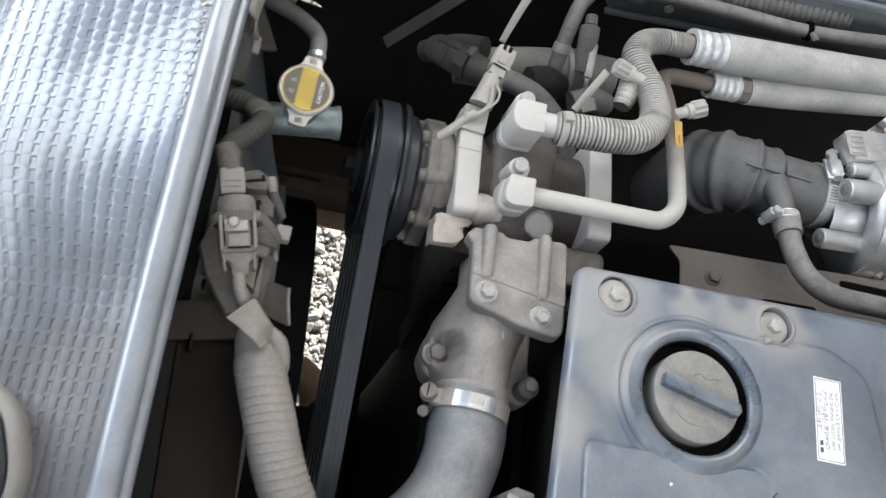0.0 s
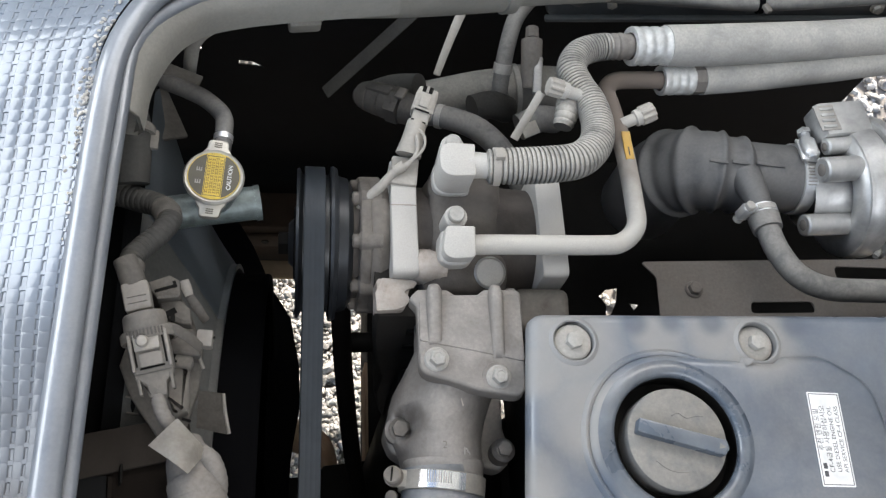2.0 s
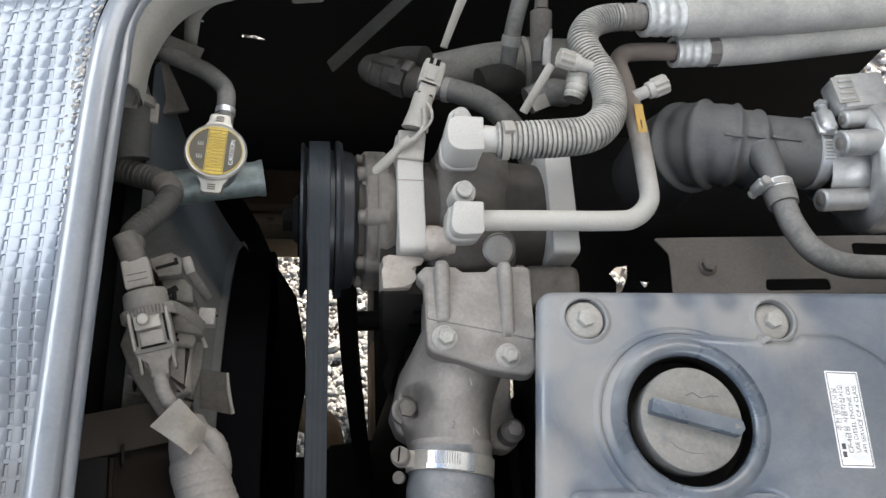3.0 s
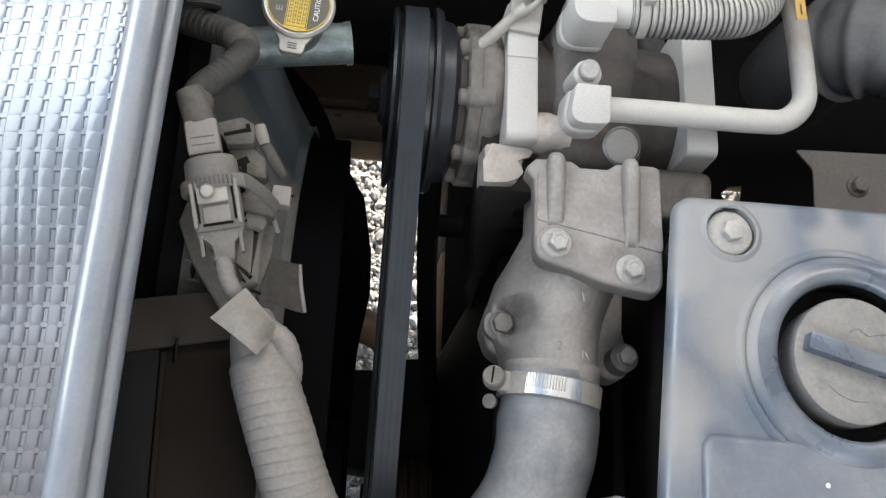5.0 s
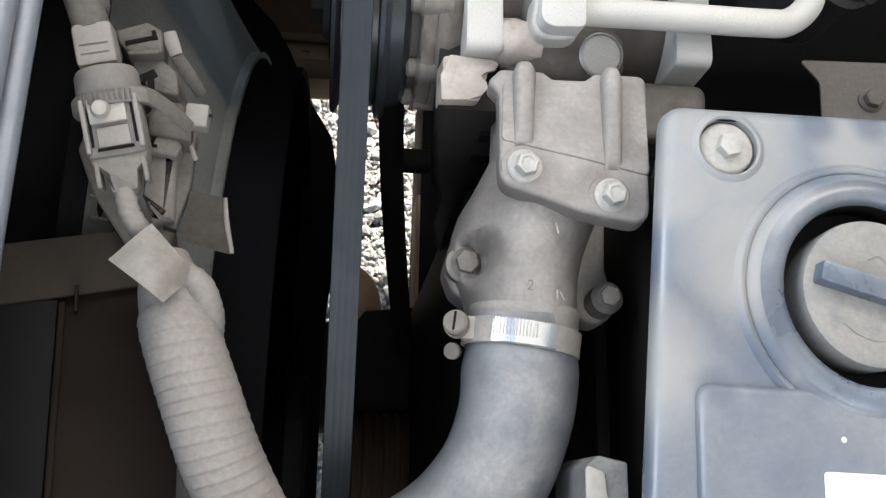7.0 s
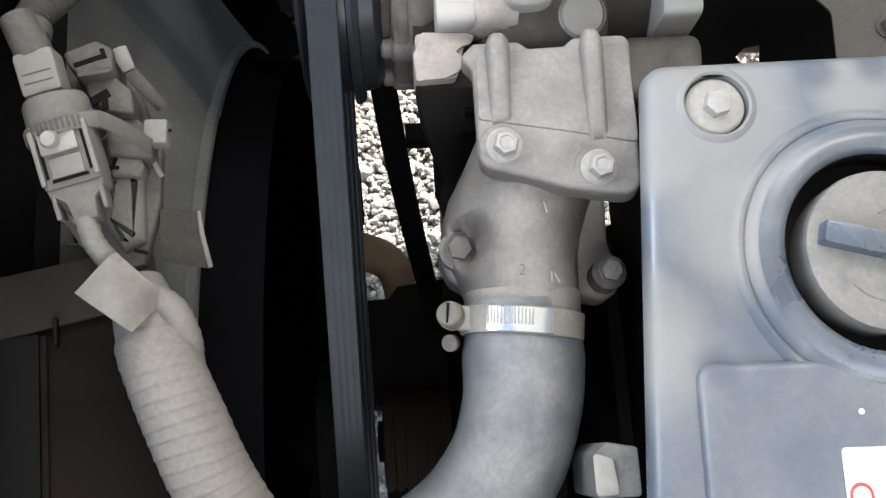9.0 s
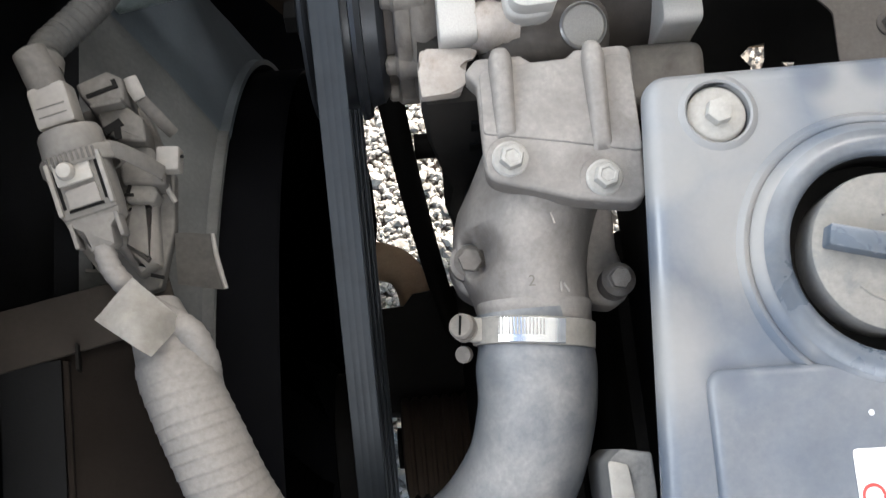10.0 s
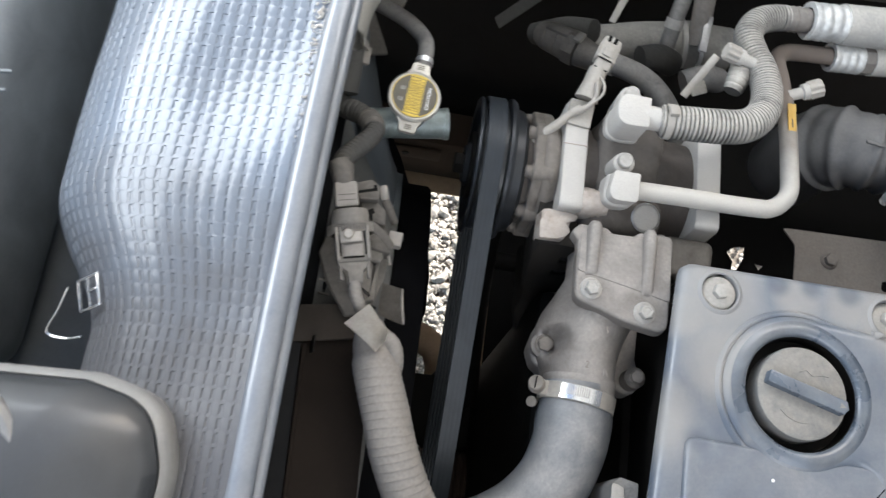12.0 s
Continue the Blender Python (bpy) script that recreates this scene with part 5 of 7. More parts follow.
    for x, y, z, r in ((-0.1096, -0.0368, 0.8620, 0.0108), (-0.0353, -0.0554, 0.8756, 0.0088)):
        # engine-side ear and bolt take a darker casting colour for the shadow there
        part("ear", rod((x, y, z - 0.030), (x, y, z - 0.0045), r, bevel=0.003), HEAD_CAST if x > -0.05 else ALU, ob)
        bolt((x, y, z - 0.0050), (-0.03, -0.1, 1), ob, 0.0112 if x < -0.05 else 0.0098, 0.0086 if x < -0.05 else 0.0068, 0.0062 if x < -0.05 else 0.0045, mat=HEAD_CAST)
    cast = Matrix.Translation((-0.0830, -0.0575, 0.8966)) @ pose(0, 0, 0, 12, 0, -4)
    lettering("2", 0.0075, cast, HEAD_CAST, ob, "cast_figure")
    part("cast_mark", box((-0.0690, -0.0610, 0.8945), (0.0009, 0.0050, 0.0006), 0, (12, 0, 0)), ALU, ob)
    part("cast_mark", box((-0.0665, -0.0615, 0.8940), (0.0009, 0.0050, 0.0006), 0, (12, 0, 30)), ALU, ob)
    part("cast_mark", box((-0.0705, -0.0290, 0.9030), (0.0007, 0.0055, 0.0006), 0, (8, 0, 15)), RUST, ob)
    hose = thing("radiator_hose", (-0.1, -0.14, 0.83), "dusty grey rubber top radiator hose with a sharp bend", "hose")
    pts = [(-0.0810, -0.068, 0.8640), (-0.0812, -0.084, 0.8630), (-0.0818, -0.096, 0.8622), (-0.0845, -0.120, 0.8600), (-0.0960, -0.150, 0.8540), (-0.1220, -0.178, 0.8450), (-0.165, -0.197, 0.832), (-0.225, -0.205, 0.815), (-0.30, -0.207, 0.80)]
    part("hose", sweep(pts, [0.0294, 0.0294, 0.0312, 0.0300, 0.0290, 0.0285, 0.027, 0.026, 0.026], 70, 36, lambda s, w: 0.0003 * math.sin(2 * w + s * 40)), TOP_HOSE, hose)
    for a in (-0.6, 0.5):
        mid = (-0.1130 + 0.010 * a, -0.1790, 0.8455 + 0.024)
        part("scuff", sweep([(mid[0] - 0.004, mid[1] - 0.003, mid[2] + 0.0028), (mid[0], mid[1] + 0.001, mid[2] + 0.0036), (mid[0] + 0.005, mid[1], mid[2] + 0.0038)], 0.0007, 6, 6), WHITE, hose)
    cl = hose_clamp((-0.0812, -0.0790, 0.8632), (-0.12, -1, -0.06), 0.0302, hose, 0.0135, (-0.97, 0, 0.24), False, mat=CLAMP_BAND, worm=False)
    part("screw_housing", box((-0.1095, -0.0760, 0.8720), (0.0090, 0.0125, 0.0120), 0.0020, (0, -20, -7)), CLAMP_BAND, cl)
    for i in range(14):
        a = radians(-36 + i * 3.0)
        n = Vector((math.sin(a), 0, math.cos(a)))
        part("slot", moved(box((0, 0, 0), (0.0008, 0.0085, 0.0007)), Matrix.Translation(V(-0.0812, -0.0790 - 0.12 * n.x * 0.0321, 0.8632) + n * 0.0321) @ pose(0, 0, 0, 0, math.degrees(a), -6)), BOLT, cl)
    tail = lathe([(0.0312, -0.0062), (0.0322, -0.0058), (0.0322, 0.0058), (0.0312, 0.0062)], (-0.0812, -0.0790, 0.8632), (-0.12, -1, -0.06), 96)
    bmesh.ops.delete(tail, geom=[v for v in tail.verts if not (-0.103 < v.co.x < -0.0680 and v.co.z > 0.87)], context="VERTS")
    part("tail", tail, CHROME, cl, "bright slotted clamp tail")
    at = V(-0.1165, -0.0745, 0.8750)
    scr = part("clamp_screw", lathe([(0, 0), (0.0062, 0), (0.0064, 0.0012), (0.0064, 0.0060), (0.0054, 0.0072), (0, 0.0072)], at, (-0.35, 0.1, 0.93), 24), HEAD_CAST, cl)
    part("screw_collar", lathe([(0, -0.001), (0.0070, -0.001), (0.0070, 0.0012), (0, 0.0014)], at, (-0.35, 0.1, 0.93), 28), HEAD_CAST, cl)
    part("screw_slot", box((-0.1190, -0.0738, 0.8820), (0.0011, 0.0100, 0.0009), 0, (6, -20, -8)), IRON, scr)
    part("screw_tip", lathe([(0, 0), (0.0038, 0), (0.0043, 0.001), (0.0043, 0.004), (0, 0.005)], (-0.1165, -0.0862, 0.8640), (-0.5, -0.1, 0.86), 24), HEAD_CAST, cl)
    return ob


# ---- intake duct and throttle body ----
def build_intake():
    ob = thing("intake_duct", (0.19, 0.19, 0.80), "dark grey ribbed rubber intake duct with an elbow", "air duct")
    pts = [(0.158, 0.224, 0.735), (0.158, 0.222, 0.780), (0.162, 0.2155, 0.813), (0.175, 0.2080, 0.833), (0.195, 0.2025, 0.840), (0.220, 0.1985, 0.841), (0.256, 0.1970, 0.842), (0.290, 0.1965, 0.843)]
    def ribs(s, w):
        r = 0.0
        for c in (0.081, 0.102, 0.123, 0.141):
            d = (s - c) / 0.0030
            r += 0.0030 * math.exp(-d * d) - 0.0012 * math.exp(-((s - c - 0.0062) / 0.0032) ** 2)
        return r
    part("duct", sweep(pts, [0.040, 0.0405, 0.0400, 0.0380, 0.0350, 0.0322, 0.0312, 0.0312], 330, 40, ribs), DUCT, ob)
    for x, ln in ((0.176, 0.018), (0.198, 0.018), (0.226, 0.028)):
        part("seam", box((x, 0.1925, 0.8755 - 0.05 * (x - 0.176)), (ln, 0.0032, 0.0022), 0.0008, (0, 3, -4)), DUCT, ob)
    dc = hose_clamp((0.2660, 0.1968, 0.8425), (1, -0.01, 0.02), 0.0318, ob, 0.0125, (0.0, 0.42, 0.9), True, worm=False)
    lean = Matrix.Translation((0.2635, 0.2085, 0.8790)) @ pose(0, 0, 0, -16, 0, -5)
    part("screw_housing", moved(join(box((0, 0, 0), (0.0145, 0.0240, 0.0100), 0.0042, seg=3), box((0, -0.0005, -0.0035), (0.0175, 0.0270, 0.0030), 0.0010)), lean), STEEL, dc)
    screw = part("screw", moved(rod((0, -0.0145, 0.0005), (0, 0.0175, 0.0005), 0.0042, seg=18), lean), STEEL, dc)
    part("screw_head", moved(prism(ngon(6, 0.0062), 0, 0.0055, 0.0008, place((0, 0.0165, 0.0005), (0, 1, 0))), lean), STEEL, screw)
    # breather branch
    br = thing("breather_hose", (0.23, 0.12, 0.87), "dusty black breather hose clamped to the intake duct", "hose")
    part("stub", sweep([(0.2060, 0.186, 0.862), (0.2070, 0.165, 0.868), (0.2075, 0.146, 0.872)], [0.0145, 0.0120, 0.0105], 14, 18), DUCT, br)
    part("hose_end", sweep([(0.2078, 0.1400, 0.8730), (0.2085, 0.1270, 0.8745)], [0.0135, 0.0125], 6, 20), RUBBER, br)
    part("hose", sweep([(0.2080, 0.132, 0.874), (0.2120, 0.107, 0.876), (0.2240, 0.0850, 0.877), (0.2480, 0.0730, 0.877), (0.29, 0.0715, 0.876), (0.38, 0.073, 0.872)], 0.0100, 60, 20), RUBBER, br)
    hose_clamp((0.2077, 0.1440, 0.8725), (0.02, -1, 0.1), 0.0122, br, 0.0085, (-1, 0, 0.1), True)
    tb = thing("throttle_body", (0.32, 0.19, 0.79), "bright cast-aluminium throttle body with round bosses", "throttle body")
    ax = Vector((1, 0.06, 0.10))
    c0 = V(0.3150, 0.1850, 0.8430)
    part("inlet", lathe([(0.0295, -0.045), (0.0305, -0.043), (0.0305, -0.012), (0.036, 0.0)], c0, ax, 48), ALU_BRIGHT, tb)
    # swollen housing: a fat ring of round section
    ring = [(0.0455 - 0.0165 * math.cos(math.pi * k / 12), -0.0165 * math.sin(math.pi * k / 12)) for k in range(13)]
    part("housing", lathe([(0.026, 0.0)] + ring + [(0.0625, 0.010), (0.058, 0.016), (0, 0.016)], c0, ax, 64), ALU_BRIGHT, tb)
    part("flange", lathe([(0.055, 0.012), (0.0655, 0.013), (0.0675, 0.0155), (0.0675, 0.0230), (0.065, 0.0255), (0, 0.0255)], c0, ax, 64), ALU_BRIGHT, tb, "wide rounded flange")
    part("step", lathe([(0.0585, -0.0105), (0.0600, -0.0098), (0.0605, -0.0070)], c0, ax, 64), ALU_BRIGHT, tb)
    for a, b, r in (((0.2745, 0.2060, 0.8850), (0.310, 0.2110, 0.8850), 0.0078), ((0.2630, 0.1795, 0.8890), (0.320, 0.1860, 0.8880), 0.0112), ((0.2562, 0.1430, 0.8540), (0.306, 0.1480, 0.8500), 0.0098)):
        boss = part("boss", rod(a, b, r, seg=32, bevel=0.0014), ALU_BRIGHT, tb)
        d = (Vector(a) - Vector(b)).normalized()
        part("boss_dimple", lathe([(r * 0.5, 0.0002), (r * 0.42, -0.0006 + 0.0012), (0, 0.0012)], Vector(a) + d * 0.0002, d, 20), ALU, boss)
    part("sensor_box", box((0.296, 0.2330, 0.8820), (0.048, 0.034, 0.026), 0.0035, (0, 0, 8)), ALU_BRIGHT, tb)
    part("sensor_face", box((0.2765, 0.2300, 0.8955), (0.020, 0.026, 0.0014), 0.0006, (0, 0, 8)), BOLT, tb)
    for k in range(4):
        part("cooling_slit", box((0.2770, 0.2205 + 0.0060 * k, 0.8966), (0.013, 0.0026, 0.0014), 0.0003, (0, 0, 8)), ALU_BRIGHT, tb)
    # things to the right, beyond the flange
    part("lever", sweep([(0.350, 0.150, 0.85), (0.342, 0.135, 0.848), (0.325, 0.118, 0.845)], 0.003, 12, 10), BOLT, tb)
    # heat shield beside the cover
    hs = thing("heat_shield", (0.23, 0.09, 0.82), "dusty brown sheet-metal heat shield with slots", "heat shield")
    poly = rounded([(0.1070, 0.1130), (0.1190, 0.0980), (0.1160, 0.0440), (0.46, 0.0440), (0.46, 0.1150)], [0.002, 0.01, 0.004, 0.004, 0.004], 4)
    bm = bmesh.new()
    edges = []
    loops = [poly, rounded([(0.1970, 0.0640), (0.2560, 0.0640), (0.2540, 0.0745), (0.1990, 0.0745)], 0.004, 4), rounded([(0.283, 0.089), (0.345, 0.088), (0.345, 0.105), (0.281, 0.1075)], 0.005, 4)]
    for lp in loops:
        vs = [bm.verts.new((p[0], p[1], 0.8360 + 0.06 * (p[0] - 0.15))) for p in lp]
        edges += [bm.edges.new((vs[i], vs[(i + 1) % len(vs)])) for i in range(len(vs))]
    bmesh.ops.triangle_fill(bm, use_beauty=True, edges=edges)
    bmesh.ops.solidify(bm, geom=bm.faces[:], thickness=0.0015)
    part("sheet", bm, SHIELD, hs)
    part("turned_edge", box((0.285, 0.1135, 0.8395), (0.34, 0.0022, 0.008), 0.0008, (0, -3.4, 0.3)), SHIELD, hs)
    bolt((0.150, 0.0865, 0.8372), (0, 0, 1), hs, 0.0105, 0.0080, 0.0050, mat=SHIELD)
    for k in range(4):
        part("pressed_mark", box((0.186 + 0.009 * k, 0.1030, 0.8393), (0.0012, 0.0075, 0.0006), 0, (0, 0, 25)), SHIELD, hs)


# ---- radiator, shroud and fan ----
FAN = (-0.12, 0.55)


def build_radiator():
    r = thing("radiator", (-0.33, -0.05, 0.40), "dark radiator with a brown baffle board on top", "radiator")
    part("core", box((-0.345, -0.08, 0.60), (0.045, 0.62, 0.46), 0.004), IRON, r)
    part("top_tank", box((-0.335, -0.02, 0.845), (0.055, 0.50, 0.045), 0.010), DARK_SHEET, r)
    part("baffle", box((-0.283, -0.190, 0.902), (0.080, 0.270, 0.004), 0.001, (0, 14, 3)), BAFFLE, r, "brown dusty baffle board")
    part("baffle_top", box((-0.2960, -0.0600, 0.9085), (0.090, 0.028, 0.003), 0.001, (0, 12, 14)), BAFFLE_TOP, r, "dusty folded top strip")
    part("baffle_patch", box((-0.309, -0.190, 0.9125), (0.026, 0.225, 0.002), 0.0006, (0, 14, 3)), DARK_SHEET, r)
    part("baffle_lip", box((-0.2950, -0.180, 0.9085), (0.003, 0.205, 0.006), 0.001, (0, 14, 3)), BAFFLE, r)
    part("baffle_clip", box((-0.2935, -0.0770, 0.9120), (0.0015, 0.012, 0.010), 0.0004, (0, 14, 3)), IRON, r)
    neck = part("filler_pipe", sweep([(-0.287, 0.1215, 0.8845), (-0.262, 0.1265, 0.8845), (-0.216, 0.1340, 0.8845)], 0.0130, 14, 24), RAD_METAL, r, "green-grey metal filler pipe")
    part("pipe_bead", sweep([(-0.2195, 0.1334, 0.8845), (-0.2155, 0.1341, 0.8845)], 0.0138, 3, 24), RAD_METAL, neck)
    part("filler_neck", lathe([(0.014, -0.03), (0.0145, -0.006), (0.019, -0.003), (0.019, 0.0)], (-0.2476, 0.1330, 0.9215), (0, 0, 1), 32), RAD_METAL, r)
    build_fan()
    return r


def build_fan():
    sh = thing("fan_shroud", (-0.26, 0.0, 0.40), "dark grey plastic fan shroud with a round lip", "fan shroud")
    # tapering wall from a square back to the round lip
    bm = bmesh.new()
    n = 144
    rows = []
    for x, sq, R in ((-0.312, 1.0, 0.0), (-0.300, 1.0, 0.0), (-0.268, 0.30, 0.338), (-0.2505, 0.0, 0.3265), (-0.2490, 0.0, 0.3225), (-0.2445, 0.0, 0.3215), (-0.2430, 0.0, 0.3222), (-0.2430, 0.0, 0.3180), (-0.262, 0.0, 0.316), (-0.266, 0.0, 0.32)):
        row = []
        for i in range(n):
            a = 2 * math.pi * i / n
            c, s = math.cos(a), math.sin(a)
            k = 1 / max(abs(c) / 0.36, abs(s) / 0.345)
            rad = sq * k + (1 - sq) * R
            row.append(bm.verts.new((x, FAN[0] + c * rad, FAN[1] + s * rad)))
        rows.append(row)
    for a, b in zip(rows, rows[1:]):
        for i in range(n):
            j = (i + 1) % n
            bm.faces.new((a[i], a[j], b[j], b[i]))
    # back faces split off and blackened for the shadow behind the connector
    back = bm.copy()
    for mesh, keep in ((back, lambda x: x < -0.292), (bm, lambda x: x >= -0.292)):
        bmesh.ops.delete(mesh, geom=[f for f in mesh.faces if not keep(f.calc_center_median().x)], context="FACES")
    part("shaded_back_frame", back, DARK_SHEET, sh, "back of the shroud, near-black for the shade behind the connector")
    upper = bm.copy()
    cut = radians(55)
    def side(f):
        c = f.calc_center_median()
        return -1.2 < math.atan2(c.z - FAN[1], c.y - FAN[0]) < cut
    bmesh.ops.delete(bm, geom=[f for f in bm.faces if side(f)], context="FACES")
    bmesh.ops.delete(upper, geom=[f for f in upper.faces if not side(f)], context="FACES")
    bmesh.ops.translate(upper, vec=(0, -0.0012, -0.0016), verts=upper.verts)
    part("lower_moulding", bm, SHROUD, sh, "dusty grey lower moulding")
    part("upper_moulding", upper, SHROUD_CLEAN, sh, "smooth blue-black upper moulding")
    fan = thing("cooling_fan", (-0.235, FAN[0], FAN[1] - 0.30), "black plastic radiator fan", "fan")
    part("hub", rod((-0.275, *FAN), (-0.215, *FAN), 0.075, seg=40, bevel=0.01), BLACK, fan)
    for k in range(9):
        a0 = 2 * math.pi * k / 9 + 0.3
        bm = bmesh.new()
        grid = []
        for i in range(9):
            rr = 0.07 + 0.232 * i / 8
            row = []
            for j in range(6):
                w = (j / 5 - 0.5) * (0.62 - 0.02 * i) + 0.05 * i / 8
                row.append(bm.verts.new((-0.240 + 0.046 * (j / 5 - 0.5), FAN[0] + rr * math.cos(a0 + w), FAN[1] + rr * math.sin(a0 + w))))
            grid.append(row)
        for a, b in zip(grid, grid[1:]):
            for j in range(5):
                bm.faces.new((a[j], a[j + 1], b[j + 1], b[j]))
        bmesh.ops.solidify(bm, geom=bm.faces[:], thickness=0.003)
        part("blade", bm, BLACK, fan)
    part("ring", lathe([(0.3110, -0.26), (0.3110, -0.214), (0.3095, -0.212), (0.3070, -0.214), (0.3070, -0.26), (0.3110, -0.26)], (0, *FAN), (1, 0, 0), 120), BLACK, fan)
    # coupling between fan and pump pulley
    part("coupling", rod((-0.215, *FAN), (-0.20, *FAN), 0.06, seg=40), IRON, fan)


def build_radiator_cap(radiator):
    tilt = Matrix.Translation((-0.2476, 0.1332, 0.9225)) @ pose(0, 0, 0, 4, -3, 86)
    ob = part("radiator_cap", moved(lathe([(0, -0.004), (0.0195, -0.004), (0.0215, -0.002), (0.0218, 0.0012), (0.0205, 0.0026), (0.0195, 0.0022), (0, 0.0022)], (0, 0, 0), (0, 0, 1), 48), tilt), CAP_METAL, radiator, "metal radiator cap with a yellow caution print")
    for s in (-1, 1):
        poly = rounded([(s * 0.014, -0.0120), (s * 0.0205, -0.0105), (s * 0.0245, -0.0078), (s * 0.0312, -0.0072), (s * 0.0312, 0.0072), (s * 0.0245, 0.0078), (s * 0.0205, 0.0105), (s * 0.014, 0.0120)][::s], [0.001, 0.004, 0.003, 0.0068, 0.0068, 0.003, 0.004, 0.001], 5)
        part("ear", prism(poly, -0.0045, -0.0002, 0.0012, tilt, 2), CAP_METAL, ob)
    part("plate", moved(lathe([(0, 0.0022), (0.0188, 0.0022), (0.0188, 0.0027), (0, 0.0027)], (0, 0, 0), (0, 0, 1), 48), tilt), CAP_DARK, ob, "olive printed plate")
    part("print_ring", moved(lathe([(0.0181, 0.0027), (0.0187, 0.0027), (0.0187, 0.0029), (0.0181, 0.0029)], (0, 0, 0), (0, 0, 1), 48), tilt), YELLOW, ob)
    h = 0.0066
    half = math.sqrt(0.0182 ** 2 - h ** 2)
    band = [(-half, -h), (half, -h), (0.0182, 0), (half, h), (-half, h), (-0.0182, 0)]
    part("yellow_band", prism(band, 0.0027, 0.0029, 0, tilt), YELLOW, ob, "yellow band with fine print")
    edge = [moved(box(c, d), tilt) for c, d in (((0, 0.0060, 0.00295), (0.0316, 0.0005, 0.0001)), ((0, -0.0060, 0.00295), (0.0316, 0.0005, 0.0001)), ((0.0158, 0, 0.00295), (0.0005, 0.0120, 0.0001)), ((-0.0158, 0, 0.00295), (0.0005, 0.0120, 0.0001)))]
    part("print_border", join(*edge), CAP_DARK, ob)
    bars = []
    rng = random.Random(8)
    for r in range(4):
        y = -0.0042 + r * 0.0028
        x = -0.0140
        while x < 0.0135:
            w = rng.uniform(0.0010, 0.0030)
            for dy in (-0.0007, 0.0007):
                bars.append(moved(box((x + w / 2, y + dy, 0.00295), (w, 0.0006, 0.0001)), tilt))
            bars.append(moved(box((x + rng.uniform(0.2, 0.8) * w, y, 0.00295), (0.0006, 0.0018, 0.0001)), tilt))
            x += w + 0.0007
    part("print_bar", join(*bars), PRINT_BROWN, ob)
    lettering("CAUTION", 0.0044, tilt @ Matrix.Translation((0.0, -0.0112, 0.0028)), WHITE, ob)
    marks = [moved(box((x, 0.0108 + dy, 0.0028), (0.0030, 0.0007, 0.0002)), tilt) for x in (-0.0055, 0.0045) for dy in (-0.0016, 0.0, 0.0016)]
    marks += [moved(box((x, 0.0108, 0.0028), (0.0007, 0.0040, 0.0002)), tilt) for x in (-0.0066, 0.0034)]
    part("print_mark", join(*marks), BOLT, ob)
    for s in (-1, 1):
        for d in (-0.0016, 0.0, 0.0016):
            part("stamped_mark", moved(box((s * 0.0268 + d, 0, 0.0), (0.0007, 0.0055, 0.0003)), tilt), CAP_DARK, ob)
    oh = thing("overflow_hose", (-0.26, 0.2, 0.88), "thin dusty rubber overflow hose from the filler neck", "hose")
    part("hose", sweep([(-0.2450, 0.156, 0.912), (-0.2435, 0.176, 0.913), (-0.2455, 0.196, 0.908), (-0.2590, 0.2160, 0.898), (-0.2740, 0.2300, 0.889), (-0.2960, 0.2470, 0.876), (-0.318, 0.262, 0.86)], 0.0068, 50, 16), RUBBER, oh)
    part("clip", sweep([(-0.2438, 0.1700, 0.913), (-0.2436, 0.1745, 0.913)], 0.0074, 3, 20), STEEL, oh)
    pl = thing("hose_bracket", (-0.29, 0.25, 0.86), "small beige sheet bracket holding the overflow hose", "bracket")
    part("tab", box((-0.2840, 0.2520, 0.8800), (0.034, 0.012, 0.003), 0.001, (0, 10, -16)), CARRIER, pl)
    part("stem", box((-0.3000, 0.228, 0.875), (0.022, 0.075, 0.004), 0.0015, (0, 18, 24)), CARRIER, pl)


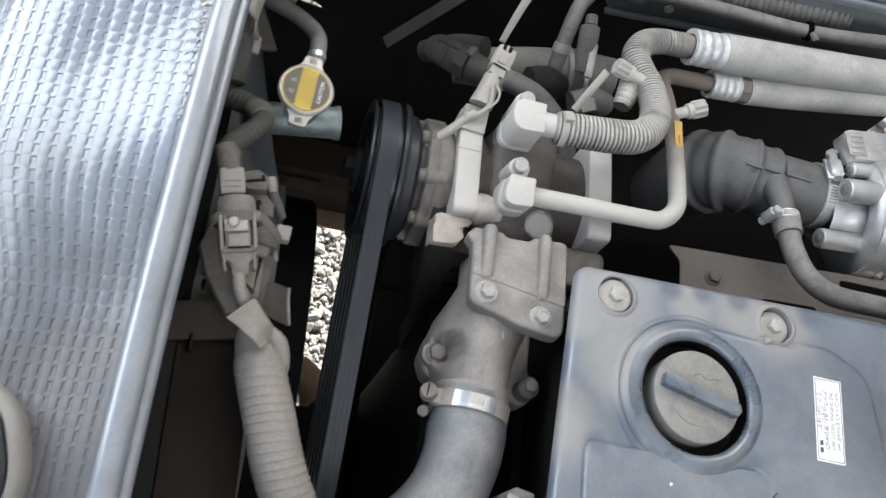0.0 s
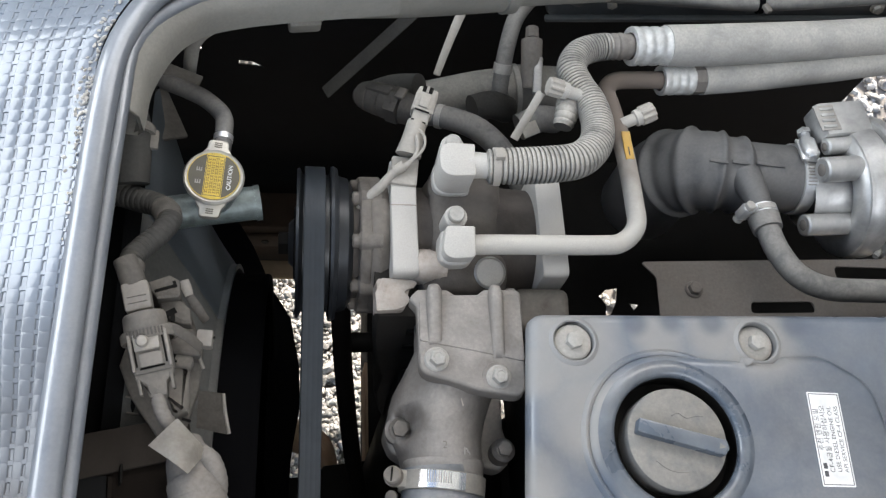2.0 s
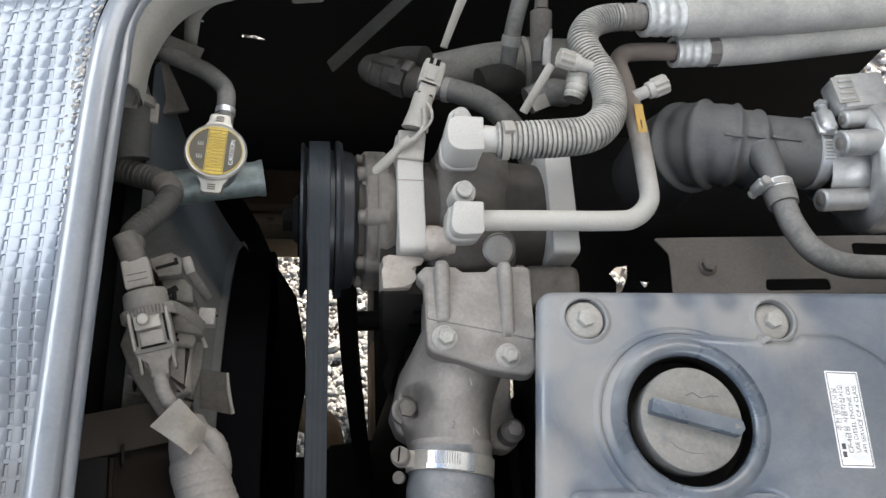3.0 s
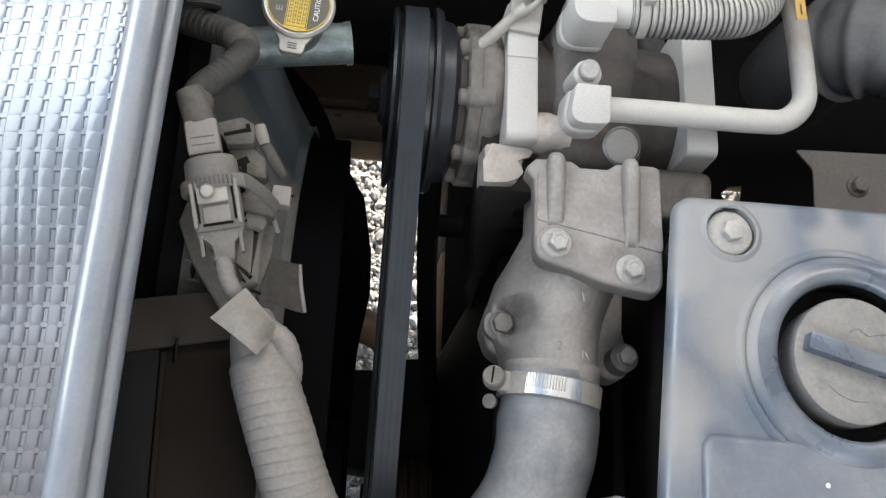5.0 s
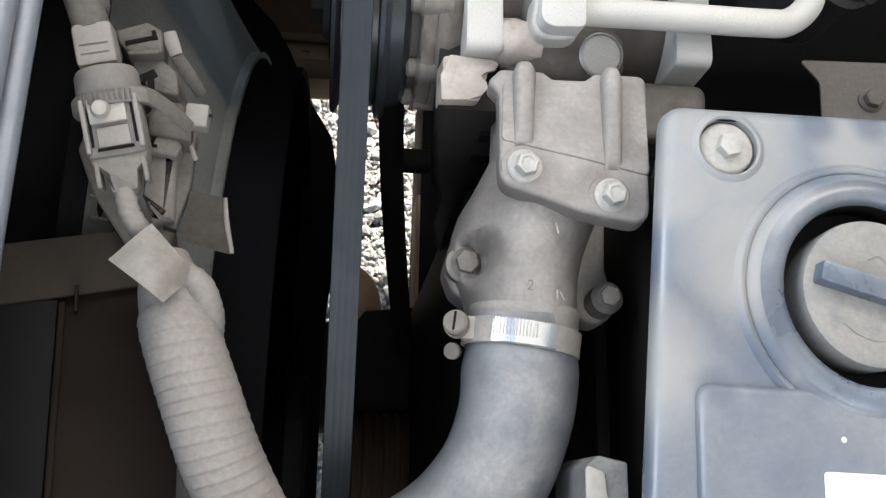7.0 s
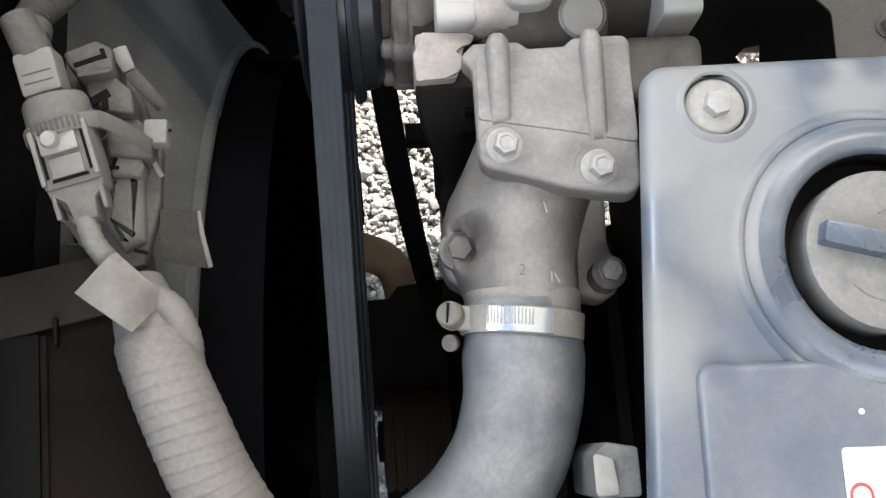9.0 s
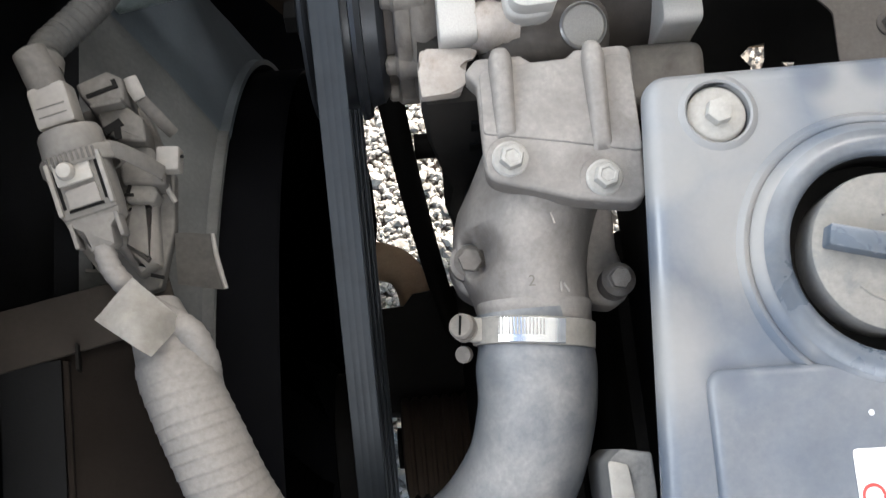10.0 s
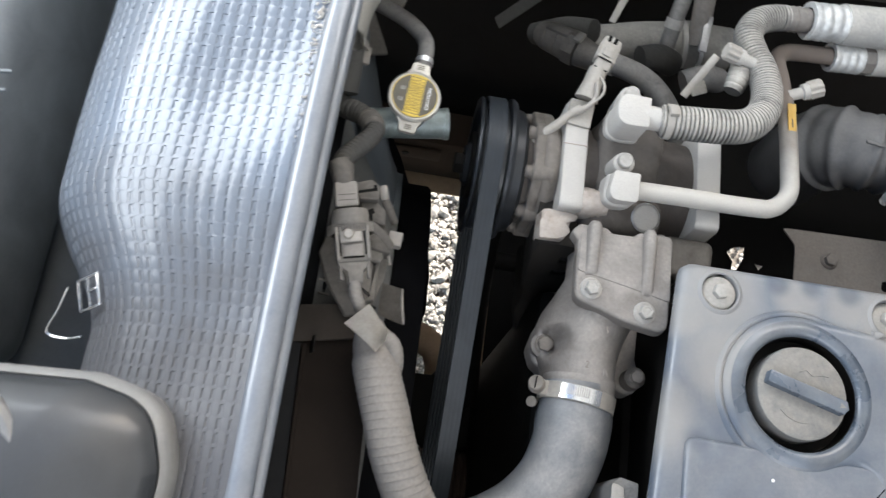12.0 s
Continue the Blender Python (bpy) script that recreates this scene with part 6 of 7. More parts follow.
def build_front_harness():
    d = Vector((0.0175, -0.0700, -0.0130)).normalized()   # along the connector, toward the tape
    m0 = Matrix.Translation((-0.2780, -0.0012, 0.9490))
    y = -d
    z = (Vector((0, 0, 1)) - y * y.z).normalized()
    x = y.cross(z)
    L = m0 @ Matrix((x, y, z)).transposed().to_4x4()
    ob = thing("harness_connector", (-0.266, -0.01, 0.95), "dusty grey electrical connector clipped on a bracket", "connector")

    def pc(name, c, s, bev=0.0012, mat=CONNECTOR, rot=(0, 0, 0), label=""):
        return part(name, moved(box(c, s, bev, rot), L), mat, ob, label)
    pc("housing", (0.000, -0.0075, -0.001), (0.0255, 0.0270, 0.016), 0.0030)
    part("shoulder", moved(prism(rounded([(-0.0125, -0.016), (-0.0115, -0.0235), (-0.0065, -0.0275), (-0.0055, -0.0360), (0.0055, -0.0360), (0.0065, -0.0275), (0.0115, -0.0235), (0.0125, -0.016)][::-1], 0.0015, 3), -0.007, 0.0050, 0.0015), L), CONNECTOR, ob)
    pc("housing_neck", (0.0, -0.0300, -0.002), (0.0110, 0.0160, 0.010), 0.003)
    part("collar", moved(lathe([(0, 0.018), (0.0125, 0.018), (0.0135, 0.016), (0.0138, 0.008), (0.0125, 0.006), (0, 0.006)], (0, 0, -0.001), (0, 1, 0), 28), L), CONNECTOR, ob)
    pc("rear_body", (-0.0015, 0.0290, 0.0), (0.0170, 0.0190, 0.015), 0.0022, CONNECTOR_MID)
    for k in range(2):
        pc("rear_groove", (-0.0015, 0.0245 + k * 0.004, 0.0076), (0.0120, 0.0006, 0.0004), 0, CARRIER)
    part("boot", moved(sweep([(-0.002, 0.037, 0), (-0.003, 0.045, 0), (-0.005, 0.056, 0)], [0.0078, 0.0080, 0.0074], 10, 20), L), CARRIER, ob)
    # knurled ring clamp
    ring = part("ring_clamp", moved(lathe([(0.0150, 0.0010), (0.0172, 0.0010), (0.0178, 0.0020), (0.0178, 0.0068), (0.0172, 0.0078), (0.0150, 0.0078)], (0.0005, 0, -0.0065), (0, 1, 0), 56), L), CONNECTOR, ob)
    for k in range(11):
        a = radians(58 + k * 7.2)
        part("knurl", moved(box((0.0005 + 0.0179 * math.cos(a), 0.0044, -0.0065 + 0.0179 * math.sin(a)), (0.0011, 0.0046, 0.0010), 0.0002, (0, 90 - math.degrees(a), 0)), L), CARRIER, ring)
    pc("latch_plate", (-0.001, -0.0010, 0.0082), (0.0155, 0.0110, 0.0022), 0.0008, CONNECTOR_LIGHT)
    part("latch_pin", moved(lathe([(0, 0), (0.0035, 0), (0.0040, 0.0025), (0.0030, 0.0048), (0, 0.0056)], (-0.0030, -0.0010, 0.0090), (0, 0, 1), 20), L), CONNECTOR_LIGHT, ob, "round pale latch pin")
    pc("lever", (0.000, -0.0125, 0.0078), (0.0135, 0.0085, 0.0016), 0.0005, CONNECTOR_MID)
    # near-black strips for the shade in the lever slot and rail gaps
    pc("lever_slot", (0.0, -0.0175, 0.0071), (0.0150, 0.0012, 0.0010), 0, IRON)
    for s in (-1, 1):
        pc("rail", (s * 0.0110, -0.0070, 0.0075), (0.0022, 0.0235, 0.0030), 0.0007, CONNECTOR_MID)
        pc("rail_gap", (s * 0.0090, -0.0060, 0.0072), (0.0011, 0.0200, 0.0010), 0, IRON)
        pc("foot", (s * 0.0098, -0.0275, 0.001), (0.0020, 0.0110, 0.009), 0.0006)
    # lead from the connector to the taped bundle
    ld = thing("connector_lead", (-0.25, -0.05, 0.96), "dusty taped lead running from the connector to the harness", "wire")
    part("lead", sweep([(-0.2705, -0.0340, 0.9440), (-0.2672, -0.0450, 0.9410), (-0.2580, -0.0570, 0.9350), (-0.2450, -0.0670, 0.9330), (-0.2365, -0.0740, 0.9330), (-0.2325, -0.0850, 0.9270), (-0.2320, -0.0950, 0.9180)], [0.0046, 0.0046, 0.0050, 0.0056, 0.0064, 0.0064, 0.0050], 50, 16, lambda s, w: 0.00030 * math.sin(s * 1500)), TAPE, ld)
    # taped conduit
    tc = thing("taped_harness", (-0.22, -0.13, 0.90), "thick harness wound in dusty cloth tape", "harness")
    def wrap(s, w):
        u = ((s + 0.0022 * math.sin(w + 0.6) + 0.0006 * math.sin(s * 190)) / 0.0057) % 1.0
        return 0.00050 * u ** 3 + 0.00030 * math.sin(5 * w + s * 60)
    part("core", sweep([(-0.2545, -0.058, 0.9215), (-0.2510, -0.072, 0.9240), (-0.2455, -0.090, 0.9250)], [0.0100, 0.0140, 0.0162], 30, 26), TAPE, tc)
    part("wrapping", sweep([(-0.2475, -0.083, 0.9248), (-0.2455, -0.090, 0.9250), (-0.2350, -0.118, 0.9220), (-0.2230, -0.148, 0.9150), (-0.2040, -0.180, 0.900), (-0.175, -0.215, 0.872), (-0.13, -0.26, 0.83)], [0.0152, 0.0166, 0.0172, 0.0175, 0.0175, 0.0175, 0.0175], 520, 26, wrap), TAPE, tc)
    fl = thing("tape_flag", (-0.244, -0.07, 0.96), "folded square flag of grey tape round the harness", "tape")
    bm = bmesh.new()
    quad = [V(-0.2572, -0.0498, 0.9465), V(-0.2393, -0.0677, 0.9400), V(-0.2479, -0.0850, 0.9580), V(-0.2729, -0.0667, 0.9480)]
    N = 10
    g = [[None] * (N + 1) for _ in range(N + 1)]
    for i in range(N + 1):
        for j in range(N + 1):
            u, w = i / N, j / N
            p = quad[0] * (1 - u) * (1 - w) + quad[1] * u * (1 - w) + quad[2] * u * w + quad[3] * (1 - u) * w
            p.z += 0.0045 * math.sin(math.pi * u) * math.sin(math.pi * w) - 0.006 * max(0, u - 0.78) / 0.22 + 0.0006 * math.sin(9 * u + 5 * w)
            g[i][j] = bm.verts.new(p)
    for i in range(N):
        for j in range(N):
            bm.faces.new((g[i][j], g[i + 1][j], g[i + 1][j + 1], g[i][j + 1]))
    bmesh.ops.solidify(bm, geom=bm.faces[:], thickness=0.0012)
    part("flag", bm, PAPER_TAPE, fl, sharp=60)
    # corrugated lead upward from the connector
    ch = thing("corrugated_lead", (-0.29, 0.09, 0.93), "dusty corrugated cable conduit curving behind the connector", "conduit")
    part("conduit", sweep([(-0.2925, 0.0470, 0.9530), (-0.2930, 0.0560, 0.9500), (-0.2885, 0.0660, 0.9440), (-0.2785, 0.0810, 0.9380), (-0.2745, 0.0970, 0.9280), (-0.2840, 0.1110, 0.9180), (-0.3000, 0.1190, 0.9120), (-0.3140, 0.1260, 0.908)], [0.0076, 0.0077, 0.0078, 0.0078, 0.0080, 0.0084, 0.0090, 0.010], 200, 18, corrugated(0.0042, 0.0005)), STRAP, ch)
    part("end_boot", sweep([(-0.2926, 0.0440, 0.9540), (-0.2925, 0.0500, 0.9525)], [0.0088, 0.0086], 4, 20), CARRIER, ch)
    part("tape_wrap", sweep([(-0.2752, 0.0940, 0.9300), (-0.2768, 0.1010, 0.9252), (-0.2810, 0.1080, 0.9200)], [0.0088, 0.0094, 0.0093], 12, 20, lambda s, w: 0.0004 * math.sin(s * 1800 + w)), CARRIER, ch, "dusty tape wound round the bend")
    sl = thing("rubber_sleeve", (-0.31, 0.17, 0.90), "dusty rubber sleeve and clamp behind the seal", "sleeve")
    part("sleeve", sweep([(-0.3050, 0.1280, 0.918), (-0.3070, 0.1480, 0.925), (-0.3100, 0.1720, 0.928), (-0.3180, 0.196, 0.925)], [0.0125, 0.0150, 0.0160, 0.015], 24, 22), STRAP, sl)
    part("band", sweep([(-0.3065, 0.1610, 0.927), (-0.3075, 0.1680, 0.9275)], 0.0172, 4, 24), CONNECTOR, sl)
    part("tab", box((-0.2925, 0.1600, 0.9280), (0.010, 0.016, 0.004), 0.0015, (0, 15, 0)), CONNECTOR, sl)
    # fuse carrier and bracket behind the connector
    br = thing("connector_bracket", (-0.25, 0.0, 0.88), "dusty moulded connector carrier with slots and latches", "bracket")
    def pb(name, c, s, bev=0.0014, rot=(0, 0, 0), mat=CARRIER, label=""):
        return part(name, box(c, s, bev, rot), mat, br, label)
    def block(name, plan, z0, z1, lean=(0, 0), bev=0.0016, mat=CARRIER, label=""):
        """A moulded block of a given plan, its top leaning a little."""
        cx, cy = sum(p[0] for p in plan) / len(plan), sum(p[1] for p in plan) / len(plan)
        bm = prism(rounded([(x - cx, y - cy) for x, y in plan], 0.0016, 3), z0 - z1, 0.0, bev, seg=3)
        return part(name, moved(bm, Matrix.Translation((cx, cy, z1)) @ pose(0, 0, 0, lean[0], lean[1], 0)), mat, br, label)
    block("back_plate", [(-0.3010, -0.0060), (-0.2920, -0.0270), (-0.2740, -0.0520), (-0.2560, -0.0480), (-0.2490, -0.0200), (-0.2480, 0.0060), (-0.2580, 0.0330), (-0.2680, 0.0470), (-0.2900, 0.0400)], 0.905, 0.9130, (3, 4))
    block("cell", [(-0.2840, 0.0430), (-0.2700, 0.0490), (-0.2630, 0.0450), (-0.2620, 0.0340), (-0.2755, 0.0305), (-0.2815, 0.0370)], 0.914, 0.9400, (-3, 3))
    block("cell", [(-0.2765, 0.0315), (-0.2625, 0.0330), (-0.2555, 0.0270), (-0.2540, 0.0150), (-0.2665, 0.0165), (-0.2740, 0.0240)], 0.914, 0.9350, (-3, 5))
    block("cell_step", [(-0.2690, 0.0160), (-0.2540, 0.0150), (-0.2480, 0.0080), (-0.2475, -0.0040), (-0.2670, -0.0020)], 0.914, 0.9290, (0, 6))
    block("cell", [(-0.2655, 0.0030), (-0.2555, 0.0025), (-0.2520, -0.0060), (-0.2540, -0.0110), (-0.2665, -0.0100)], 0.912, 0.9260, (2, 6), 0.0016, CONNECTOR)
    block("cover", [(-0.2700, -0.0080), (-0.2545, -0.0065), (-0.2535, -0.0390), (-0.2630, -0.0440), (-0.2730, -0.0300)], 0.908, 0.9200, (6, 6), 0.0050, CONNECTOR, "smooth dusty cover below the cells")
    # latch slots, drawn on the blocks as near-black inlays for the shade inside them
    for c, sz, turn in (((-0.2722, 0.0385, 0.9402), (0.0135, 0.0020, 0.0012), 20), ((-0.2662, 0.0418, 0.9402), (0.0020, 0.0045, 0.0012), 20), ((-0.2685, 0.0232, 0.9352), (0.0085, 0.0040, 0.0014), 32), ((-0.2665, 0.0200, 0.9352), (0.0030, 0.0060, 0.0014), 8), ((-0.2640, -0.0020, 0.9266), (0.0016, 0.0085, 0.0012), -18), ((-0.2648, -0.0068, 0.9262), (0.0042, 0.0016, 0.0012), -4), ((-0.2550, -0.0440, 0.9185), (0.0060, 0.0016, 0.0012), -16)):
        pb("slot", c, sz, 0, (0, 4, turn), IRON)
    block("web", [(-0.2770, 0.0320), (-0.2630, 0.0345), (-0.2625, 0.0322), (-0.2765, 0.0300)], 0.914, 0.9420, (0, 3), 0.0006)
    part("latch_bar", sweep([(-0.2500, 0.0000, 0.9200), (-0.2485, -0.0045, 0.9195), (-0.2465, -0.0090, 0.9170)], 0.0013, 8, 8), CONNECTOR_MID, br)
    part("strap", sweep([(-0.2690, 0.0075, 0.9530), (-0.2620, 0.0065, 0.9500), (-0.2540, 0.0035, 0.9420), (-0.2475, 0.0005, 0.9320)], [0.0034, 0.0036, 0.0036, 0.0032], 24, 14, None, True, 0.30), CARRIER, br, "moulded strap from the ring clamp")
    part("arm", sweep([(-0.2612, 0.0470, 0.9340), (-0.2595, 0.0420, 0.9330), (-0.2575, 0.0375, 0.9310)], [0.0032, 0.0036, 0.0030], 10, 10, None, True, 0.6), CONNECTOR_MID, br)
    part("arm_root", sweep([(-0.2578, 0.0380, 0.9290), (-0.2530, 0.0320, 0.9240), (-0.2475, 0.0260, 0.9140)], [0.0030, 0.0034, 0.0030], 12, 10, None, True, 0.5), CARRIER, br)
    pb("end_clip", (-0.2458, 0.0078, 0.9270), (0.0105, 0.0115, 0.0090), 0.0012, (0, 0, -3), CONNECTOR_MID, "pale square end clip")
    pb("clip_pin", (-0.2405, 0.0086, 0.9290), (0.0030, 0.0012, 0.0012), 0, (0, 0, 0), IRON)
    lad = pb("ladder", (-0.2985, -0.0300, 0.890), (0.0120, 0.050, 0.006), 0.001, (0, 0, -8), DARK_SHEET)
    for k in range(4):
        part("rung", box((-0.2960 + 0.0015 * k, -0.0110 - 0.011 * k, 0.8940), (0.0080, 0.0014, 0.0020), 0.0003, (0, 0, -8)), CONNECTOR, lad)
    # curled sheet flap that flares at its free corner
    bm = bmesh.new()
    rows = []
    for i in range(13):
        a = i / 12
        row = []
        for j in range(5):
            w = j / 4
            row.append(bm.verts.new((-0.2500 + 0.0160 * a + 0.0040 * a * a * w * w, -0.0215 - 0.0240 * w - 0.003 * a * w * w, 0.9080 - 0.010 * a * a - 0.004 * w + 0.0075 * max(0.0, a - 0.72) ** 0.8)))
        rows.append(row)
    for a, b in zip(rows, rows[1:]):
        for j in range(4):
            bm.faces.new((a[j], a[j + 1], b[j + 1], b[j]))
    bmesh.ops.solidify(bm, geom=bm.faces[:], thickness=0.0015)
    flap = part("flap", bm, CARRIER, br, "curled sheet flap")
    # bright edge of the curl, put in as an added paler bead
    part("flap_edge", sweep([(-0.2338, -0.0215, 0.9010), (-0.2325, -0.0330, 0.8990), (-0.2292, -0.0480, 0.8968)], [0.0010, 0.0013, 0.0012], 10, 8), CONNECTOR_MID, flap)


# ---- hoses and pipes behind the compressor ----
def build_back_pipes():
    bp = thing("coolant_pipe", (-0.02, 0.35, 0.70), "dusty grey coolant pipe behind the compressor", "pipe")
    part("pipe", sweep([(-0.085, 0.348, 0.712), (-0.05, 0.351, 0.717), (0.0, 0.3580, 0.725), (0.05, 0.3640, 0.730), (0.095, 0.366, 0.730)], [0.020, 0.022, 0.024, 0.024, 0.024], 40, 24), PIPE_GREY, bp)
    part("sleeve", sweep([(0.036, 0.3620, 0.7285), (0.062, 0.3650, 0.7300)], 0.0265, 6, 28), PIPE_GREY, bp)
    part("band", sweep([(0.0555, 0.3642, 0.7296), (0.0600, 0.3648, 0.7299)], 0.0275, 3, 28), STEEL, bp)
    part("band", sweep([(0.0375, 0.3622, 0.7286), (0.0425, 0.3628, 0.7290)], 0.0275, 3, 28), BOLT, bp)
    tee = thing("coolant_valve", (0.052, 0.37, 0.74), "dusty upright valve on the coolant pipe", "valve")
    part("body", sweep([(0.0510, 0.3500, 0.748), (0.0520, 0.372, 0.760), (0.0530, 0.398, 0.768)], [0.0105, 0.0110, 0.0115], 14, 16), ALU, tee)
    part("screw", sweep([(0.0532, 0.400, 0.769), (0.0538, 0.412, 0.7715)], [0.0075, 0.0070], 5, 8), ALU, tee)
    part("lever", box((0.0560, 0.3560, 0.765), (0.0090, 0.042, 0.004), 0.001, (10, 0, -6)), ALU_BRIGHT, tee)
    vh = thing("vacuum_hose", (0.02, 0.38, 0.76), "thin dusty rubber hose curving over the coolant pipe", "hose")
    part("hose", sweep([(0.105, 0.440, 0.790), (0.078, 0.438, 0.800), (0.052, 0.428, 0.805), (0.028, 0.398, 0.805), (0.0170, 0.365, 0.795), (0.0135, 0.340, 0.775), (0.0130, 0.322, 0.755)], [0.0088, 0.0088, 0.0088, 0.0085, 0.0085, 0.0085, 0.0085], 60, 16), RUBBER, vh)
    part("clip", sweep([(0.0145, 0.352, 0.787), (0.0138, 0.345, 0.780)], 0.0098, 3, 20), BOLT, vh)
    part("end", sweep([(0.0132, 0.330, 0.764), (0.0135, 0.318, 0.748)], 0.0105, 4, 16), BOLT, vh)
    cb = thing("cable_run", (0.25, 0.39, 0.86), "dusty grey cable tied along the far side of the bay", "cable")
    part("cable", sweep([(0.060, 0.408, 0.830), (0.11, 0.398, 0.846), (0.18, 0.388, 0.858), (0.26, 0.380, 0.868), (0.36, 0.386, 0.878), (0.52, 0.40, 0.89)], [0.0085, 0.0080, 0.0075, 0.0072, 0.0070, 0.0068], 60, 14), RUBBER, cb)
    part("tie", sweep([(0.2555, 0.3805, 0.8675), (0.2605, 0.3802, 0.8682)], 0.0100, 3, 18), BLACK, cb)
    part("tie_end", box((0.2600, 0.3690, 0.8740), (0.0060, 0.0100, 0.005), 0.001, (0, 0, 20)), CONNECTOR, cb)
    ribbed = thing("loom_run", (0.1, 0.43, 0.80), "dusty corrugated loom along the bulkhead", "conduit")
    part("loom", sweep([(-0.02, 0.455, 0.79), (0.05, 0.450, 0.80), (0.12, 0.445, 0.812), (0.20, 0.445, 0.82), (0.34, 0.45, 0.83)], 0.0155, 160, 16, corrugated(0.0075, 0.0012)), RUBBER, ribbed)
    # strap that runs down into the dark, and a thin rod
    st = thing("flat_strap", (-0.1, 0.41, 0.68), "flat dusty strap running down behind the compressor", "strap")
    part("strap", sweep([(-0.025, 0.455, 0.805), (-0.055, 0.440, 0.775), (-0.085, 0.425, 0.745), (-0.125, 0.405, 0.705), (-0.160, 0.3875, 0.670)], 0.0080, 30, 10, None, True, 0.25), STRAP, st)
    rd = thing("thin_rod", (-0.045, 0.35, 0.80), "thin pale flat rod behind the compressor", "rod")
    part("rod", sweep([(-0.030, 0.392, 0.820), (-0.045, 0.357, 0.806), (-0.0565, 0.327, 0.796)], [0.0050, 0.0042, 0.0036], 14, 10, None, True, 0.45), CONNECTOR_LIGHT, rd)
    cw = thing("cap_wire", (0.0, 0.22, 0.88), "thin dusty tie strap below the service cap", "strap")
    part("strip", sweep([(0.0130, 0.2370, 0.9020), (0.0030, 0.2220, 0.890), (-0.0080, 0.2050, 0.878)], 0.0036, 12, 8, None, True, 0.4), CONNECTOR_LIGHT, cw)
    # sensor plugs and the hose that crosses to the compressor
    sn = thing("pressure_sensor", (-0.11, 0.28, 0.80), "dark dusty sensor plug on a hose", "sensor")
    part("body", sweep([(-0.132, 0.297, 0.803), (-0.124, 0.291, 0.807), (-0.110, 0.283, 0.812), (-0.098, 0.275, 0.817)], [0.0100, 0.0145, 0.0158, 0.0155], 60, 22, lambda s, w: -0.0009 if (s * 1000) % 13 < 2 else 0.0), CARRIER, sn)
    part("key_rib", box((-0.1160, 0.2865, 0.8255), (0.026, 0.009, 0.006), 0.0015, (0, -22, -32)), CARRIER, sn)
    part("nut", sweep([(-0.104, 0.2785, 0.8150), (-0.094, 0.2725, 0.8185)], 0.0172, 4, 6), CARRIER, sn)
    part("lock_tab", box((-0.0970, 0.2760, 0.8345), (0.008, 0.012, 0.004), 0.001, (0, -20, -32)), CONNECTOR, sn)
    part("collar", sweep([(-0.092, 0.271, 0.819), (-0.072, 0.259, 0.826)], [0.0150, 0.0120], 6, 18), CARRIER, sn)
    hx = thing("crossing_hose", (-0.03, 0.25, 0.80), "dusty rubber hose crossing behind the suction fitting", "hose")
    part("hose", sweep([(-0.078, 0.2630, 0.824), (-0.055, 0.2540, 0.832), (-0.030, 0.2460, 0.830), (-0.010, 0.2330, 0.824), (0.006, 0.2150, 0.815), (0.02, 0.190, 0.80)], [0.0100, 0.0105, 0.0110, 0.0110, 0.0105, 0.010], 50, 18), RUBBER, hx)
    part("clip", sweep([(-0.064, 0.2575, 0.829), (-0.059, 0.2555, 0.8305)], 0.0112, 3, 20), BOLT, hx)
    for i, (a, b, r) in enumerate((((-0.075, 0.31, 0.80), (-0.125, 0.335, 0.74), 0.012), ((-0.02, 0.30, 0.78), (0.02, 0.315, 0.76), 0.014), ((0.02, 0.268, 0.80), (0.06, 0.285, 0.79), 0.013))):
        part("short_hose", sweep([a, tuple((p + q) / 2 + (0.008 if k == 2 else 0) for k, (p, q) in enumerate(zip(a, b))), b], r, 16, 16), STRAP if i < 2 else RUBBER, hx)
    part("metal_tab", box((0.012, 0.226, 0.862), (0.018, 0.012, 0.0016), 0.0005, (20, 10, 30)), CONNECTOR_LIGHT, hx)
    # clutch lead with its white plug
    cl = thing("clutch_lead", (-0.10, 0.19, 0.88), "pale plug and twisted lead of the compressor clutch", "connector")
    turn = (8, 4, -17)
    part("plug", box((-0.0880, 0.2165, 0.9080), (0.0165, 0.0215, 0.0150), 0.0022, turn, 3), CONNECTOR_LIGHT, cl)
    part("plug_front", box((-0.0925, 0.2010, 0.9065), (0.0140, 0.0110, 0.0130), 0.0020, turn, 3), CONNECTOR_LIGHT, cl)
    part("plug_collar", box((-0.0907, 0.2068, 0.9075), (0.0172, 0.0030, 0.0158), 0.0010, turn), CONNECTOR_LIGHT, cl)
    # plug slot and gaps are near-black inlays that hold their shade
    part("plug_slot", box((-0.0860, 0.2235, 0.9160), (0.0085, 0.0055, 0.0020), 0, turn), IRON, cl)
    part("slot_bar", box((-0.0860, 0.2235, 0.9168), (0.0022, 0.0060, 0.0014), 0.0004, turn), CONNECTOR_LIGHT, cl)
    part("plug_latch", box((-0.0893, 0.2120, 0.9165), (0.0075, 0.0100, 0.0026), 0.0007, turn), CONNECTOR_LIGHT, cl)
    for p in ((-0.0915, 0.2045, 0.9150), (-0.0945, 0.1955, 0.9135)):
        part("plug_gap", box(p, (0.0120, 0.0009, 0.0012), 0.0, turn), IRON, cl)
    for sx in (-1, 1):
        part("plug_rail", box((-0.0887 + sx * 0.0078, 0.2140 - sx * 0.0022, 0.9105), (0.0016, 0.0180, 0.0060), 0.0005, turn), CONNECTOR_LIGHT, cl)
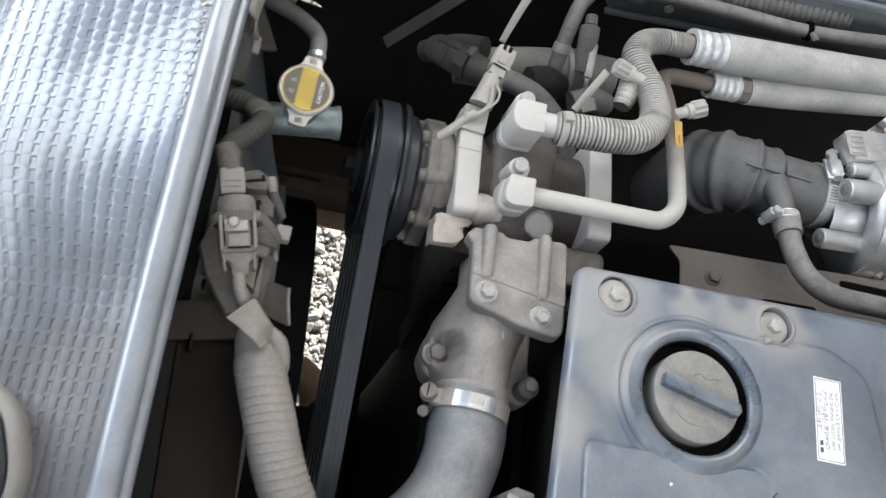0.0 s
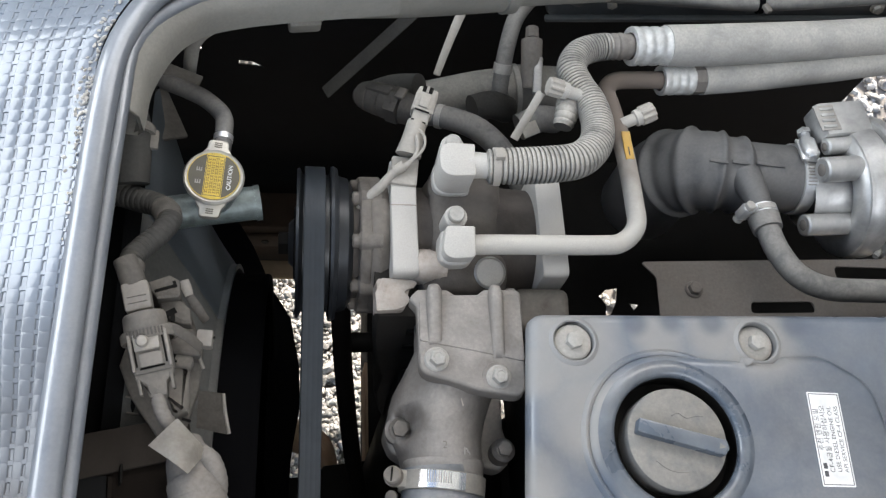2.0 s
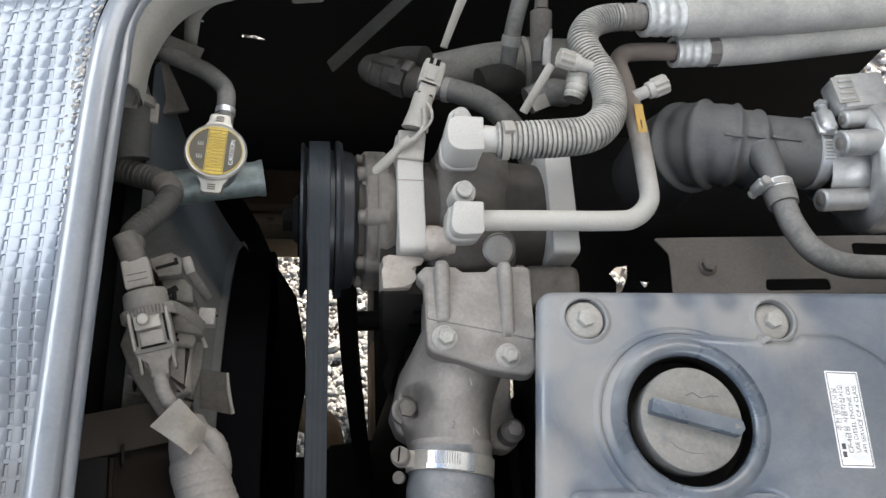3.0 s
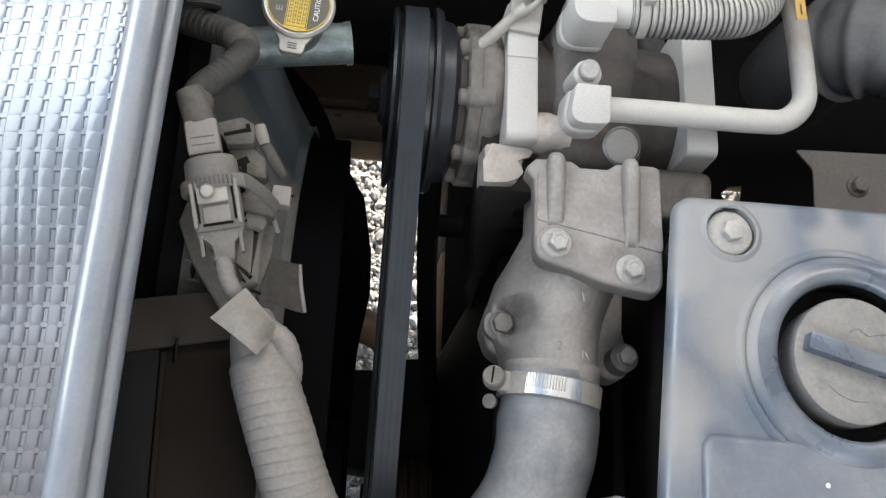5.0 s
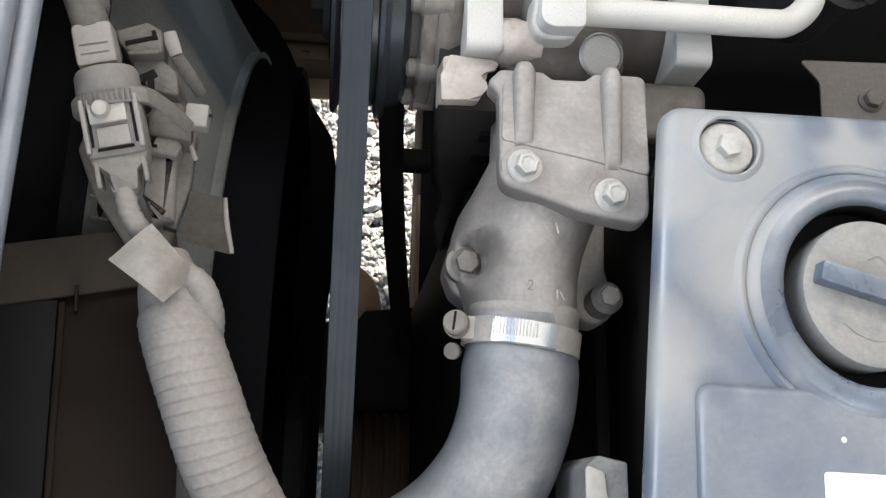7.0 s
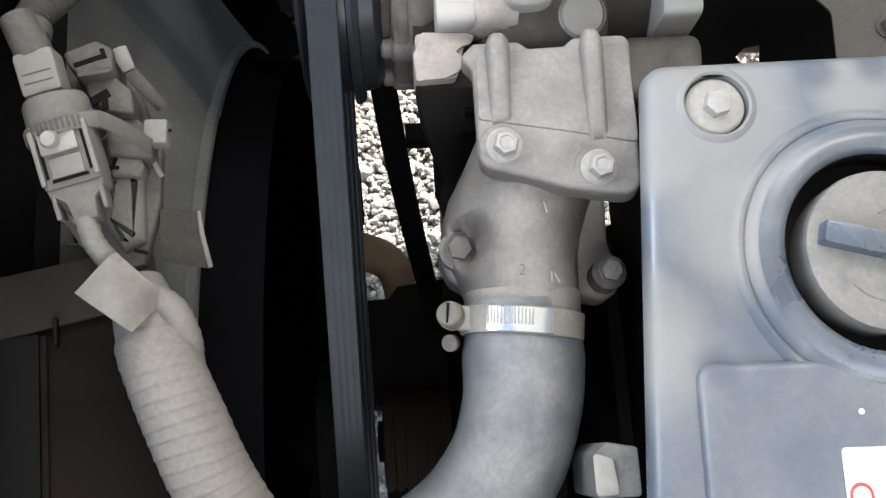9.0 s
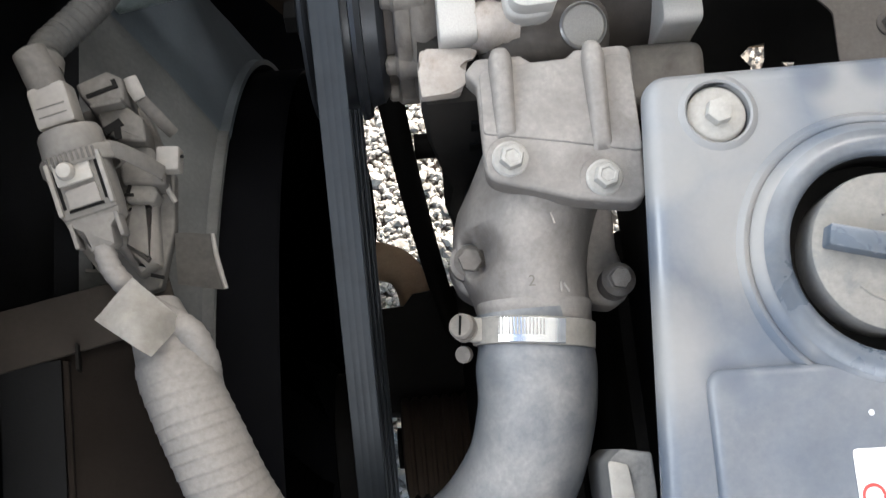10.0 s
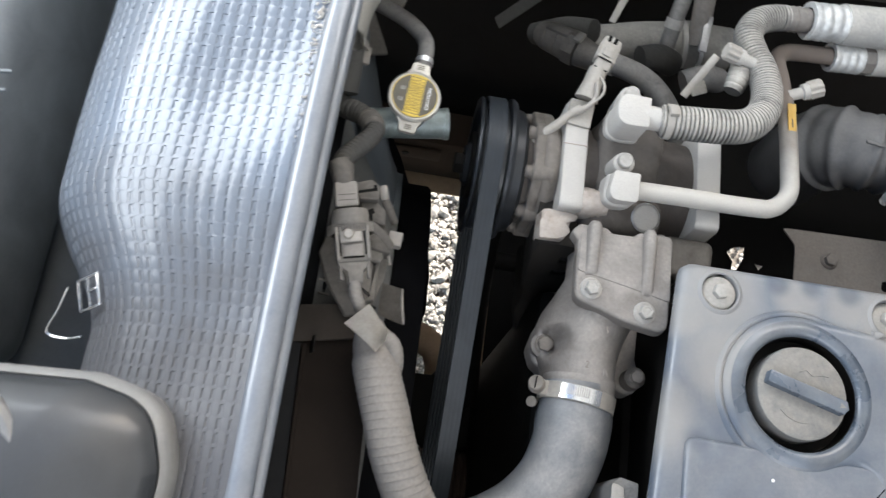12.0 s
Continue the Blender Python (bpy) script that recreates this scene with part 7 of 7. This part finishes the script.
    part("wire", sweep([(-0.0950, 0.1900, 0.9120), (-0.0905, 0.1800, 0.9150), (-0.0915, 0.1700, 0.9140), (-0.0990, 0.1630, 0.9090), (-0.1080, 0.1590, 0.9040)], 0.0011, 30, 8), CONNECTOR_LIGHT, cl)
    part("plug_tail", sweep([(-0.0948, 0.1980, 0.9075), (-0.0985, 0.1840, 0.9050), (-0.1020, 0.1710, 0.9010)], [0.0078, 0.0085, 0.0105], 10, 12), CONNECTOR_LIGHT, cl)
    part("ear_wrap", box((-0.1050, 0.1590, 0.8945), (0.0215, 0.024, 0.010), 0.002, (6, 0, -6)), CONNECTOR_LIGHT, cl)
    part("lead", sweep([(-0.0965, 0.1810, 0.9150), (-0.0960, 0.1690, 0.9110), (-0.1020, 0.1610, 0.9060), (-0.1130, 0.1560, 0.9000), (-0.1240, 0.1460, 0.8930), (-0.1350, 0.1380, 0.8840), (-0.1450, 0.1290, 0.8680)], [0.0018, 0.0018, 0.0022, 0.0034, 0.0040, 0.0040, 0.0026], 50, 12), CONNECTOR_LIGHT, cl)
    part("lead_knot", sweep([(-0.1060, 0.1600, 0.9040), (-0.1130, 0.1565, 0.9010)], 0.0042, 4, 12), CONNECTOR_LIGHT, cl)


# ---- bracket below the compressor and things deep in the bay ----
def build_lower_parts():
    br = thing("compressor_bracket", (-0.10, 0.05, 0.74), "scaly rust-stained compressor bracket with a dark lower arm", "bracket")
    flake = [(-0.1275, 0.0460), (-0.1125, 0.0475), (-0.1055, 0.0505), (-0.1020, 0.0550), (-0.1030, 0.0585), (-0.1065, 0.0615), (-0.1030, 0.0640), (-0.0985, 0.0655), (-0.0960, 0.0695), (-0.1000, 0.0715), (-0.1235, 0.0720), (-0.1285, 0.0600)]
    tilt = Matrix.Translation((-0.112, 0.058, 0.884)) @ pose(0, 0, 0, 6, 4, 0) @ Matrix.Translation((0.112, -0.058, 0))
    part("ear", prism(rounded(flake, 0.0012, 2), -0.0022, 0.0, 0.0006, tilt), RUST, br, "pale scaly flaking top of the bracket")
    part("ear_core", prism(rounded([(-0.1270, 0.0470), (-0.1060, 0.0480), (-0.1000, 0.0720), (-0.1270, 0.0720)], 0.003, 3), -0.022, -0.0026, 0.0, tilt), RUST, br)
    # arm: a tapering web that drops away below the ear, with two cast pockets
    bm = bmesh.new()
    rows = []
    for z, xl, xr, y0 in ((0.872, -0.1275, -0.0780, 0.0465), (0.860, -0.1280, -0.0760, 0.0440), (0.820, -0.1255, -0.0740, 0.0425), (0.770, -0.1185, -0.0740, 0.0415), (0.735, -0.1125, -0.0740, 0.0400), (0.715, -0.1160, -0.0740, 0.0300), (0.695, -0.1100, -0.0740, 0.0180), (0.660, -0.1000, -0.0740, 0.0150)):
        rows.append([bm.verts.new(q) for q in ((xl + 0.003, y0, z), (xr, y0, z), (xr, 0.095, z), (xl, 0.095, z), (xl, y0 + 0.004, z))])
    for a, b in zip(rows, rows[1:]):
        for i in range(5):
            bm.faces.new((a[i], a[(i + 1) % 5], b[(i + 1) % 5], b[i]))
    bm.faces.new(rows[0])
    bm.faces.new(rows[-1][::-1])
    part("arm", bm, ARM_CAST, br, "dark cast bracket arm")
    # pockets are near-black inlays, their shade given by colour
    for z in (0.845, 0.812):
        part("pocket", box((-0.0930, 0.0430, z), (0.016, 0.004, 0.012), 0.001), IRON, br)
    part("cross_pin", rod((-0.134, 0.104, 0.645), (-0.07, 0.104, 0.645), 0.010), IRON, br)
    st = thing("stay_bar", (-0.12, 0.0, 0.50), "black slanting stay bar behind the belt", "stay")
    part("bar", sweep([(-0.1490, 0.112, 0.765), (-0.1400, 0.070, 0.660), (-0.1245, 0.018, 0.535), (-0.110, -0.02, 0.44)], 0.0092, 20, 12, None, True, 0.5), IRON, st)
    part("lug", rod((-0.155, 0.114, 0.768), (-0.142, 0.114, 0.768), 0.014), IRON, st)
    # black plate added to cover the gravel where the bay below the fan is dark
    ut = thing("undertray", (-0.25, 0.2, 0.41), "black plate added below the fan to hide the gravel", "undertray")
    tray = rounded([(-0.36, 0.45), (-0.262, 0.345), (-0.244, 0.314), (-0.2176, 0.253), (-0.194, 0.215), (-0.182, 0.15), (-0.180, 0.10), (-0.187, 0.055), (-0.190, 0.030), (-0.192, -0.04), (-0.190, -0.30), (-0.36, -0.30)], 0.01, 3)
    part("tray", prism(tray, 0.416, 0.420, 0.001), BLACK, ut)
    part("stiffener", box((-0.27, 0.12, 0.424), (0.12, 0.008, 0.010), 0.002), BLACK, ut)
    lp = thing("lower_pipe", (-0.17, 0.03, 0.28), "rusty brown bent pipe low in the bay", "pipe")
    part("pipe", sweep([(-0.28, 0.078, 0.36), (-0.225, 0.080, 0.362), (-0.188, 0.078, 0.360), (-0.160, 0.066, 0.356), (-0.149, 0.042, 0.350), (-0.148, 0.010, 0.340), (-0.150, -0.04, 0.31)], [0.021, 0.021, 0.021, 0.0195, 0.0180, 0.017, 0.017], 50, 22), LIT_RUST, lp)
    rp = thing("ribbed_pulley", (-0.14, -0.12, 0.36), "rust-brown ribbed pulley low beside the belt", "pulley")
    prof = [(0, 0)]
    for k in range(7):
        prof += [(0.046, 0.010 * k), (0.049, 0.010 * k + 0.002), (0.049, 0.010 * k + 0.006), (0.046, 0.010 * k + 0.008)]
    part("rim", lathe(prof + [(0.03, 0.07), (0, 0.07)], (-0.170, -0.125, 0.405), (1, 0, 0), 40), SHADED_RUST, rp)
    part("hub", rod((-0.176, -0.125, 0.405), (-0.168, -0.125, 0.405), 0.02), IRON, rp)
    fr = thing("chassis_rail", (-0.2, 0.43, 0.15), "rusty brown chassis rail, lit flange and shaded web put in by colour", "chassis rail")
    # web takes the shaded rust and flange the lit one
    part("rail", box((0.1, 0.432, 0.235), (1.9, 0.06, 0.13), 0.006), SHADED_RUST, fr)
    part("rail_flange", box((0.1, 0.392, 0.176), (1.9, 0.04, 0.006), 0.002), LIT_RUST, fr)
    part("plate", box((-0.24, 0.399, 0.262), (0.12, 0.006, 0.035), 0.002), SHADED_RUST, fr)
    # hole drawn as a near-black disc, its shade put in by colour
    part("hole", rod((-0.236, 0.3945, 0.262), (-0.236, 0.3985, 0.262), 0.006), IRON, fr)
    post = thing("dipstick_holder", (-0.05, -0.15, 0.86), "small pale plastic holder beside the engine cover", "holder")
    part("post", prism(rounded([(-0.0105, -0.022), (0.0105, -0.022), (0.0105, 0.0), (-0.004, 0.003), (-0.0105, -0.002)], [0.003, 0.003, 0.002, 0.003, 0.006], 4), 0.84, 0.8985, 0.0015, Matrix.Translation((-0.0480, -0.1420, 0))), RUBBER, post)
    part("inner", prism(rounded([(-0.0105, -0.020), (0.000, -0.020), (-0.0015, -0.004), (-0.0105, -0.001)], 0.002, 3), 0.8985, 0.9000, 0.0005, Matrix.Translation((-0.0480, -0.1425, 0))), CONNECTOR_LIGHT, post)


# ---- cab things beside the hatch ----
def build_cab_things():
    bk = thing("seat_belt_buckle", (-0.46, -0.06, 0.88), "small bright metal buckle lying at the foot of the hump", "buckle")
    m = Matrix.Translation((-0.4522, -0.0698, 0.9345)) @ pose(0, 0, 0, 8, -46, 12)
    part("frame", moved(join(box((0, 0.0110, 0), (0.026, 0.0022, 0.0022), 0.0007), box((0, -0.0110, 0), (0.026, 0.0022, 0.0022), 0.0007), box((0.0120, 0, 0), (0.0022, 0.022, 0.0022), 0.0007), box((-0.0120, 0, 0), (0.0022, 0.022, 0.0022), 0.0007)), m), CHROME, bk)
    part("bar", moved(box((0.001, 0, 0.0004), (0.0018, 0.022, 0.0018), 0.0005), m), CHROME, bk)
    part("tongue", moved(box((0.006, 0.001, 0.0012), (0.012, 0.0018, 0.0016), 0.0005), m), CHROME, bk)
    wire = thing("wire_loop", (-0.50, -0.07, 0.83), "thin bent wire loop beside the buckle", "wire")
    part("wire", sweep([(-0.489, -0.052, 0.868), (-0.494, -0.070, 0.862), (-0.500, -0.086, 0.855), (-0.485, -0.090, 0.858), (-0.470, -0.088, 0.865)], 0.0010, 24, 8), CHROME, wire)
    seat = thing("seat_trim_cover", (-0.45, -0.24, 0.80), "satin grey-green rounded plastic seat trim cover", "trim cover")
    poly = rounded([(-0.62, -0.138), (-0.475, -0.133), (-0.415, -0.130), (-0.372, -0.140), (-0.357, -0.180), (-0.366, -0.42), (-0.62, -0.42)], [0.01, 0.02, 0.03, 0.04, 0.05, 0.02, 0.02], 8)
    cen = Vector((-0.52, -0.30))

    def ring(f, dz):
        return [V(cen.x + (q.x - cen.x) * f, cen.y + (q.y - cen.y) * f, 1.012 + dz) for q in poly]
    bm = bmesh.new()
    rows = [[bm.verts.new(q) for q in ring(f, dz)] for f, dz in ((0.25, 0.012), (0.55, 0.010), (0.76, 0.004), (0.90, -0.004), (0.945, -0.014), (0.948, -0.10))]
    for a, b in zip(rows, rows[1:]):
        for i in range(len(poly)):
            j = (i + 1) % len(poly)
            bm.faces.new((a[i], a[j], b[j], b[i]))
    bm.faces.new(rows[0])
    part("shell", bm, GLOSS_TRIM, seat)
    bm = bmesh.new()
    rows = [[bm.verts.new(q) for q in ring(f, dz)] for f, dz in ((0.946, -0.030), (0.946, -0.018), (0.952, -0.015), (0.972, -0.017), (0.987, -0.020), (0.995, -0.028), (1.0, -0.045), (1.0, -0.13))]
    for a, b in zip(rows, rows[1:]):
        for i in range(len(poly)):
            j = (i + 1) % len(poly)
            bm.faces.new((a[i], a[j], b[j], b[i]))
    part("edge_bead", bm, BEAD, seat, "pale worn edge bead")
    part("oval_cap", lathe([(0, 0.006), (0.03, 0.006), (0.038, 0.003), (0.042, -0.004)], (-0.492, -0.200, 1.018), (0.1, 0, 1), 40), GLOSS_TRIM, seat)
    part("cap_ring", lathe([(0.042, -0.004), (0.0435, 0.003), (0.0475, 0.0045), (0.051, 0.002), (0.053, -0.006)], (-0.492, -0.200, 1.018), (0.1, 0, 1), 40), BEAD, seat)
    ft = thing("footwell_trim", (-0.62, 0.10, 0.70), "dull grey ribbed footwell trim beside the hump", "trim panel")
    part("panel", box((-0.66, 0.15, 0.76), (0.16, 0.50, 0.18), 0.03, (0, -12, 0), 4), FOOTWELL, ft)
    for k in range(9):
        part("rib", box((-0.640, -0.02 + 0.018 * k, 0.852), (0.12, 0.003, 0.004), 0.001, (0, -12, 0)), FOOTWELL, ft)


build_ground()
build_shell()
build_engine_block()
build_cover()
build_oil_cap()
build_compressor()
build_fittings()
build_lines()
build_belt_drive()
build_thermostat()
build_intake()
build_radiator_cap(build_radiator())
build_front_harness()
build_back_pipes()
build_lower_parts()
build_far_side()
build_rim()
build_cab_things()
build_floor_covering()
